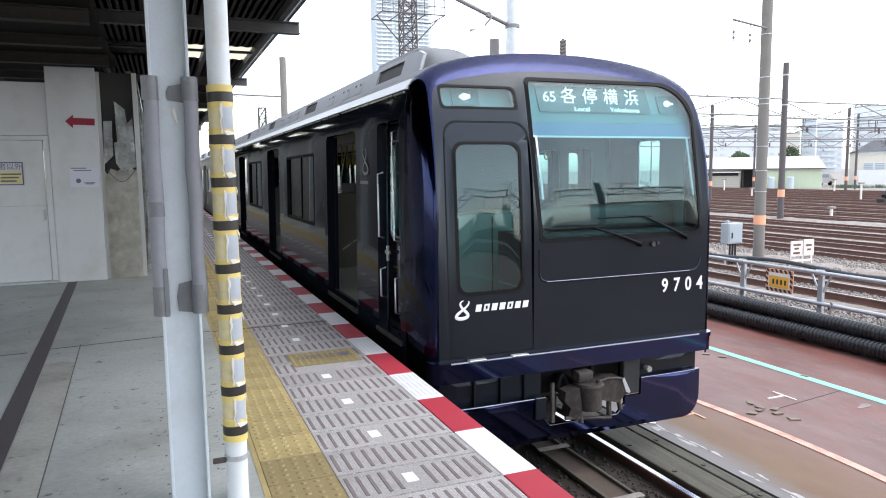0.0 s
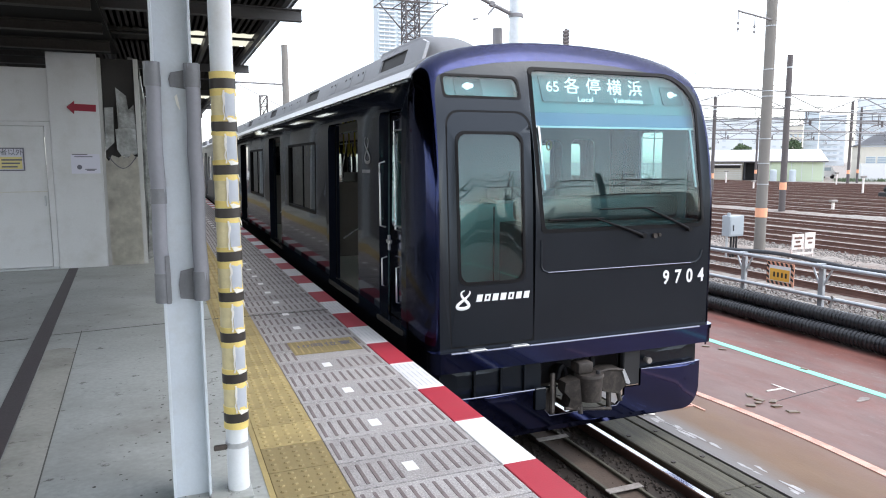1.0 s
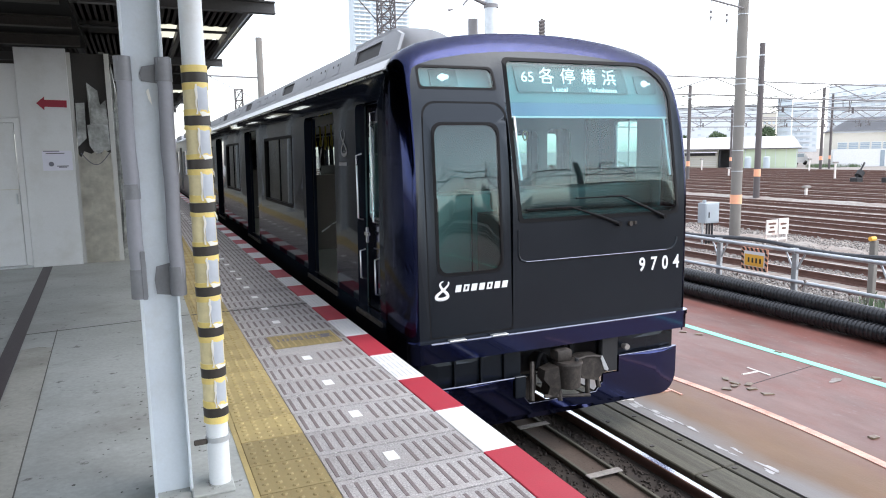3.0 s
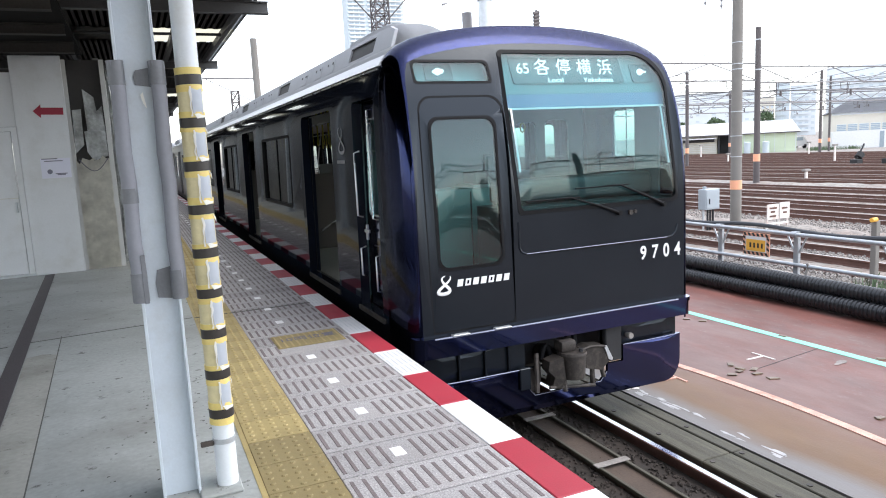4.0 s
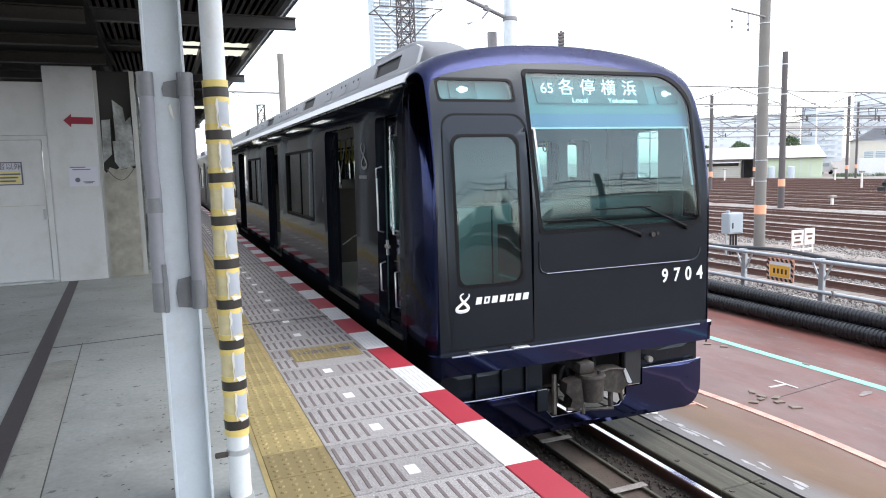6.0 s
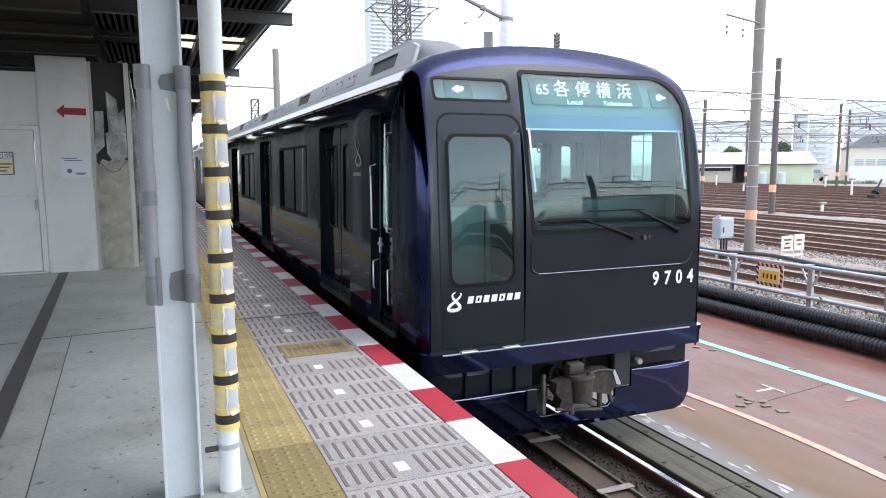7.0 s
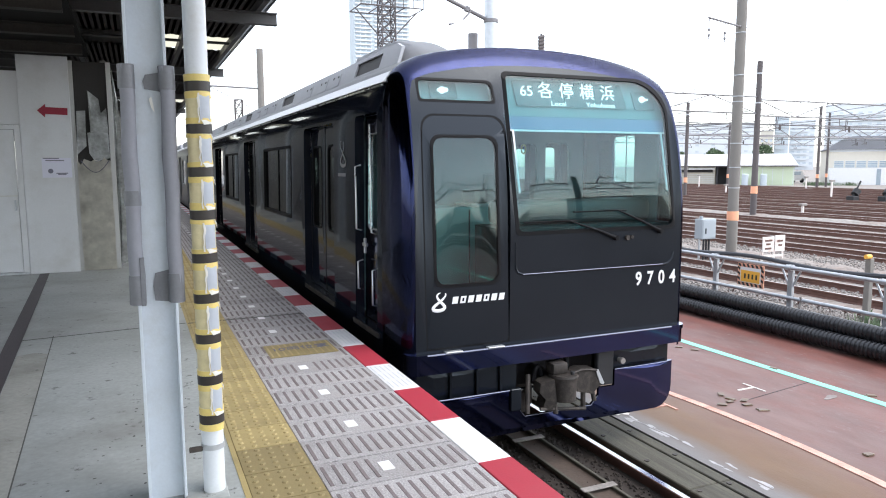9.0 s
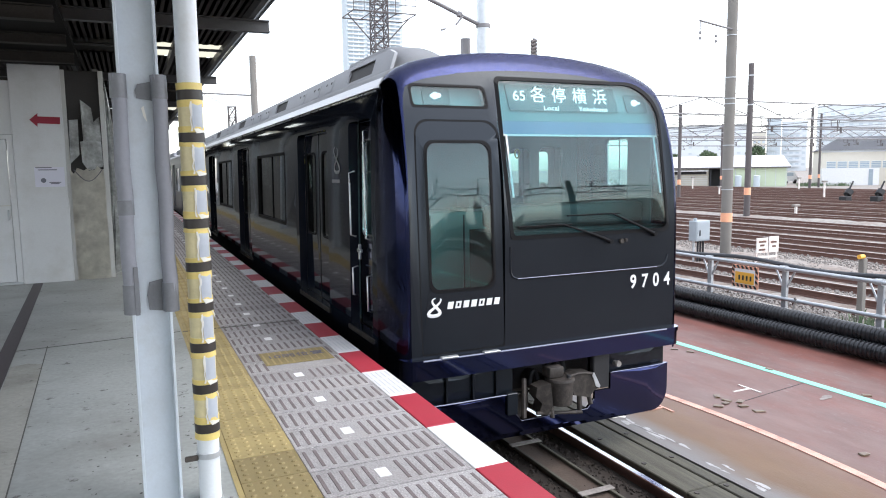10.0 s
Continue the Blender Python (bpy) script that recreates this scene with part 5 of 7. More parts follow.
bm = tube(bmesh.new(), [(TC - 1.24, 4.903, -0.055)] + [(TC + x, 4.903, -0.055) for x in np.linspace(-1.2, 1.2, 9)], 0.008, 8)
part("ledge_edge", bm, M["edge_line"], car, "painted highlight along the ledge bevel")
part("apron", shelf(4.915, 5.2, -0.215, -0.085), M["navy"], car, "navy gloss apron under the ledge", smooth=0)
for x in (0.62, 1.0):
    part("step_plate", cube(x - 0.075, x + 0.075, 4.885, 4.94, -0.052, -0.040, 0.004), M["galv"], car, "small pale step plate", smooth=0)
SK = lambda d: (lambda u, v: (u, 4.955 + 0.22 * max(0, abs(u - TC) - 1.05) ** 1.5 + d + 0.03 * (v + 0.4) ** 2, v))
part("recess_panel", plate([(TC - 1.29, -0.48), (TC + 1.29, -0.48), (TC + 1.29, -0.2), (TC - 1.29, -0.2)], [rrect(1.255, 2.06, -0.4799, -0.20, 0)], SK(0.06), SK(0.09), (0.15, 0.1)),
     M["matte"], car, "charcoal recessed panel beside the coupler", smooth=0)
for x in (0.62, 0.86, 1.08):
    part("recess_rib", cube(x, x + 0.02, 4.985, 5.03, -0.46, -0.22, 0.004), M["matte"], car, smooth=0)
SKO = [(TC - 1.30, -0.82), (TC - 1.22, -0.835), (TC + 1.10, -0.835)] + [(TC + 1.10 + 0.19 * math.sin(a), -0.645 - 0.19 * math.cos(a)) for a in (radians(k * 15) for k in range(1, 7))]
SKO += [(TC + 1.29, -0.40), (2.24, -0.40), (2.24, -0.55), (2.07, -0.55), (2.07, -0.62), (1.99, -0.70), (1.31, -0.70), (1.255, -0.62), (1.255, -0.455), (TC - 1.30, -0.455)]
part("skirt", plate(SKO, [], SK(0.0), SK(0.03), (0.045, 0.045)), M["navy"], car, "navy gloss skirt with an opening for the coupler", smooth=0)
bm = tube(bmesh.new(), [SK(-0.004)(x, -0.452) for x in np.linspace(0.36, 1.25, 8)], 0.006, 6)
part("skirt_edge", bm, M["edge_line"], car, "painted highlight on the skirt edge")
bm = tube(bmesh.new(), [SK(-0.003)(x, -0.40) for x in np.linspace(2.24, 2.92, 8)], 0.004, 6)
part("skirt_edge", bm, M["edge_line"], car, "painted highlight on the skirt edge")
bm = tube(bmesh.new(), [SK(-0.002)(x, z) for x, z in ((1.26, -0.64), (1.31, -0.70), (1.6, -0.70), (1.99, -0.70), (2.06, -0.62))], 0.004, 6)
part("skirt_edge", bm, M["edge_line"], car, "painted highlight on the lip of the coupler opening")
part("bracket", cube(1.16, 1.262, 4.93, 4.99, -0.63, -0.44, 0.006), M["matte"], car, smooth=0)
part("bracket", cube(2.06, 2.235, 4.965, 5.08, -0.54, -0.21, 0.008), M["under"], car, smooth=0)
bm = bmesh.new()
rod(bm, (2.33, 4.965, -0.335), (2.33, 5.05, -0.335), 0.022, seg=14)
rod(bm, (2.33, 4.95, -0.335), (2.33, 4.975, -0.335), 0.026, 0.030, seg=14)
part("jumper_socket", bm, M["stone"], car, "round metal jumper socket")
# coupler
bm = rod(bmesh.new(), (1.65, 4.89, -0.575), (1.65, 4.89, -0.365), 0.108, 0.118, seg=22)
box(bm, 1.55, 1.75, 4.92, 5.04, -0.56, -0.37, 0.02)
coup = part("coupler", bm, M["iron"], car, "dirty brown-grey knuckle coupler", smooth=35)
part("flange", rod(bmesh.new(), (1.65, 4.89, -0.368), (1.65, 4.89, -0.345), 0.128, 0.122, seg=22), M["iron"], coup, smooth=35)
part("pin", rod(bmesh.new(), (1.70, 4.83, -0.35), (1.70, 4.83, -0.318), 0.018, seg=10), M["under"], coup)
part("top_cap", cube(1.53, 1.68, 4.86, 5.0, -0.345, -0.245, 0.022, 2), M["iron"], coup, smooth=40)
part("guard_arm", plate([(1.41, -0.40), (1.52, -0.37), (1.54, -0.56), (1.50, -0.64), (1.43, -0.62), (1.45, -0.54), (1.40, -0.48)], [], lambda u, v: (u, 4.82 + 0.35 * (1.54 - u), v), lambda u, v: (u, 4.98, v)), M["iron"], coup, smooth=0)
part("guard_horn", plate([(1.74, -0.34), (1.82, -0.325), (1.96, -0.34), (2.04, -0.475), (1.98, -0.50), (1.93, -0.555), (1.78, -0.52)], [], lambda u, v: (u, 4.87 - 0.10 * (u - 1.74), v), lambda u, v: (u, 5.0, v)), M["iron"], coup, smooth=0)
part("horn_rim", tube(bmesh.new(), [(1.74, 4.865, -0.345), (1.82, 4.857, -0.328), (1.90, 4.85, -0.333), (1.96, 4.845, -0.345)], 0.012, 6), M["iron"], coup)
part("horn_face", plate([(1.95, -0.345), (1.975, -0.338), (2.04, -0.465), (2.03, -0.48), (1.995, -0.465)], [], lambda u, v: (u, 4.838, v), lambda u, v: (u, 4.848, v)), M["galv"], coup, "worn bright coupler face", smooth=0)
part("side_plate", plate([(1.275, -0.52), (1.40, -0.44), (1.40, -0.60), (1.36, -0.68), (1.29, -0.68)], [], lambda u, v: (u, 5.0, v), lambda u, v: (u, 5.02, v)), M["iron"], coup, smooth=0)
part("drawbar", rod(bmesh.new(), (1.62, 4.95, -0.47), (1.63, 6.2, -0.47), 0.09, seg=12), M["iron"], coup)
for x0, x1 in (((1.30, 4.9, -0.66), (1.36, 5.0, -0.35)), ((1.55, 4.85, -0.68), (1.56, 4.9, -0.5)), ((1.85, 4.88, -0.68), (1.86, 4.9, -0.48)), ((2.02, 4.95, -0.66), (1.98, 5.0, -0.40))):
    part("lever", rod(bmesh.new(), x0, x1, 0.022, seg=8), M["iron"], coup)
part("lever", rod(bmesh.new(), (1.40, 4.86, -0.62), (1.86, 4.86, -0.68), 0.015, seg=8), M["iron"], coup)
part("air_hose", tube(bmesh.new(), [(1.75 + 0.02 * math.sin(k), 5.0 + 0.02 * k, -0.36 + 0.14 * math.sin(k * 0.45)) for k in range(8)], 0.025, 8), M["rubber"], coup, "black air hose")
part("air_hose", tube(bmesh.new(), [(1.42 + 0.012 * k, 5.02, -0.30 - 0.03 * (k - 4) ** 2 * 0.25) for k in range(9)], 0.022, 8), M["rubber"], coup, "black air hose")

part("headstock", cube(0.42, 2.86, 5.36, 5.42, -0.56, -0.06), M["under"], car, "black headstock behind the coupler", smooth=0)
# wipers
for x0, x1, z0, xb, zb3 in ((1.27, 1.80, 0.96, 2.20, 0.795), (1.76, 2.31, 1.035, 2.69, 0.835)):
    w = part("wiper", tube(bmesh.new(), [(xb, fy(zb3) - 0.03, zb3), (xb - 0.2, fy(zb3 + 0.08) - 0.035, zb3 + (z0 - zb3) * 0.45), (x1 - 0.10, fy(z0) - 0.03, z0 + 0.004), (x1 - 0.25, fy(z0) - 0.03, z0 + 0.006)],
                           [0.016, 0.012, 0.007, 0.006], 8), M["rubber"], car, "black windscreen wiper arm")
    part("blade", cube(x0, x1, fy(z0) - 0.025, fy(z0) - 0.003, z0 - 0.006, z0 + 0.006, 0.002), M["rubber"], w, smooth=0)
    part("pivot", rod(bmesh.new(), (xb, fy(zb3) + 0.01, zb3), (xb, fy(zb3) - 0.045, zb3), 0.022, seg=12), M["rubber"], w)
bm = bmesh.new()
rod(bm, (2.33, fy(0.75) + 0.01, 0.79), (2.33, fy(0.75) - 0.025, 0.79), 0.022, seg=10)
rod(bm, (2.38, fy(0.75) + 0.01, 0.795), (2.38, fy(0.75) - 0.02, 0.795), 0.016, seg=10)
part("washer_jet", bm, M["iron"], car, "small washer jet")

# front lettering: fleet number, and the operator's mark as plain shapes
for ch, x in zip("9704", (2.475, 2.605, 2.735, 2.865)):
    lettering("digit", ch, 0.168, pose(x, fy(0.4) - 0.002, 0.405, 90), M["letter"], car, wide=0.84)
for k, x in enumerate(np.linspace(0.655, 1.075, 7)):
    part("name_bar", plate([(x - 0.030, 0.334), (x + 0.018, 0.334), (x + 0.030, 0.390), (x - 0.018, 0.390)], [[(x - 0.012, 0.348), (x + 0.006, 0.348), (x + 0.012, 0.376), (x - 0.006, 0.376)]] if k % 3 == 1 else [], F(-0.001), F(0.004)), M["letter"], car, "white bar of the operator's mark", smooth=0)
MARK = [k * math.pi * 1.8 / 26 + 0.45 for k in range(27)]
bm = tube(bmesh.new(), [(0.522 + 0.050 * math.sin(2 * a) * (1.0 if math.cos(a) < 0 else 0.75) + 0.016 * math.cos(a), fy(0.4) - 0.001, 0.360 + 0.072 * math.cos(a)) for a in MARK],
          [0.004 + 0.0105 * math.sin(math.pi * k / 26) for k in range(27)], 8)
for v in bm.verts:
    v.co.y = fy(0.4) + (v.co.y - fy(0.4)) * 0.25
part("emblem", bm, M["letter"], car, "white curved emblem")

# flanks with their doors and windows
DOORS = [(6.95, 8.30), (11.90, 13.25), (16.85, 18.20), (21.80, 23.15)]
WINS = [(9.00, 11.10), (14.00, 16.10), (18.95, 21.05), (23.5, 24.3)]
CABD = (5.56, 6.20)
END = 24.9


def flank(side):
    X = lambda d: (lambda u, v: (TC + side * (hb(v) - d), u, v))
    holes = [rrect(a, b, 0.03, 1.865, (0, 0, 0.07, 0.07), 4) for a, b in DOORS]
    holes += [rrect(a, b, 0.76, 1.70, 0.06, 4) for a, b in WINS]
    holes += [rrect(*CABD, 0.02, 1.875, (0, 0, 0.05, 0.05), 4)]
    outer = [(NOSE_Y - 0.002, -0.25), (END, -0.25), (END, 2.14), (NOSE_Y - 0.002, 2.14)]
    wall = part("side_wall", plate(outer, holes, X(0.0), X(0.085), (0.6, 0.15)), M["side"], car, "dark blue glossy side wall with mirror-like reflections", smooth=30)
    for a, b in WINS:
        o = rrect(a, b, 0.76, 1.70, 0.06, 4)
        fr = part("window", plate(o, [rrect(a + 0.05, b - 0.05, 0.80, 1.665, 0.03, 4)], X(-0.003), X(0.05)), M["rubber"], car, "black framed side window", smooth=0)
        mid = a + (b - a) * 0.45
        for u0, u1, d in ((a + 0.05, mid, 0.02), (mid + 0.03, b - 0.05, 0.03)):
            g = part("pane", plate(rrect(u0, u1, 0.80, 1.665, 0.01), [], X(d), X(d + 0.006)), G["side"] if side < 0 else G["clear"], fr, smooth=0)
            g.visible_shadow = False
        part("mullion", plate(rrect(mid, mid + 0.03, 0.80, 1.665, 0), [], X(0.01), X(0.05)), M["rubber"], fr, smooth=0)
    leaves = []
    for a, b in DOORS:
        m = (a + b) / 2
        for s, u0, u1 in ((-1, a - 0.01, m - 0.003), (1, m + 0.003, b + 0.01)):
            hole = rrect(u0 + 0.13, u1 - 0.13, 0.72, 1.66, 0.07, 5)
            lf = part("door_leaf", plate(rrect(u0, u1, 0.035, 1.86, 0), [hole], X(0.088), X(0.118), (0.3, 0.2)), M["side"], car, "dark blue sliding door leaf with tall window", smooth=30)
            g = part("pane", plate(hole, [], X(0.098), X(0.104)), G["side"] if side < 0 else G["clear"], lf, smooth=0)
            g.visible_shadow = False
            part("seal", plate(hole, [grow(hole, -0.018)], X(0.084), X(0.104)), M["rubber"], lf, "black window seal", smooth=0)
            e = m - 0.012 if s < 0 else m + 0.004
            part("edge_seal", plate(rrect(e, e + 0.008, 0.04, 1.855, 0), [], X(0.083), X(0.12)), M["rubber"], lf, "black rubber edge", smooth=0)
            leaves.append((lf, s))
        part("sill", plate(rrect(a, b, -0.02, 0.028, 0), [], X(-0.012), X(0.12)), M["iron"], car, "worn dark metal door sill", smooth=0)
    # cab door, set back, with handrails and a handle
    a, b = CABD
    hole = rrect(a + 0.10, b - 0.12, 0.86, 1.72, 0.05, 5) if side < 0 else rrect(a + 0.03, b - 0.24, 1.25, 1.73, 0.03, 5)
    cd = part("cab_door", plate(rrect(a, b, 0.02, 1.875, 0), [hole], X(0.10), X(0.14), (0.3, 0.3)), M["navy"], car, "navy recessed cab door", smooth=0)
    g = part("pane", plate(hole, [], X(0.115), X(0.121)), G["clear"], cd, smooth=0)
    g.visible_shadow = False
    part("pane_frame", plate(hole, [grow(hole, -0.012)], X(0.095), X(0.11)), M["silver"], cd, "bright window frame", smooth=0)
    bm = bmesh.new()
    box(bm, -0.012, 0.012, -0.055, 0.055, -0.015, 0.015, 0.004)
    box(bm, -0.012, 0.012, -0.012, 0.012, -0.08, 0.06, 0.004)
    bmesh.ops.translate(bm, verts=bm.verts, vec=(TC + side * (1.43 - 0.05), 6.03, 0.72))
    part("handle", bm, M["silver"], cd, "bright cab door handle", smooth=0)
    for y, z0, z1, d in ((6.16, 0.84, 1.44, 0.01), (6.13, 0.29, 0.57, 0.01), (5.84, 0.83, 1.80, 0.05), (5.83, 0.18, 0.52, 0.05)):
        x = TC + side * (1.43 - d)
        bm = tube(bmesh.new(), [(x - side * 0.05, y, z0), (x, y, z0 + 0.015), (x, y, z1 - 0.015), (x - side * 0.05, y, z1)], 0.0085, 8)
        part("handrail", bm, M["silver"], car, "bright vertical handrail")
    part("cab_step", plate(rrect(a - 0.05, b + 0.05, -0.03, 0.012, 0.01), [], X(-0.015), X(0.1)), M["iron"], car, "dark metal cab step", smooth=0)
    # gutter, its sky reflection put into the pale colour
    part("gutter", plate(rrect(NOSE_Y + 0.03, END, 2.11, 2.195, 0), [], lambda u, v: (TC + side * (1.385 - (v - 2.11) * 0.7), u, v), lambda u, v: (TC + side * (1.34 - (v - 2.11) * 0.7), u, v)),
         M["gutter"], car, "roof gutter strip, painted pale like reflected sky", smooth=0)
    part("drip_rail", plate(rrect(NOSE_Y + 0.1, END, 2.085, 2.10, 0), [], X(-0.012), X(0.01)), M["silver"], car, "thin bright drip rail", smooth=0)
    # roof fairing with louvres and small hatches
    RX = lambda d: (lambda u, v: (TC + side * (1.075 - 0.35 * (v - 2.3) - d), u, v))
    vents = [rrect(y, y + 0.84, 2.375, 2.515, 0.01) for y in (6.55, 10.6, 14.7, 18.8)]
    fair = part("roof_fairing", plate([(6.0, 2.27), (END - 0.3, 2.27), (END - 0.3, 2.555), (6.2, 2.555), (6.02, 2.50)], vents, RX(0), RX(0.03)), M["roof"], car, "light grey roof-edge fairing", smooth=0)
    for v in vents:
        part("louvre", plate(v, [], RX(0.02), RX(0.03)), M["vent"], fair, "dark louvre", smooth=0)
    for y in (8.0, 8.6, 9.4, 12.0, 12.8, 13.6, 16.2, 17.2, 20.3):
        part("hatch", plate(rrect(y, y + 0.35, 2.36, 2.50, 0.02), [], RX(-0.006), RX(0.004)), M["roof"], fair, smooth=0)
        for q in (y + 0.06, y + 0.27):
            part("latch", plate(rrect(q, q + 0.03, 2.45, 2.475, 0), [], RX(-0.012), RX(0)), M["vent"], fair, smooth=0)
    return leaves


LEFT = flank(-1)
RIGHT = flank(1)
bm = bmesh.new()
roofpts = [(x, z) for x, z in SECTION if z >= 2.139]
for y in (NOSE_Y, END):
    for x, z in roofpts:
        bm.verts.new((TC + x, y, z))
bm.verts.ensure_lookup_table()
n = len(roofpts)
for i in range(n - 1):
    bm.faces.new((bm.verts[i], bm.verts[i + 1], bm.verts[n + i + 1], bm.verts[n + i]))
bmesh.ops.solidify(bm, geom=bm.faces[:], thickness=0.04)
part("roof", bm, M["roof"], car, "grey painted roof", smooth=50)
# rounded cowls that close the fairings at the front, and roof units behind them
for side in (-1, 1):
    bm, g = bmesh.new(), []
    for j, k in enumerate(np.linspace(0, 1, 9)):
        row = []
        for i in range(13):
            s = i / 12
            x = TC + side * (1.0 - 0.66 * s)
            edge = min(1, (s / 0.12) if s < 0.12 else 1, ((1 - s) / 0.45) if s > 0.55 else 1)
            rise = math.sin(k * math.pi / 2) ** 0.8 * math.sin(min(edge, 1) * math.pi / 2) ** 0.6
            row.append(bm.verts.new((x, 5.78 + 0.20 * (1 - min(1, s / 0.3)) ** 2 + 0.75 * k, 2.33 + (0.30 if side < 0 else 0.21) * rise)))
        g.append(row)
    g.append([bm.verts.new((v.co.x, 7.6, v.co.z)) for v in g[-1]])
    for a, b in zip(g, g[1:]):
        for i in range(12):
            bm.faces.new((a[i], a[i + 1], b[i + 1], b[i]))
    bmesh.ops.solidify(bm, geom=bm.faces[:], thickness=0.02)
    part("roof_cowl", bm, M["roof"], car, "light grey curved roof cowl", smooth=60)
for y in (8.5, 14.6, 20.0):
    part("cooling_unit", cube(TC - 0.8, TC + 0.8, y, y + 3.2, 2.40, 2.66, 0.06, 2), M["roof"], car, "grey roof cooling unit", smooth=40)

# inside: floor, ceiling, bulkhead, desk, seats, straps
part("saloon_floor", cube(TC - 1.30, TC + 1.30, 5.3, END, -0.02, 0.03), M["saloon_floor"], car, "beige speckled saloon floor", smooth=0)
part("saloon_ceiling", cube(TC - 1.28, TC + 1.28, 5.5, END, 1.99, 2.03), M["lining"], car, "pale saloon ceiling", smooth=0)
X0, X1 = TC - 1.31, TC + 1.31
part("bulkhead", plate(rrect(X0, X1, 0.03, 1.99, 0), [rrect(2.085, 2.34, 1.15, 1.655, 0.06), rrect(2.45, 2.75, 1.15, 1.675, 0.07)],
                       lambda u, v: (u, 6.50, v), lambda u, v: (u, 6.515, v)), M["cab"], car, "dark cab bulkhead with windows", smooth=0)
part("end_wall", cube(X0, X1, END - 0.05, END, 0.03, 2.3), M["lining"], car, smooth=0)
part("cab_desk", plate([(1.15, 5.08), (2.95, 5.08), (2.95, 5.7), (2.2, 5.8), (1.15, 5.6)], [], lambda u, v: (u, v, 0.90), lambda u, v: (u, v, 0.05)), M["console"], car, "dark driving desk", smooth=0)
# Tall dark hood stands in for the ground mirrored in the windscreen.
part("desk_hood", cube(1.27, 2.88, 5.28, 5.62, 0.90, 1.12, 0.06, 3), M["console"], car, "dark instrument hood, enlarged to darken the lower windscreen", smooth=40)
for x in (0.345, 2.895):
    part("cab_lining", cube(x, x + 0.02, 5.24, 5.575, 0.05, 1.95), M["cab"], car, "grey-green lining beside the front panes", smooth=0)
part("cab_cabinet", cube(0.62, 1.86, 6.12, 6.48, 0.03, 1.03, 0.01), M["cab_teal"], car, "pale green cab cabinet", smooth=0)
for x in (0.98, 1.34, 1.62):
    part("cabinet_gap", cube(x, x + 0.012, 6.112, 6.125, 0.06, 1.0), M["console"], car, "dark gap between cabinet doors", smooth=0)
part("cabinet_top", cube(1.36, 1.88, 6.09, 6.48, 1.03, 1.055, 0.006), M["lining"], car, "pale cabinet top", smooth=0)
part("equipment_case", cube(1.44, 1.86, 6.2, 6.48, 1.055, 1.18, 0.01), M["console"], car, "dark equipment case on the cabinet", smooth=0)
part("grab_frame", tube(bmesh.new(), [(1.60, 6.3, 1.18), (1.605, 6.3, 1.34), (1.745, 6.3, 1.34), (1.75, 6.3, 1.18)], 0.012, 6), M["console"], car, "dark grab frame")
part("cab_post", rod(bmesh.new(), (0.62, 5.9, 0.03), (0.62, 5.9, 1.99), 0.018, seg=8), M["lining"], car, "pale upright pipe in the cab")
part("cab_seat", cube(2.0, 2.45, 6.0, 6.12, 0.5, 1.25, 0.05, 2), M["console"], car, "dark driver's seat", smooth=40)
for side in (-1, 1):
    for a, b in ((8.45, 11.75), (13.4, 16.7), (18.35, 21.65)):
        x0, x1 = sorted((TC + side * 1.29, TC + side * 0.80))
        bm = cube(x0, x1, a, b, 0.28, 0.47, 0.04, 2)
        xb0, xb1 = sorted((TC + side * 1.29, TC + side * 1.17))
        box(bm, xb0, xb1, a, b, 0.47, 0.88, 0.03)
        part("bench", bm, M["seat"], car, "dark upholstered bench seat", smooth=40)
    for y in (8.42, 11.78, 13.37, 16.73):
        xx = TC + side * 0.82
        part("stanchion", tube(bmesh.new(), [(xx + side * 0.4, y, 0.5), (xx, y, 0.75), (xx, y, 1.3), (xx + side * 0.12, y, 1.95)], 0.016, 8), M["silver"], car, "bright steel stanchion")
        x0, x1 = sorted((TC + side * 1.29, TC + side * 0.84))
        part("draught_screen", cube(x0, x1, y - 0.012, y + 0.012, 0.28, 1.2, 0.008), M["screen_brown"], car, smooth=0)
    part("strap_bar", rod(bmesh.new(), (TC + side * 0.72, 6.7, 1.86), (TC + side * 0.72, 20, 1.86), 0.014, seg=8), M["silver"], car, "bright strap bar")
    for y in np.arange(6.8, 16, 0.32):
        bm = tube(bmesh.new(), [(TC + side * 0.72, y, 1.86), (TC + side * 0.72, y, 1.66)], 0.012, 5)
        bm2 = [(TC + side * 0.72, y + 0.05 * math.sin(a), 1.61 + 0.05 * math.cos(a)) for a in np.linspace(0, 6.28, 9)]
        tube(bm, bm2, 0.009, 5)
        part("hand_strap", bm, M["strap"], car, "yellow hanging hand strap")
for z0, z1, x0, x1 in ((1.76, 1.96, TC + 1.10, TC + 1.28),):
    part("notice_strip", cube(x0, x1, 6.9, 8.4, z0, z1), M["poster_yellow"], car, "yellow notice strip over the door", smooth=0)

# underframe and bogies
part("underframe", cube(TC - 1.25, TC + 1.25, 6.3, END, -0.30, -0.06), M["under"], car, smooth=0)
for y, h in ((11.0, 0.55), (13.0, 0.45), (15.5, 0.55)):
    part("equipment_case", cube(TC - 1.2, TC + 1.2, y, y + 1.6, -0.30 - h, -0.30, 0.03), M["under"], car, smooth=0)
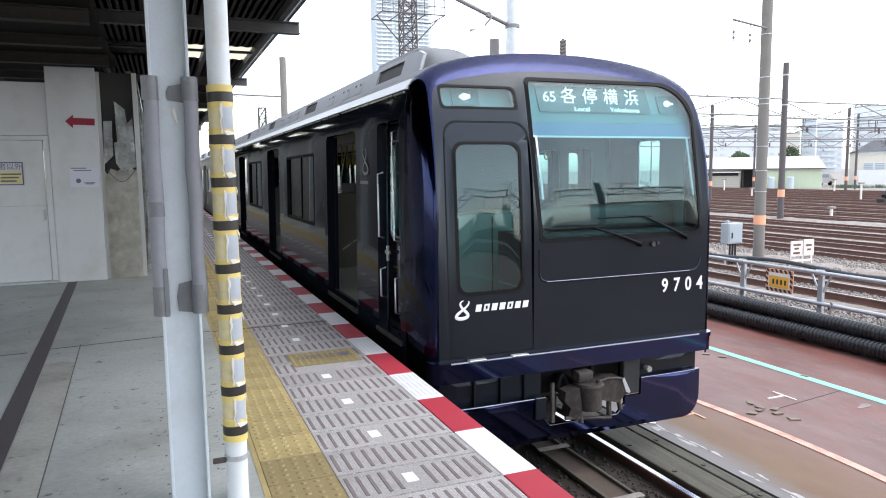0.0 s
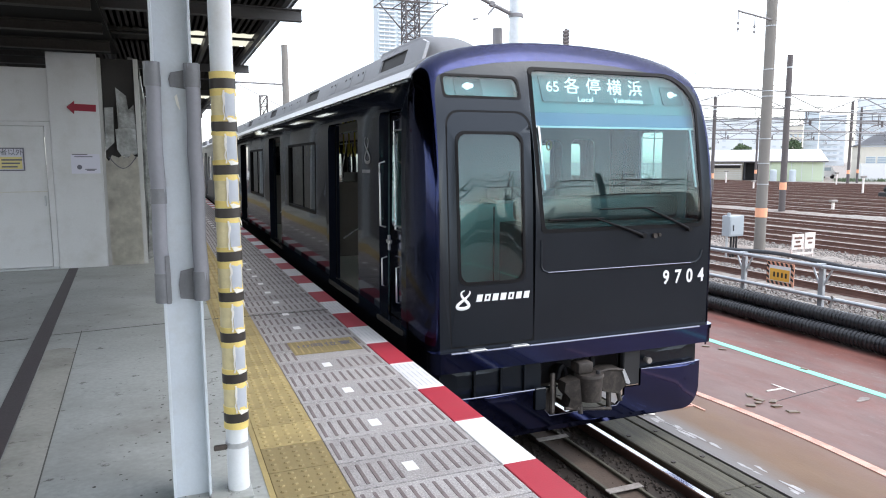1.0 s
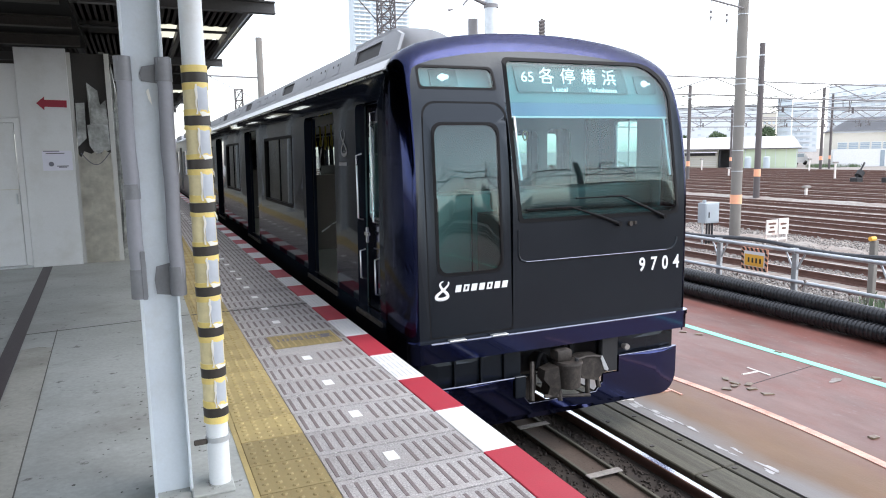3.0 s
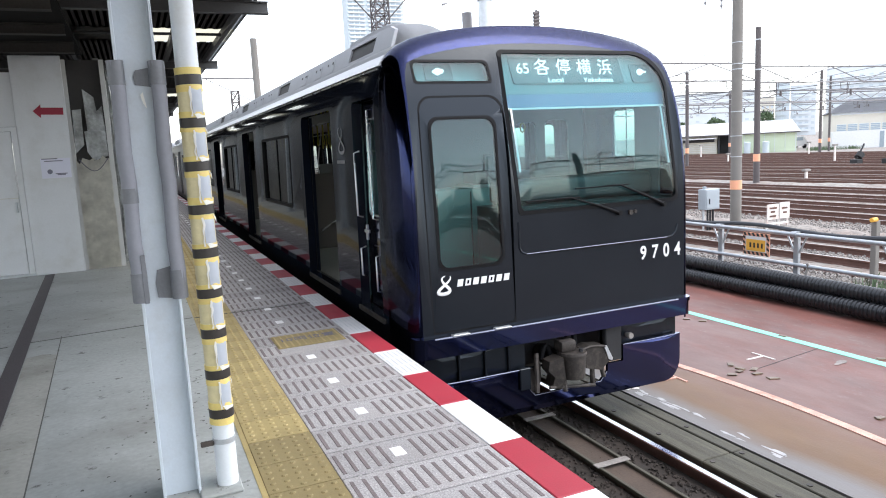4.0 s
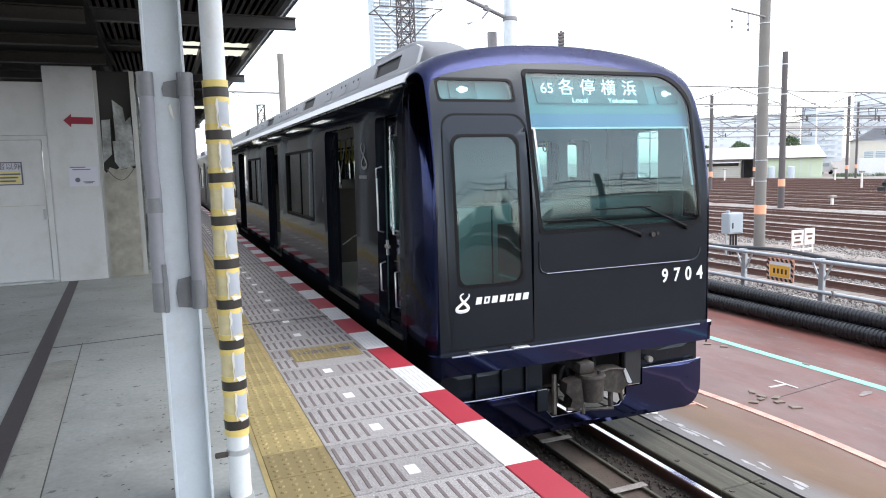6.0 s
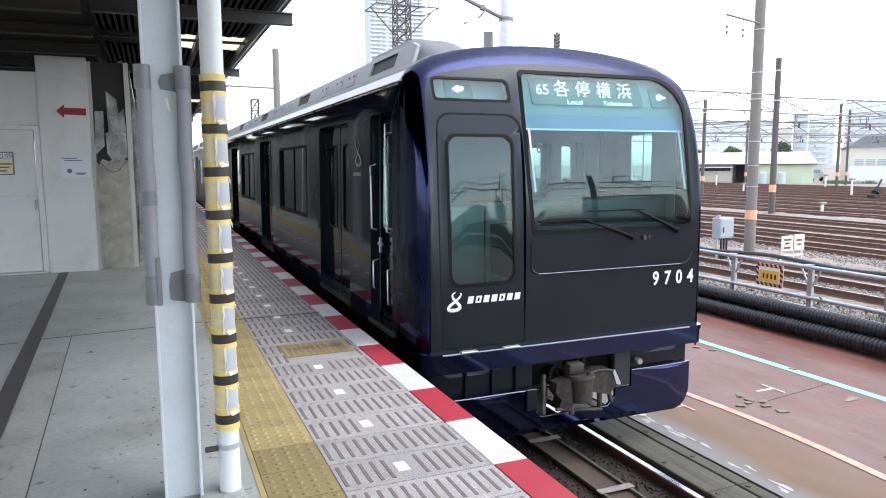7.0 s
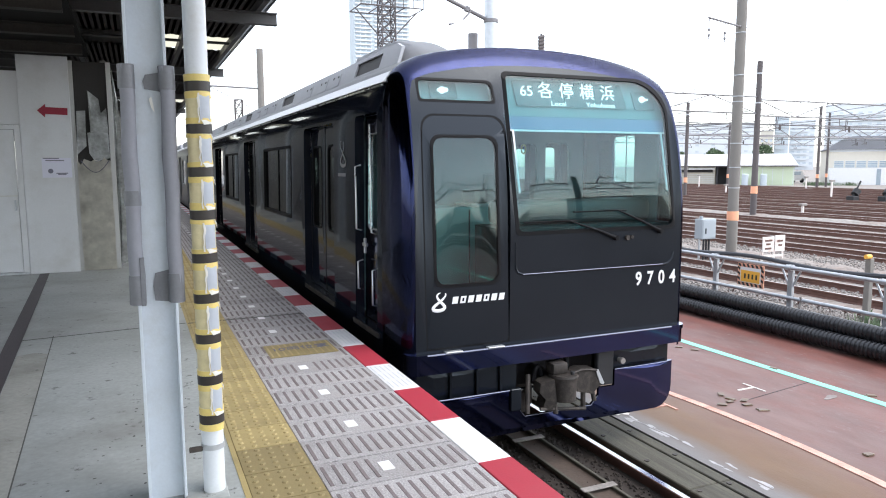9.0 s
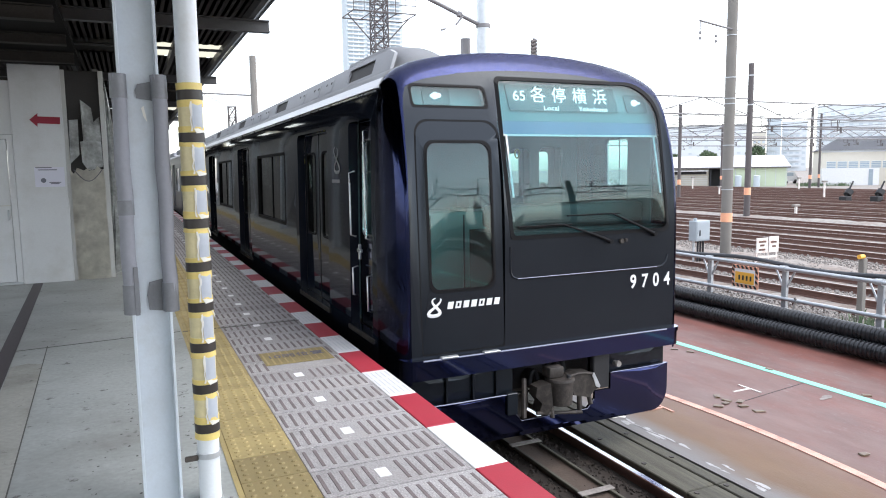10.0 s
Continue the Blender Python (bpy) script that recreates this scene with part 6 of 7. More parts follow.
for yb in (7.9, 21.7):
    part("bogie_frame", cube(TC - 1.05, TC + 1.05, yb - 1.5, yb + 1.5, -0.68, -0.45, 0.05), M["under"], car, smooth=0)
    for y in (yb - 1.05, yb + 1.05):
        part("axle", rod(bmesh.new(), (TC - 0.6, y, -0.71), (TC + 0.6, y, -0.71), 0.08, seg=12), M["iron"], car)
        for s in (-1, 1):
            part("wheel", rod(bmesh.new(), (TC + s * 0.51, y, -0.71), (TC + s * 0.64, y, -0.71), 0.43, seg=28), M["iron"], car, "worn steel wheel")
# faint emblem on the flank
bm = bmesh.new()
LOOP = [k * math.pi * 1.85 / 26 + 0.35 for k in range(27)]
tube(bm, [(0.196, 6.565 - 0.085 * math.sin(2 * a) * (1.1 if math.cos(a) < 0 else 0.8) + 0.03 * math.cos(a), 1.55 + 0.12 * math.cos(a)) for a in LOOP],
     [0.004 + 0.012 * math.sin(math.pi * k / 26) for k in range(27)], 8)
for v in bm.verts:
    v.co.x = TC - hb(v.co.z) - 0.006 + (v.co.x - 0.196) * 0.1
part("flank_emblem", bm, M["faint"], car, "faint grey emblem")
for k in range(6):
    y = 6.47 + k * 0.045
    part("name_bar", plate(rrect(y, y + 0.032, 1.33, 1.362, 0.006), [], lambda u, v: (TC - hb(v) - 0.006, u, v), lambda u, v: (TC - hb(v) + 0.002, u, v)), M["faint"], car, "faint grey bar of the operator's mark", smooth=0)

# the cars behind
def following(y0, y1, cx=TC, label="light grey following train car with dark windows"):
    t = thing("rail_car", (cx, y0, RAIL_Z), label=label, category="train", group="following cars")
    X = lambda s, d: (lambda u, v: (cx + s * (hb(v) - d), u, v))
    for s in (-1, 1):
        ds = [(y0 + 1.6 + 4.95 * k, y0 + 2.95 + 4.95 * k) for k in range(4)]
        wsn = [(y0 + 3.75 + 4.95 * k, y0 + 5.75 + 4.95 * k) for k in range(3)]
        hs = [rrect(a, b, 0.03, 1.865, 0) for a, b in ds] + [rrect(a, b, 0.76, 1.7, 0.05) for a, b in wsn]
        part("side_wall", plate(rrect(y0, y1, -0.11, 2.14, 0), hs, X(s, 0), X(s, 0.08)), M["car_grey"], t, smooth=0)
        for a, b in ds:
            part("door", plate(rrect(a, b, 0.03, 1.865, 0), [], X(s, 0.07), X(s, 0.1)), M["side"], t, "dark door", smooth=0)
        for a, b in wsn:
            part("window", plate(rrect(a, b, 0.76, 1.7, 0), [], X(s, 0.03), X(s, 0.05)), M["pane_far"], t, "dark window", smooth=0)
        part("band", plate(rrect(y0 + 0.1, y0 + 1.5, 0.95, 1.15, 0), [], X(s, -0.004), X(s, 0.01)), M["red_car"], t, "red band", smooth=0)
    bm = bmesh.new()
    for y in (y0, y1):
        for x, z in roofpts:
            bm.verts.new((cx + x, y, z))
    bm.verts.ensure_lookup_table()
    for i in range(n - 1):
        bm.faces.new((bm.verts[i], bm.verts[i + 1], bm.verts[n + i + 1], bm.verts[n + i]))
    bmesh.ops.solidify(bm, geom=bm.faces[:], thickness=0.03)
    part("roof", bm, M["gutter"], t, "pale roof", smooth=50)
    for a in (y0 + 2, y0 + 8, y0 + 14):
        part("cooling_unit", cube(cx - 1.0, cx + 1.0, a, a + 3.5, 2.36, 2.62, 0.05), M["roof"], t, smooth=0)
    for a in (y0, y1 - 0.04):
        part("end_wall", cube(cx - 1.42, cx + 1.42, a, a + 0.04, -0.1, 2.2), M["under"], t, smooth=0)
    part("underframe", cube(cx - 1.2, cx + 1.2, y0 + 0.5, y1 - 0.5, -0.9, -0.1), M["under"], t, smooth=0)
    for yb in (y0 + 3, y1 - 3):
        for s in (-1, 1):
            for y in (yb - 1.05, yb + 1.05):
                part("wheel", rod(bmesh.new(), (cx + s * 0.51, y, -0.71), (cx + s * 0.64, y, -0.71), 0.43, seg=20), M["iron"], t)


part("gangway", cube(TC - 0.6, TC + 0.6, 24.85, 25.5, 0, 2.0), M["rubber"], car, "black gangway bellows", smooth=0)
following(25.45, 44.9)
following(45.5, 65.0)

# ---------------------------------------------------------------- yard furniture
def pole(x, y, r0, r1, top, material, label, bands=(), name="catenary_pole"):
    t = thing(name, (x, y, YARD_Z), label=label, category="pole")
    part("shaft", rod(bmesh.new(), (x, y, YARD_Z), (x, y, top), r0, r1, seg=18), material, t)
    rz = lambda z: r0 + (r1 - r0) * (z - YARD_Z) / (top - YARD_Z)
    for z, h, m, lab in bands:
        part("band", rod(bmesh.new(), (x, y, z), (x, y, z + h), rz(z) + 0.012, seg=18), m, t, lab)
    return t


P1 = pole(14.57, 15.4, 0.158, 0.135, 11, M["pole"], "tall round concrete catenary pole with an orange band",
          [(-0.20, 0.27, M["orange"], "orange warning band")] + [(z, 0.022, M["galv"], "thin metal strap") for z in (0.75, 1.35, 2.05, 3.25, 3.4, 4.0, 5.2)])
bm = bmesh.new()
rod(bm, (12.9, 14.95, 5.42), (14.6, 15.35, 5.36), 0.03, seg=8)
part("bracket_arm", bm, M["steel"], P1, "thin horizontal bracket arm")
for x, y in ((12.92, 14.95), (13.7, 15.15)):
    bm = rod(bmesh.new(), (x, y, 5.40), (x, y, 4.85), 0.012, seg=6)
    for z in (5.1, 4.95):
        rod(bm, (x, y, z - 0.03), (x, y, z + 0.03), 0.035, seg=8)
    part("insulator", bm, M["steel"], P1, "hanging insulator")
pole(28.2, 27.0, 0.165, 0.14, 6.75, M["steel_brown"], "slim brown-grey catenary pole with an orange band",
     [(-0.06, 0.38, M["orange"], "orange warning band"), (4.6, 0.06, M["galv"], "metal strap"), (6.1, 0.06, M["galv"], "metal strap")])
for x, y, h, r in ((43.7, 48.7, 6.98, 0.15), (64.6, 64.0, 6.6, 0.13), (70.9, 56.7, 8.05, 0.16), (76.7, 60.0, 7.75, 0.13)):
    pole(x, y, r, r, h, M["steel_brown"], "slim dark yard pole", [(-0.1, 0.45, M["orange"], "orange warning band"), (h - 1.1, 0.08, M["galv"], "metal strap")])

# overhead gantries across the yard: a lattice of two chords and diagonals
def gantry(x0, x1, y, z, h, label, slant=0.0, r=0.055, bay=1.6):
    t = thing("overhead_gantry", (x0, y, z), label=label, category="gantry", group="overhead gantries")
    Y = lambda x: y + slant * (x - x0)
    for zz in (z, z + h):
        part("chord", rod(bmesh.new(), (x0, Y(x0), zz), (x1, Y(x1), zz), r, seg=6), M["steel"], t)
    k, n = 0, int((x1 - x0) / bay)
    for k in range(n):
        xa, xb = x0 + (x1 - x0) * k / n, x0 + (x1 - x0) * (k + 1) / n
        za, zb2 = (z, z + h) if k % 2 else (z + h, z)
        part("diagonal", rod(bmesh.new(), (xa, Y(xa), za), (xb, Y(xb), zb2), r * 0.65, seg=5), M["steel"], t)
    for k in range(0, n, 2):
        xa = x0 + (x1 - x0) * (k + 0.5) / n
        bm = bmesh.new()
        rod(bm, (xa, Y(xa), z), (xa, Y(xa), z - 0.7), 0.025, seg=5)
        rod(bm, (xa - 0.5, Y(xa), z - 0.7), (xa + 0.35, Y(xa), z - 0.55), 0.03, seg=5)
        rod(bm, (xa + 0.3, Y(xa), z - 0.72), (xa + 0.3, Y(xa), z - 0.4), 0.06, seg=6)
        tube(bm, [(xa - 0.55, Y(xa), z), (xa - 0.5, Y(xa), z - 0.38), (xa + 0.1, Y(xa), z - 0.38), (xa + 0.15, Y(xa), z)], 0.02, 5)
        part("hanger", bm, M["steel_brown"], t, "hanger with insulators")


gantry(12.0, 28.2, 27.0, 4.08, 0.85, "grey lattice gantry carrying overhead wires", 0.0, 0.042, 3.0)
gantry(28.2, 66, 27.0, 3.97, 0.83, "grey lattice gantry carrying overhead wires", 0.0, 0.042, 2.6)
gantry(43.7, 96, 48.7, 4.10, 1.12, "grey lattice gantry carrying overhead wires", 0.0, 0.06, 2.6)
gantry(70.9, 130, 56.7, 4.55, 1.1, "grey lattice gantry carrying overhead wires", 0.0, 0.06, 3.0)
gantry(64.6, 150, 90.0, 5.0, 1.6, "grey lattice gantry carrying overhead wires", 0.0, 0.09, 4.0)
gantry(4.5, 46, -24.0, 5.0, 1.1, "grey lattice gantry carrying overhead wires", 0.0, 0.11)
for x in np.arange(9.0, 45.0, 5.2):
    t = thing("insulator_frame", (x, -24, 6.1), label="dark steel frame with insulators standing on the gantry", category="frame", group="frames on the gantry")
    part("frame", tube(bmesh.new(), [(x - 1.1, -24, 6.1), (x - 0.8, -24, 7.2), (x + 0.8, -24, 7.2), (x + 1.1, -24, 6.1)], 0.07, 6), M["steel_brown"], t)
    part("crossbar", rod(bmesh.new(), (x - 1.3, -24, 7.2), (x + 1.3, -24, 7.2), 0.06, seg=6), M["steel_brown"], t)
    for d in (-0.6, 0.0, 0.6):
        part("insulator", rod(bmesh.new(), (x + d, -24, 7.2), (x + d, -24, 7.6), 0.10, 0.06, seg=8), M["steel_brown"], t)
for x in (4.6, 22.0, 45.8):
    pole(x, -24.0, 0.2, 0.18, 7.5, M["steel_brown"], "brown steel gantry pole behind the platform end")
# wires along and across the yard
wires = thing("overhead_wires", (30, 40, 5), label="thin dark overhead wires above the yard", category="wires")
for x, z in ((12.9, 4.85), (17.6, 4.3), (20.2, 4.35), (23.2, 4.4), (26.4, 4.3), (30.8, 4.5), (34.2, 4.5), (37.8, 4.4), (41.5, 4.4), (45.5, 4.5), (49.5, 4.4)):
    part("contact_wire", rod(bmesh.new(), (x, 28, z), (x, 140, z), 0.016, seg=5), M["wire"], wires)
    part("messenger_wire", tube(bmesh.new(), [(x, y, z + 0.45 + 0.9 * abs(((y - 28) % 40) / 20 - 1) ** 2) for y in range(28, 140, 4)], 0.016, 5), M["wire"], wires)
for z, y in ((5.2, 50), (4.2, 57), (6.1, 68)):
    part("cross_wire", rod(bmesh.new(), (24, y, z), (100, y - 8, z - 0.2), 0.03, seg=5), M["wire"], wires)
part("feeder_wire", rod(bmesh.new(), (14.6, 15.4, 5.32), (26, 10.0, 8.6), 0.008, seg=5), M["wire"], wires)

# relay cabinet on its stand
cab = thing("relay_cabinet", (13.33, 15.2, YARD_Z), label="grey trackside relay cabinet on thin legs", category="cabinet")
part("body", cube(13.06, 13.59, 15.05, 15.35, -0.68, -0.10, 0.015), M["box"], cab, smooth=0)
part("door", cube(13.09, 13.56, 15.035, 15.05, -0.64, -0.14, 0.005), M["box"], cab, smooth=0)
part("latch", cube(13.17, 13.20, 15.015, 15.035, -0.52, -0.36, 0.003), M["under"], cab, smooth=0)
part("cap", rod(bmesh.new(), (13.16, 15.2, -0.10), (13.16, 15.2, -0.02), 0.05, seg=10), M["box"], cab)
for x in (13.12, 13.28, 13.38, 13.48):
    part("leg", rod(bmesh.new(), (x, 15.2, YARD_Z), (x, 15.2, -0.68), 0.03, seg=8), M["under"] if x > 13.2 else M["galv"], cab)
# white stand with two picture boards
st = thing("sign_stand", (14.4, 13.77, YARD_Z), label="white two-panel notice stand with rust stains", category="sign")
part("board", cube(13.98, 14.41, 13.74, 13.77, -0.95, -0.53, 0.005), M["sign_white"], st, smooth=0)
part("board", cube(14.43, 14.80, 13.72, 13.75, -0.94, -0.50, 0.005), M["sign_white"], st, smooth=0)
for x0, z0, w in ((14.06, -0.66, 0.26), (14.10, -0.76, 0.16), (14.06, -0.88, 0.24), (14.5, -0.68, 0.2), (14.54, -0.80, 0.14)):
    part("writing_bar", cube(x0, x0 + w, 13.71 if x0 > 14.4 else 13.73, 13.74, z0, z0 + 0.05), M["rust"], st, smooth=0)
for x in (14.0, 14.45, 14.78):
    part("leg", cube(x - 0.02, x + 0.02, 13.76, 13.80, YARD_Z, -0.9), M["sign_white"], st, smooth=0)
part("rail", cube(14.0, 14.78, 13.75, 13.79, -1.09, -1.04), M["sign_white"], st, smooth=0)
for x, y, h in ((32.4, 27.4, 0.45), (50.4, 39.3, 1.35), (67.0, 55.0, 1.3), (52.0, 52.0, 0.7), (62.0, 66.0, 1.4)):
    t = thing("yard_marker", (x, y, YARD_Z), label="small pale trackside marker post", category="marker", group="yard markers")
    part("post", cube(x - 0.06, x + 0.06, y - 0.06, y + 0.06, YARD_Z, YARD_Z + h, 0.01), M["sign_white"], t, smooth=0)
    part("head", cube(x - 0.24, x + 0.24, y - 0.12, y + 0.12, YARD_Z + h, YARD_Z + h + 0.14, 0.03), M["stone"], t, smooth=0)
for x, y in ((47.3, 35.2), (48.8, 33.8)):
    t = thing("point_lever", (x, y, YARD_Z), label="dark trackside point lever with weight", category="lever", group="point levers")
    part("base", cube(x - 0.35, x + 0.35, y - 0.3, y + 0.3, YARD_Z, YARD_Z + 0.4, 0.05), M["under"], t, smooth=0)
    part("weight", rod(bmesh.new(), (x + 0.2, y, YARD_Z + 0.5), (x + 0.5, y, YARD_Z + 0.8), 0.28, seg=12), M["under"], t)
    part("handle", rod(bmesh.new(), (x, y, YARD_Z + 0.3), (x + 0.8, y, YARD_Z + 1.5), 0.06, seg=8), M["under"], t)
t = thing("crossing_post", (9.6, 7.7, YARD_Z), label="grey concrete marker post with a yellow lamp cap", category="marker")
part("post", cube(9.56, 9.66, 7.65, 7.75, YARD_Z, -0.14, 0.01), M["pole"], t, smooth=0)
part("cap", rod(bmesh.new(), (9.50, 7.70, -0.11), (9.62, 7.70, -0.11), 0.038, seg=12), M["sign_orange"], t)
# low weeds
def weeds(x, y, n, h, w):
    bm = bmesh.new()
    for _ in range(n):
        a, r = rnd.uniform(0, 6.28), rnd.uniform(0, w)
        px, py, hh = x + r * math.cos(a), y + r * math.sin(a), h * rnd.uniform(0.4, 1)
        q, d = Vector((px, py, YARD_Z)), Vector((rnd.uniform(-1, 1), rnd.uniform(-1, 1), 0)) * 0.4 * hh
        s = Vector((-math.sin(a), math.cos(a), 0)) * 0.04 * max(h, 0.4)
        f = [bm.verts.new(p) for p in (q - s, q + s, q + d * 0.6 + Vector((0, 0, hh * 0.7)) + s, q + d + Vector((0, 0, hh)))]
        bm.faces.new(f)
    part("weeds", bm, M["leaf"], label="tufts of green weeds growing in the ballast", kind="stuff", smooth=0)


weeds(8.5, 6.9, 120, 0.5, 0.35)
for x, y in ((80.5, 64.5), (82.5, 64.0), (84.5, 62.5), (83.0, 66.5)):
    weeds(x, y, 220, 0.55, 1.6)

# ---------------------------------------------------------------- poles and masts behind the train
t = pole(6.29, 15.1, 0.155, 0.15, 8.5, M["galv"], "grey tubular catenary mast with a cantilever arm")
part("cantilever", rod(bmesh.new(), (6.2, 15.1, 4.86), (3.2, 14.9, 5.9), 0.045, seg=10), M["steel"], t, "slanting cantilever tube")
part("clamp", rod(bmesh.new(), (6.29, 15.1, 4.80), (6.29, 15.1, 4.88), 0.175, seg=16), M["steel"], t)
part("insulator", rod(bmesh.new(), (5.52, 15.0, 4.80), (5.72, 15.0, 5.02), 0.022, seg=8), M["steel"], t)
part("clip", rod(bmesh.new(), (5.15, 15.0, 4.66), (5.28, 15.0, 4.70), 0.03, 0.01, seg=8), M["steel"], t)
part("clip", rod(bmesh.new(), (5.62, 15.05, 5.0), (5.66, 15.05, 5.10), 0.06, seg=10), M["steel"], t)
pole(6.06, 15.6, 0.12, 0.12, 4.62, M["steel"], "short capped grey pipe mast", name="pipe_mast")
t = thing("signal_mast", (35.4, 60, YARD_Z), label="slim dark mast with stacked insulators", category="mast")
part("shaft", rod(bmesh.new(), (35.4, 60, YARD_Z), (35.4, 60, 14.2), 0.12, seg=8), M["steel_brown"], t)
for k in range(6):
    part("insulator", rod(bmesh.new(), (35.1, 60, 12.2 + k * 0.33), (35.7, 60, 12.35 + k * 0.33), 0.16, seg=8), M["steel_brown"], t)
t = pole(3.85, 33, 0.17, 0.15, 6.75, M["pole"], "concrete catenary pole with a cantilever arm")
part("cantilever", rod(bmesh.new(), (1.5, 33, 5.02), (3.85, 33, 4.98), 0.04, seg=8), M["steel"], t)
part("stay", rod(bmesh.new(), (1.6, 33, 5.0), (3.7, 33, 3.95), 0.02, seg=6), M["steel"], t)
part("stay", rod(bmesh.new(), (1.45, 33, 5.0), (0.6, 33, 5.25), 0.015, seg=6), M["steel"], t)


def lattice(x, y, w0, w1, z0, z1, n, label, plats=(), r=0.05):
    t = thing("lattice_mast", (x, y, z0), label=label, category="mast", group="lattice masts")
    at = lambda k, sx, sy: (x + sx * (w0 + (w1 - w0) * k / n) / 2, y + sy * (w0 + (w1 - w0) * k / n) / 2, z0 + (z1 - z0) * k / n)
    cs = ((-1, -1), (1, -1), (1, 1), (-1, 1))
    for c in cs:
        part("leg", rod(bmesh.new(), at(0, *c), at(n, *c), r * 1.4, seg=6), M["steel_brown"], t)
    bm = bmesh.new()
    for k in range(n):
        for i in range(4):
            a, b = cs[i], cs[(i + 1) % 4]
            rod(bm, at(k, *a), at(k + 1, *b), r, seg=4)
            rod(bm, at(k, *b), at(k + 1, *a), r, seg=4)
            rod(bm, at(k + 1, *a), at(k + 1, *b), r, seg=4)
    part("bracing", bm, M["steel_brown"], t, kind="stuff")
    for z, w in plats:
        yn, yf = y - w * 0.6, y + w * 0.6
        bars = [((x - w, q, z), (x + w, q, z), 0.06) for q in (yn, yf)]
        bars += [((x + s * w, yn, z), (x + s * w, yf, z), 0.05) for s in (-1, -0.4, 0.4, 1)]
        bars += [((x + s * w, yn, z), (x + s * w, yn, z + 1.3), 0.035) for s in np.linspace(-1, 1, 7)]
        bars += [((x - w, yn, z + h), (x + w, yn, z + h), 0.04) for h in (0.7, 1.3)]
        bars += [((x + s * w, y, z), (x + s * w * 0.25, y, z - 2.2), 0.06) for s in (-1, 1)]
        for p, q, rr in bars:
            part("gallery_bar", rod(bmesh.new(), p, q, rr, seg=5), M["steel_brown"], t)


lattice(19.45, 60, 1.45, 1.1, YARD_Z, 24, 26, "dark steel lattice mast with railed galleries", ((15.1, 2.85), (19.2, 2.85)), 0.045)
lattice(6.77, 62, 0.6, 0.6, YARD_Z, 7.1, 9, "slim steel lattice post beside the line", (), 0.03)

# ---------------------------------------------------------------- buildings
def windows(t, x0, x1, y, z0, floors, fh, cols, ww, wh, mw, mf):
    for k in range(floors):
        for c in range(cols):
            cx = x0 + (x1 - x0) * (c + 0.5) / cols
            z = z0 + k * fh
            w = part("window", cube(cx - ww / 2, cx + ww / 2, y - 0.05, y, z, z + wh), mf, t, smooth=0)
            part("pane", cube(cx - ww / 2 + 0.1, cx + ww / 2 - 0.1, y - 0.09, y - 0.05, z + 0.1, z + wh - 0.1), mw, w, smooth=0)


TURN = -47.8


def block(x, y, w, d, z1, wall, label, floors=0, cols=0, fh=3.0, z0=1.0, ww=1.6, wh=1.5, balcony=False, turn=TURN):
    """A far building whose front, w wide, begins at (x, y) and faces the yard."""
    t = thing("building", label=label, category="building", group="far buildings")
    part("wall", cube(0, w, 0, d, YARD_Z, z1), wall, t, smooth=0)
    part("roof", cube(-0.2, w + 0.2, -0.2, d + 0.2, z1, z1 + 0.5), M["ware_roof"] if not balcony else wall, t, smooth=0)
    windows(t, 0, w, 0, z0, floors, fh, cols, ww, wh, M["pane_haze"], M["facade"])
    if balcony:
        for k in range(floors):
            part("balcony", cube(0.5, w * 0.72, -1.2, 0, z0 - 0.6 + k * fh, z0 + 0.45 + k * fh), wall, t, smooth=0)
    t.matrix_world = pose(x, y, 0, 0, 0, turn)
    return t


# long shed along the yard: its front faces the camera's side, built from its near corner backwards
sh = thing("shed", label="long low shed with bleached roof and pale green siding", category="shed")
part("wall", cube(-6.8, 0, 0, 6, YARD_Z, 1.25), M["green_wall"], sh, "pale green siding", smooth=0)
part("wall", cube(-20, -9.9, 0.6, 6, YARD_Z, 1.25), M["facade_warm"], sh, smooth=0)
# Recessed bay: its shade is put into the wall colour.
part("back_wall", cube(-9.9, -6.8, 3.0, 6, YARD_Z, 1.25), M["dark_far"], sh, smooth=0)
for x in np.arange(-6.4, -0.1, 1.25):
    part("batten", cube(x, x + 0.06, -0.05, 0, YARD_Z, 1.25), M["facade"], sh, smooth=0)
for z in np.arange(-1.0, 0.25, 0.26):
    part("slat", cube(-19, -10.0, 0.5, 0.6, z, z + 0.15), M["ware_wall"], sh, smooth=0)
# Dark board painted as the shaded gap under the awning.
part("opening", cube(-19, -10.2, 0.54, 0.6, 0.42, 0.85), M["dark_far"], sh, smooth=0)
part("awning", cube(-20, -9.9, -1.0, 0.6, 0.85, 0.98), M["white_roof"], sh, smooth=0)
for x in (-9.6, -8.3, -7.1):
    part("post", cube(x - 0.08, x + 0.08, 0.1, 0.26, YARD_Z, 1.25), M["dark_far"], sh, smooth=0)
bm = plate([(-20.5, -0.5), (0.4, -0.5), (-0.3, 6.6), (-20.5, 6.6)], [], lambda u, v: (u, v, 1.42 + 0.225 * (v + 0.5)), lambda u, v: (u, v, 1.30 + 0.225 * (v + 0.5)))
part("roof", bm, M["white_roof"], sh, "bleached sheet roof", smooth=0)
part("fascia", cube(-20.5, 0.4, -0.6, -0.5, 1.22, 1.36), M["steel_brown"], sh, smooth=0)
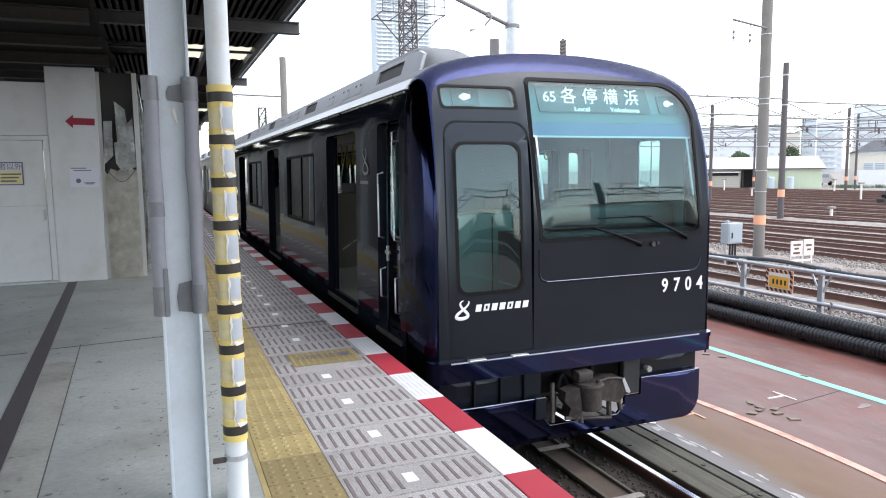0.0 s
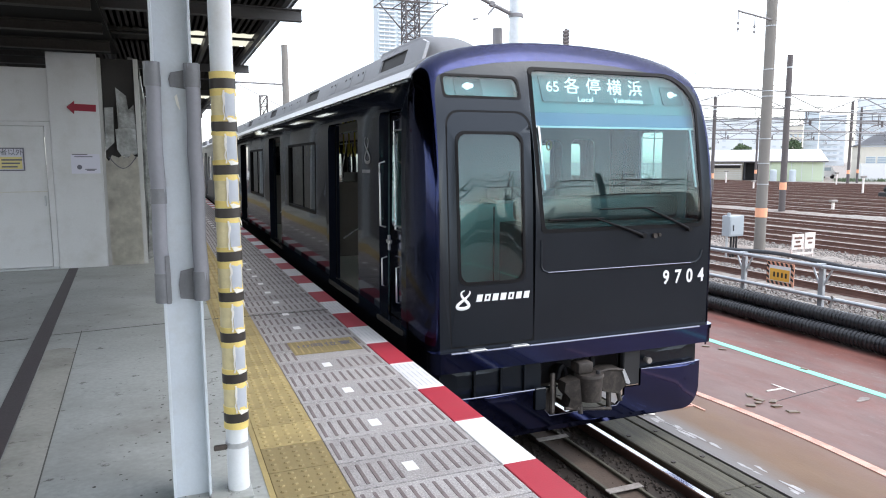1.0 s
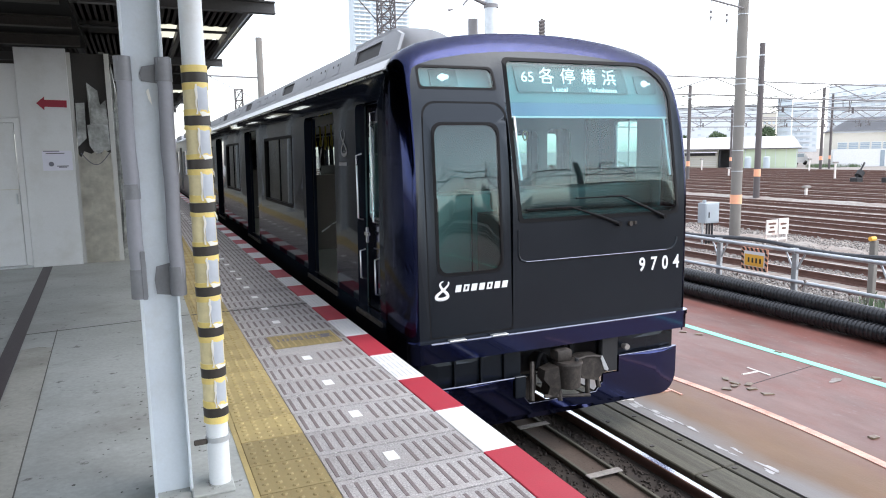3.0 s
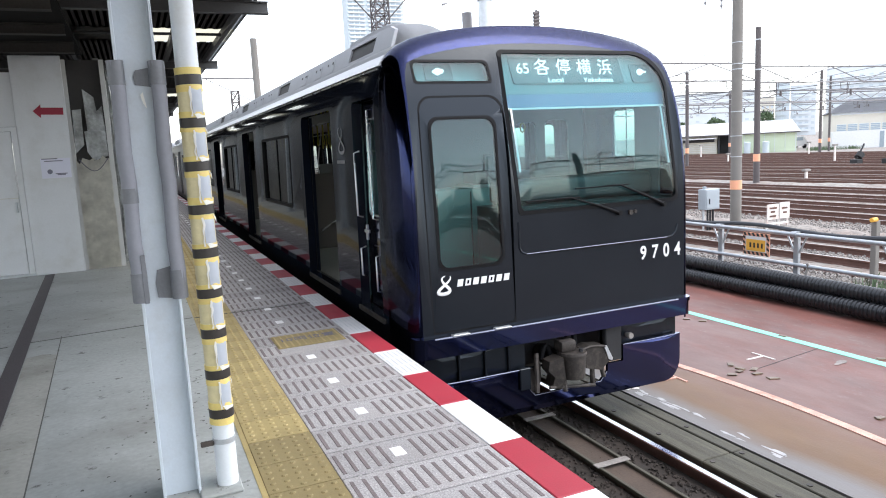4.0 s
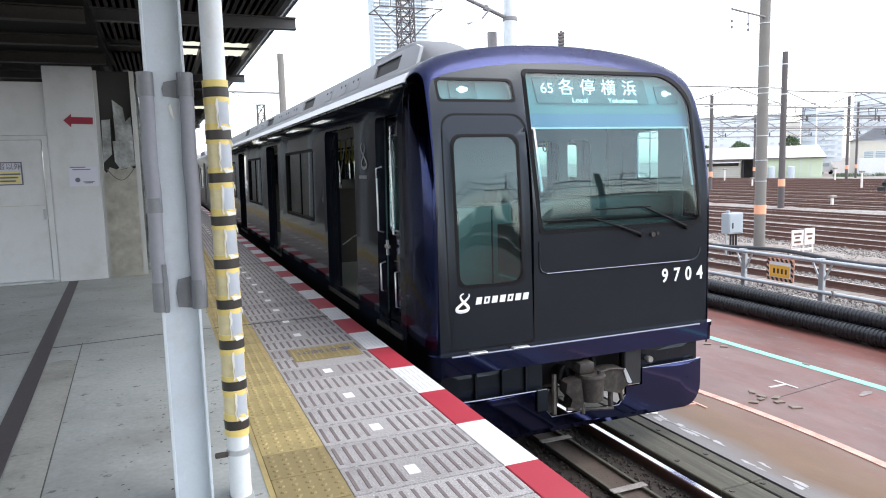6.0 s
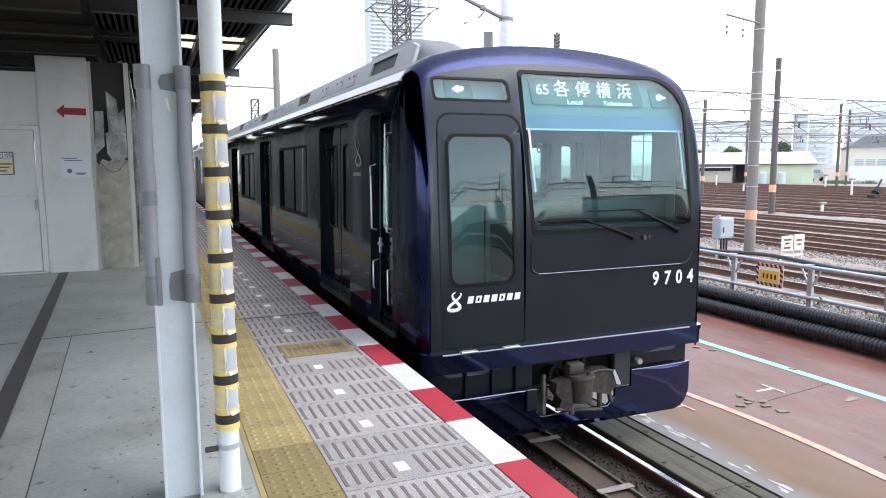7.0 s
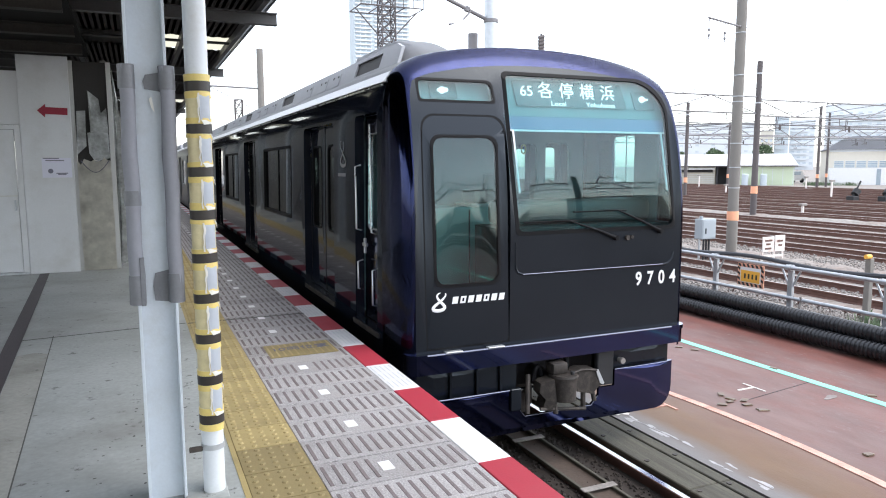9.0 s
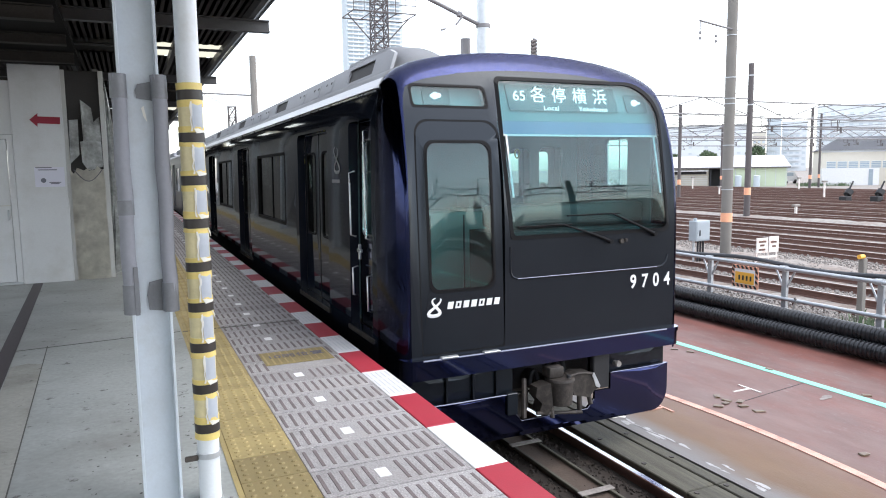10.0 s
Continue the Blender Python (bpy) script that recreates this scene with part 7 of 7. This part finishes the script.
for x in np.arange(-19.5, 0, 1.9):
    part("roof_seam", plate([(x, -0.48), (x + 0.06, -0.48), (x + 0.06, 6.5), (x, 6.5)], [], lambda u, v: (u, v, 1.455 + 0.225 * (v + 0.5)), lambda u, v: (u, v, 1.40 + 0.225 * (v + 0.5))), M["facade"], sh, smooth=0)
sh.matrix_world = pose(79.0, 66.5, 0, 0, 0, TURN)
for x, c in ((-6.0, M["tower"]), (-3.7, M["tower"])):
    t = thing("storage_tank", label="pale upright tank standing before the shed", category="tank", group="tanks by the shed")
    part("body", rod(bmesh.new(), (x, -1.2, YARD_Z), (x, -1.2, YARD_Z + 1.45), 0.42, seg=14), c, t)
    part("lid", rod(bmesh.new(), (x, -1.2, YARD_Z + 1.45), (x, -1.2, YARD_Z + 1.55), 0.42, 0.25, seg=14), c, t)
    t.matrix_world = pose(79.0, 66.5, 0, 0, 0, TURN)
# warehouse with a white low annexe
wh = thing("warehouse", label="pale warehouse with grey curved roof and louvred windows", category="warehouse")
part("annexe", cube(-0.1, 6.6, -3.0, 0, YARD_Z, 1.0), M["white"], wh, "white low annexe", smooth=0)
part("annexe_door", cube(5.4, 5.9, -3.05, -3.0, YARD_Z, 0.85), M["pane_far"], wh, smooth=0)
part("wall", cube(0, 34, 0, 14, YARD_Z, 3.5), M["facade_warm"], wh, smooth=0)
part("band", cube(0.02, 34, -0.06, 0, 3.22, 3.5), M["facade"], wh, smooth=0)
for x in np.arange(0.6, 33, 1.35):
    w = part("window", cube(x, x + 1.22, -0.05, 0, 0.95, 2.0), M["ware_wall"], wh, smooth=0)
    for z in (1.05, 1.28, 1.51, 1.74):
        part("louvre_pane", cube(x + 0.06, x + 1.16, -0.09, -0.05, z, z + 0.17), M["pane_far"], w, smooth=0)
bm, rows2 = bmesh.new(), []
for i in range(9):
    a = i / 8
    hip = 4.2 * a
    rows2.append([bm.verts.new((-0.4 + hip, -0.5 + 6.5 * a, 3.5 + 2.05 * math.sin(a * math.pi / 2))), bm.verts.new((34.4, -0.5 + 6.5 * a, 3.5 + 2.05 * math.sin(a * math.pi / 2)))])
for a, b in zip(rows2, rows2[1:]):
    bm.faces.new((a[0], a[1], b[1], b[0]))
back = [bm.verts.new((-0.4, 14.4, 3.5)), bm.verts.new((34.4, 14.4, 3.5))]
bm.faces.new((rows2[-1][0], rows2[-1][1], back[1], back[0]))
bm.faces.new([r[0] for r in rows2] + [back[0]])
bmesh.ops.solidify(bm, geom=bm.faces[:], thickness=0.12)
part("roof", bm, M["ware_roof"], wh, "grey curved sheet roof", smooth=40)
wh.matrix_world = pose(87.4, 67.9, 0, 0, 0, TURN)
block(250.4, 280, 37.7, 12, 21.5, M["facade"], "low pale building behind the shed", 6, 5, 3.1, 1.5, 1.8, 1.1)
block(310.3, 280, 6.5, 9, 19.6, M["facade_warm"], "cream mid-rise building beyond the yard", 5, 3, 3.1, 1.5, 1.3, 1.4)
block(320, 279, 6.9, 9, 27, M["tower"], "grey-blue tower of dark open landings", 8, 2, 3.0, 1.5, 2.6, 1.9, True)
block(333, 280, 12.3, 10, 25.6, M["facade"], "pale apartment block with balconies", 7, 4, 3.1, 1.5, 1.9, 1.6, True)
block(361.8, 280, 42, 12, 35, M["facade"], "pale apartment slab with balconies", 10, 9, 3.1, 1.5, 2.2, 1.7, True)
for x0, x1, y0, z1 in ((-30, -2, -150, 9), (6, 40, -170, 12), (48, 84, -150, 8), (95, 130, -120, 11)):
    block(x0, y0 - 14, x1 - x0, 14, z1, M["facade_warm"], "pale town building beyond the yard", turn=0)


def van(x, y, colour):
    """A parked van: body with a sloped front, windows, four wheels."""
    t = thing("van", (x, y, YARD_Z), label="small pale parked van beyond the yard tracks", category="vehicle", group="parked vans")
    prof = [(-2.1, 0.35), (2.1, 0.35), (2.15, 1.0), (1.6, 1.15), (1.1, 1.85), (-2.0, 1.9), (-2.15, 1.1)]
    part("body", plate(prof, [], lambda u, v: (x + u, y, YARD_Z + v), lambda u, v: (x + u, y + 1.7, YARD_Z + v)), colour, t, smooth=0)
    for u0, u1 in ((-1.8, -0.6), (-0.5, 0.9)):
        part("window", cube(x + u0, x + u1, y - 0.02, y, YARD_Z + 1.2, YARD_Z + 1.7), M["pane_far"], t, smooth=0)
    for u in (-1.35, 1.35):
        for w in (0.0, 1.55):
            part("wheel", rod(bmesh.new(), (x + u, y + w, YARD_Z + 0.33), (x + u, y + w + 0.2, YARD_Z + 0.33), 0.33, seg=14), M["rubber"], t)


van(84.0, 72.5, M["box"])
van(91.0, 76.0, M["hoard"])
# tall residential tower
tw = thing("tower_block", (184, 540, YARD_Z), label="pale high-rise apartment tower with balcony rows", category="tower")
part("wall", cube(161, 208, 540, 552, YARD_Z, 178), M["tower"], tw, smooth=0)
for k in range(26):
    z = 84 + k * 3.1
    for c in range(3):
        x = 162.0 + c * 15.4
        b = part("balcony", cube(x, x + 13.2, 538.6, 540, z, z + 1.1), M["facade"], tw, smooth=0)
        for w in range(3):
            part("window", cube(x + 0.5 + w * 4.4, x + 3.9 + w * 4.4, 539.8, 540, z + 1.1, z + 2.7), M["pane_far"], tw, smooth=0)


def tree(x, y, h, w, seed):
    r = random.Random(seed)
    t = thing("tree", (x, y, YARD_Z), label="rounded green street tree behind the sheds", category="tree", group="far trees")
    bm = rod(bmesh.new(), (x, y, YARD_Z), (x, y, YARD_Z + h * 0.55), 0.2, 0.1, seg=8)
    for k in range(5):
        a = k * 1.3
        rod(bm, (x, y, YARD_Z + h * (0.35 + 0.05 * k)), (x + w * 0.6 * math.cos(a), y + w * 0.6 * math.sin(a), YARD_Z + h * 0.75), 0.07, 0.03, seg=5)
    part("trunk", bm, M["bark"], t)
    bm = bmesh.new()
    for _ in range(1500):
        d = Vector((r.gauss(0, 1), r.gauss(0, 1), r.gauss(0, 1))).normalized() * r.uniform(0.5, 1) ** 0.6
        k = 1 + 0.25 * noise.noise(d * 2.2 + Vector((seed, 0, 0)))
        c = Vector((x, y, YARD_Z + h * 0.68)) + Vector((d.x * w, d.y * w, d.z * h * 0.34)) * k
        q = Euler([r.uniform(0, 6) for _ in range(3)]).to_matrix()
        s = r.uniform(0.12, 0.24)
        f = [bm.verts.new(c + q @ Vector(p)) for p in ((-s, -s * 0.6, 0), (s, -s * 0.5, 0.03), (s * 0.9, s * 0.6, 0), (-s * 0.8, s * 0.5, 0.05))]
        bm.faces.new(f)
    part("crown", bm, M["leaf"], t, smooth=0)


for k, (x, y, h, w) in enumerate(((99.5, 90, 6.3, 1.7), (88.2, 90, 5.4, 1.7), (82.0, 92, 5.0, 1.5), (78.5, 93, 5.0, 1.5))):
    tree(x, y, h, w, k)

# ---------------------------------------------------------------- tiles of the platform edge
rows_y0 = 2.871


def shared(name, bm, material):
    return finish(name, bm, material, 0)


def lay(name, me, parent, x, y, z):
    ob = new(name, me)
    ob.parent = parent
    ob.location = Vector((x, y, z)) - ORIGIN[parent.name]
    return ob


edge = thing("edge_blocks", (-0.1, 0, -0.03), label="row of red and white painted platform edge blocks", category="edge", kind="structure")
mr = shared("red_block", cube(-0.0925, 0.0925, -0.298, 0.298, -0.075, 0, 0.004), M["red"])
mw = shared("white_block", cube(-0.0925, 0.0925, -0.298, 0.298, -0.075, 0, 0.004), M["white"])
for k in range(-14, 90):
    lay("block", mr if k % 2 else mw, edge, -0.0965, rows_y0 + 0.3 + 0.6 * k, 0.0)
bm = bmesh.new()
for k in range(2, 26, 2):
    for i in range(5):
        for j in range(3):
            x0, y0 = -0.172 + i * 0.034, rows_y0 + 0.6 * k + 0.05 + j * 0.18
            bm.faces.new([bm.verts.new((x0 + u, y0 + v, 0.0012)) for u, v in ((0, 0), (0.005, 0), (0.005, 0.14), (0, 0.14))])
part("grooves", bm, M["patch"], edge, "shallow grey anti-slip grooves", smooth=0, kind="stuff")
far = cube(-0.19, -0.004, rows_y0 + 0.6 * 90, 130, -0.075, 0)
part("block", far, M["white"], edge, smooth=0)

strip = thing("tile_strip", (-0.55, 0, -0.03), label="grey platform edge tiles with brown anti-slip strips and white markers", category="tiles", kind="structure")
mt = shared("tile", cube(-0.3655, 0.3655, -0.1455, 0.1455, -0.028, 0, 0.003), M["tile"])
for k in range(-29, 150):
    lay("tile", mt, strip, -0.5585, rows_y0 + 0.15 + 0.3 * k, rnd.uniform(-0.001, 0.0005))
bm = bmesh.new()
for k in range(-28, 110):
    yc = rows_y0 + 0.15 + 0.3 * k
    for j in range(13):
        x = -0.895 + j * 0.0555
        if k % 2 == 0 and 5 <= j <= 6:
            continue
        if 7 <= k <= 8 and 3 <= j <= 11:
            continue
        y0, y1, z0, z1 = yc - 0.105, yc + 0.105, -0.004, 0.0022
        v = [bm.verts.new(p) for p in ((x - 0.008, y0, z1), (x + 0.008, y0, z1), (x + 0.008, y1, z1), (x - 0.008, y1, z1),
                                       (x - 0.011, y0 - 0.003, z0), (x + 0.011, y0 - 0.003, z0), (x + 0.011, y1 + 0.003, z0), (x - 0.011, y1 + 0.003, z0))]
        for f in ((0, 1, 2, 3), (4, 5, 1, 0), (5, 6, 2, 1), (6, 7, 3, 2), (7, 4, 0, 3)):
            bm.faces.new([v[i] for i in f])
part("anti_slip_strips", bm, M["strip"], strip, "brown anti-slip strips", smooth=0, kind="stuff")
mm = shared("marker", cube(-0.03, 0.03, -0.048, 0.048, -0.004, 0.003, 0.001), M["mark"])
for k in range(-14, 30):
    lay("marker", mm, strip, -0.605, 3.022 + 0.6 * k, 0.0)
part("expansion_joint", cube(-1.26, -0.19, 6.655, 6.672, 0.0, 0.004), M["joint"], label="dark joint across the platform edge tiles", smooth=0, **S)
# yellow stop-position plate
sp = thing("stop_position_plate", (-0.515, 5.33, 0.002), label="yellow ribbed stop position plate with dark characters on the tiles", category="sign")
part("plate", cube(-0.775, -0.255, 5.14, 5.515, 0.001, 0.006, 0.001), M["olive"], sp, smooth=0)
for k in range(11):
    x = -0.755 + k * 0.048
    part("rib", cube(x - 0.008, x + 0.008, 5.15, 5.505, 0.006, 0.010, 0.002), M["yellow"], sp, smooth=0)
lettering("writing", "10両位置", 0.115, pose(-0.515, 5.34, 0.0115, 0, 0, 0), M["ink"], sp, wide=0.98)

tact = thing("tactile_strip", (-1.085, 0, -0.03), label="row of yellow tactile warning tiles with round studs", category="tiles", kind="structure")


def stud_tile(mat_):
    bm = cube(-0.157, 0.157, -0.1465, 0.1465, -0.028, 0, 0.002)
    for i in range(5):
        for j in range(5):
            bmesh.ops.create_cone(bm, cap_ends=True, segments=8, radius1=0.0155, radius2=0.0095, depth=0.006,
                                  matrix=Matrix.Translation((-0.122 + i * 0.061, -0.118 + j * 0.059, 0.003)))
    return shared("tactile_tile", bm, mat_)


my, mo = stud_tile(M["yellow"]), stud_tile(M["olive"])
for k in range(-29, 140):
    lay("tactile_tile", mo if k <= 1 else my, tact, -1.0835, rows_y0 - 0.0 + 0.15 + 0.3 * k + 0.02, 0.0)


# ---------------------------------------------------------------- what moves
def motions():
    """The platform-side doors stand open, then slide shut."""
    for leaf, s in LEFT:
        o, c = pose(0, s * 0.62, 0), pose(0, 0, 0)
        walk(leaf, [(0.0, o), (5.75, o), (6.0, pose(0, s * 0.50, 0)), (6.45, pose(0, s * 0.13, 0)), (6.7, c), (6.8, c), (10.0, c)])


motions()
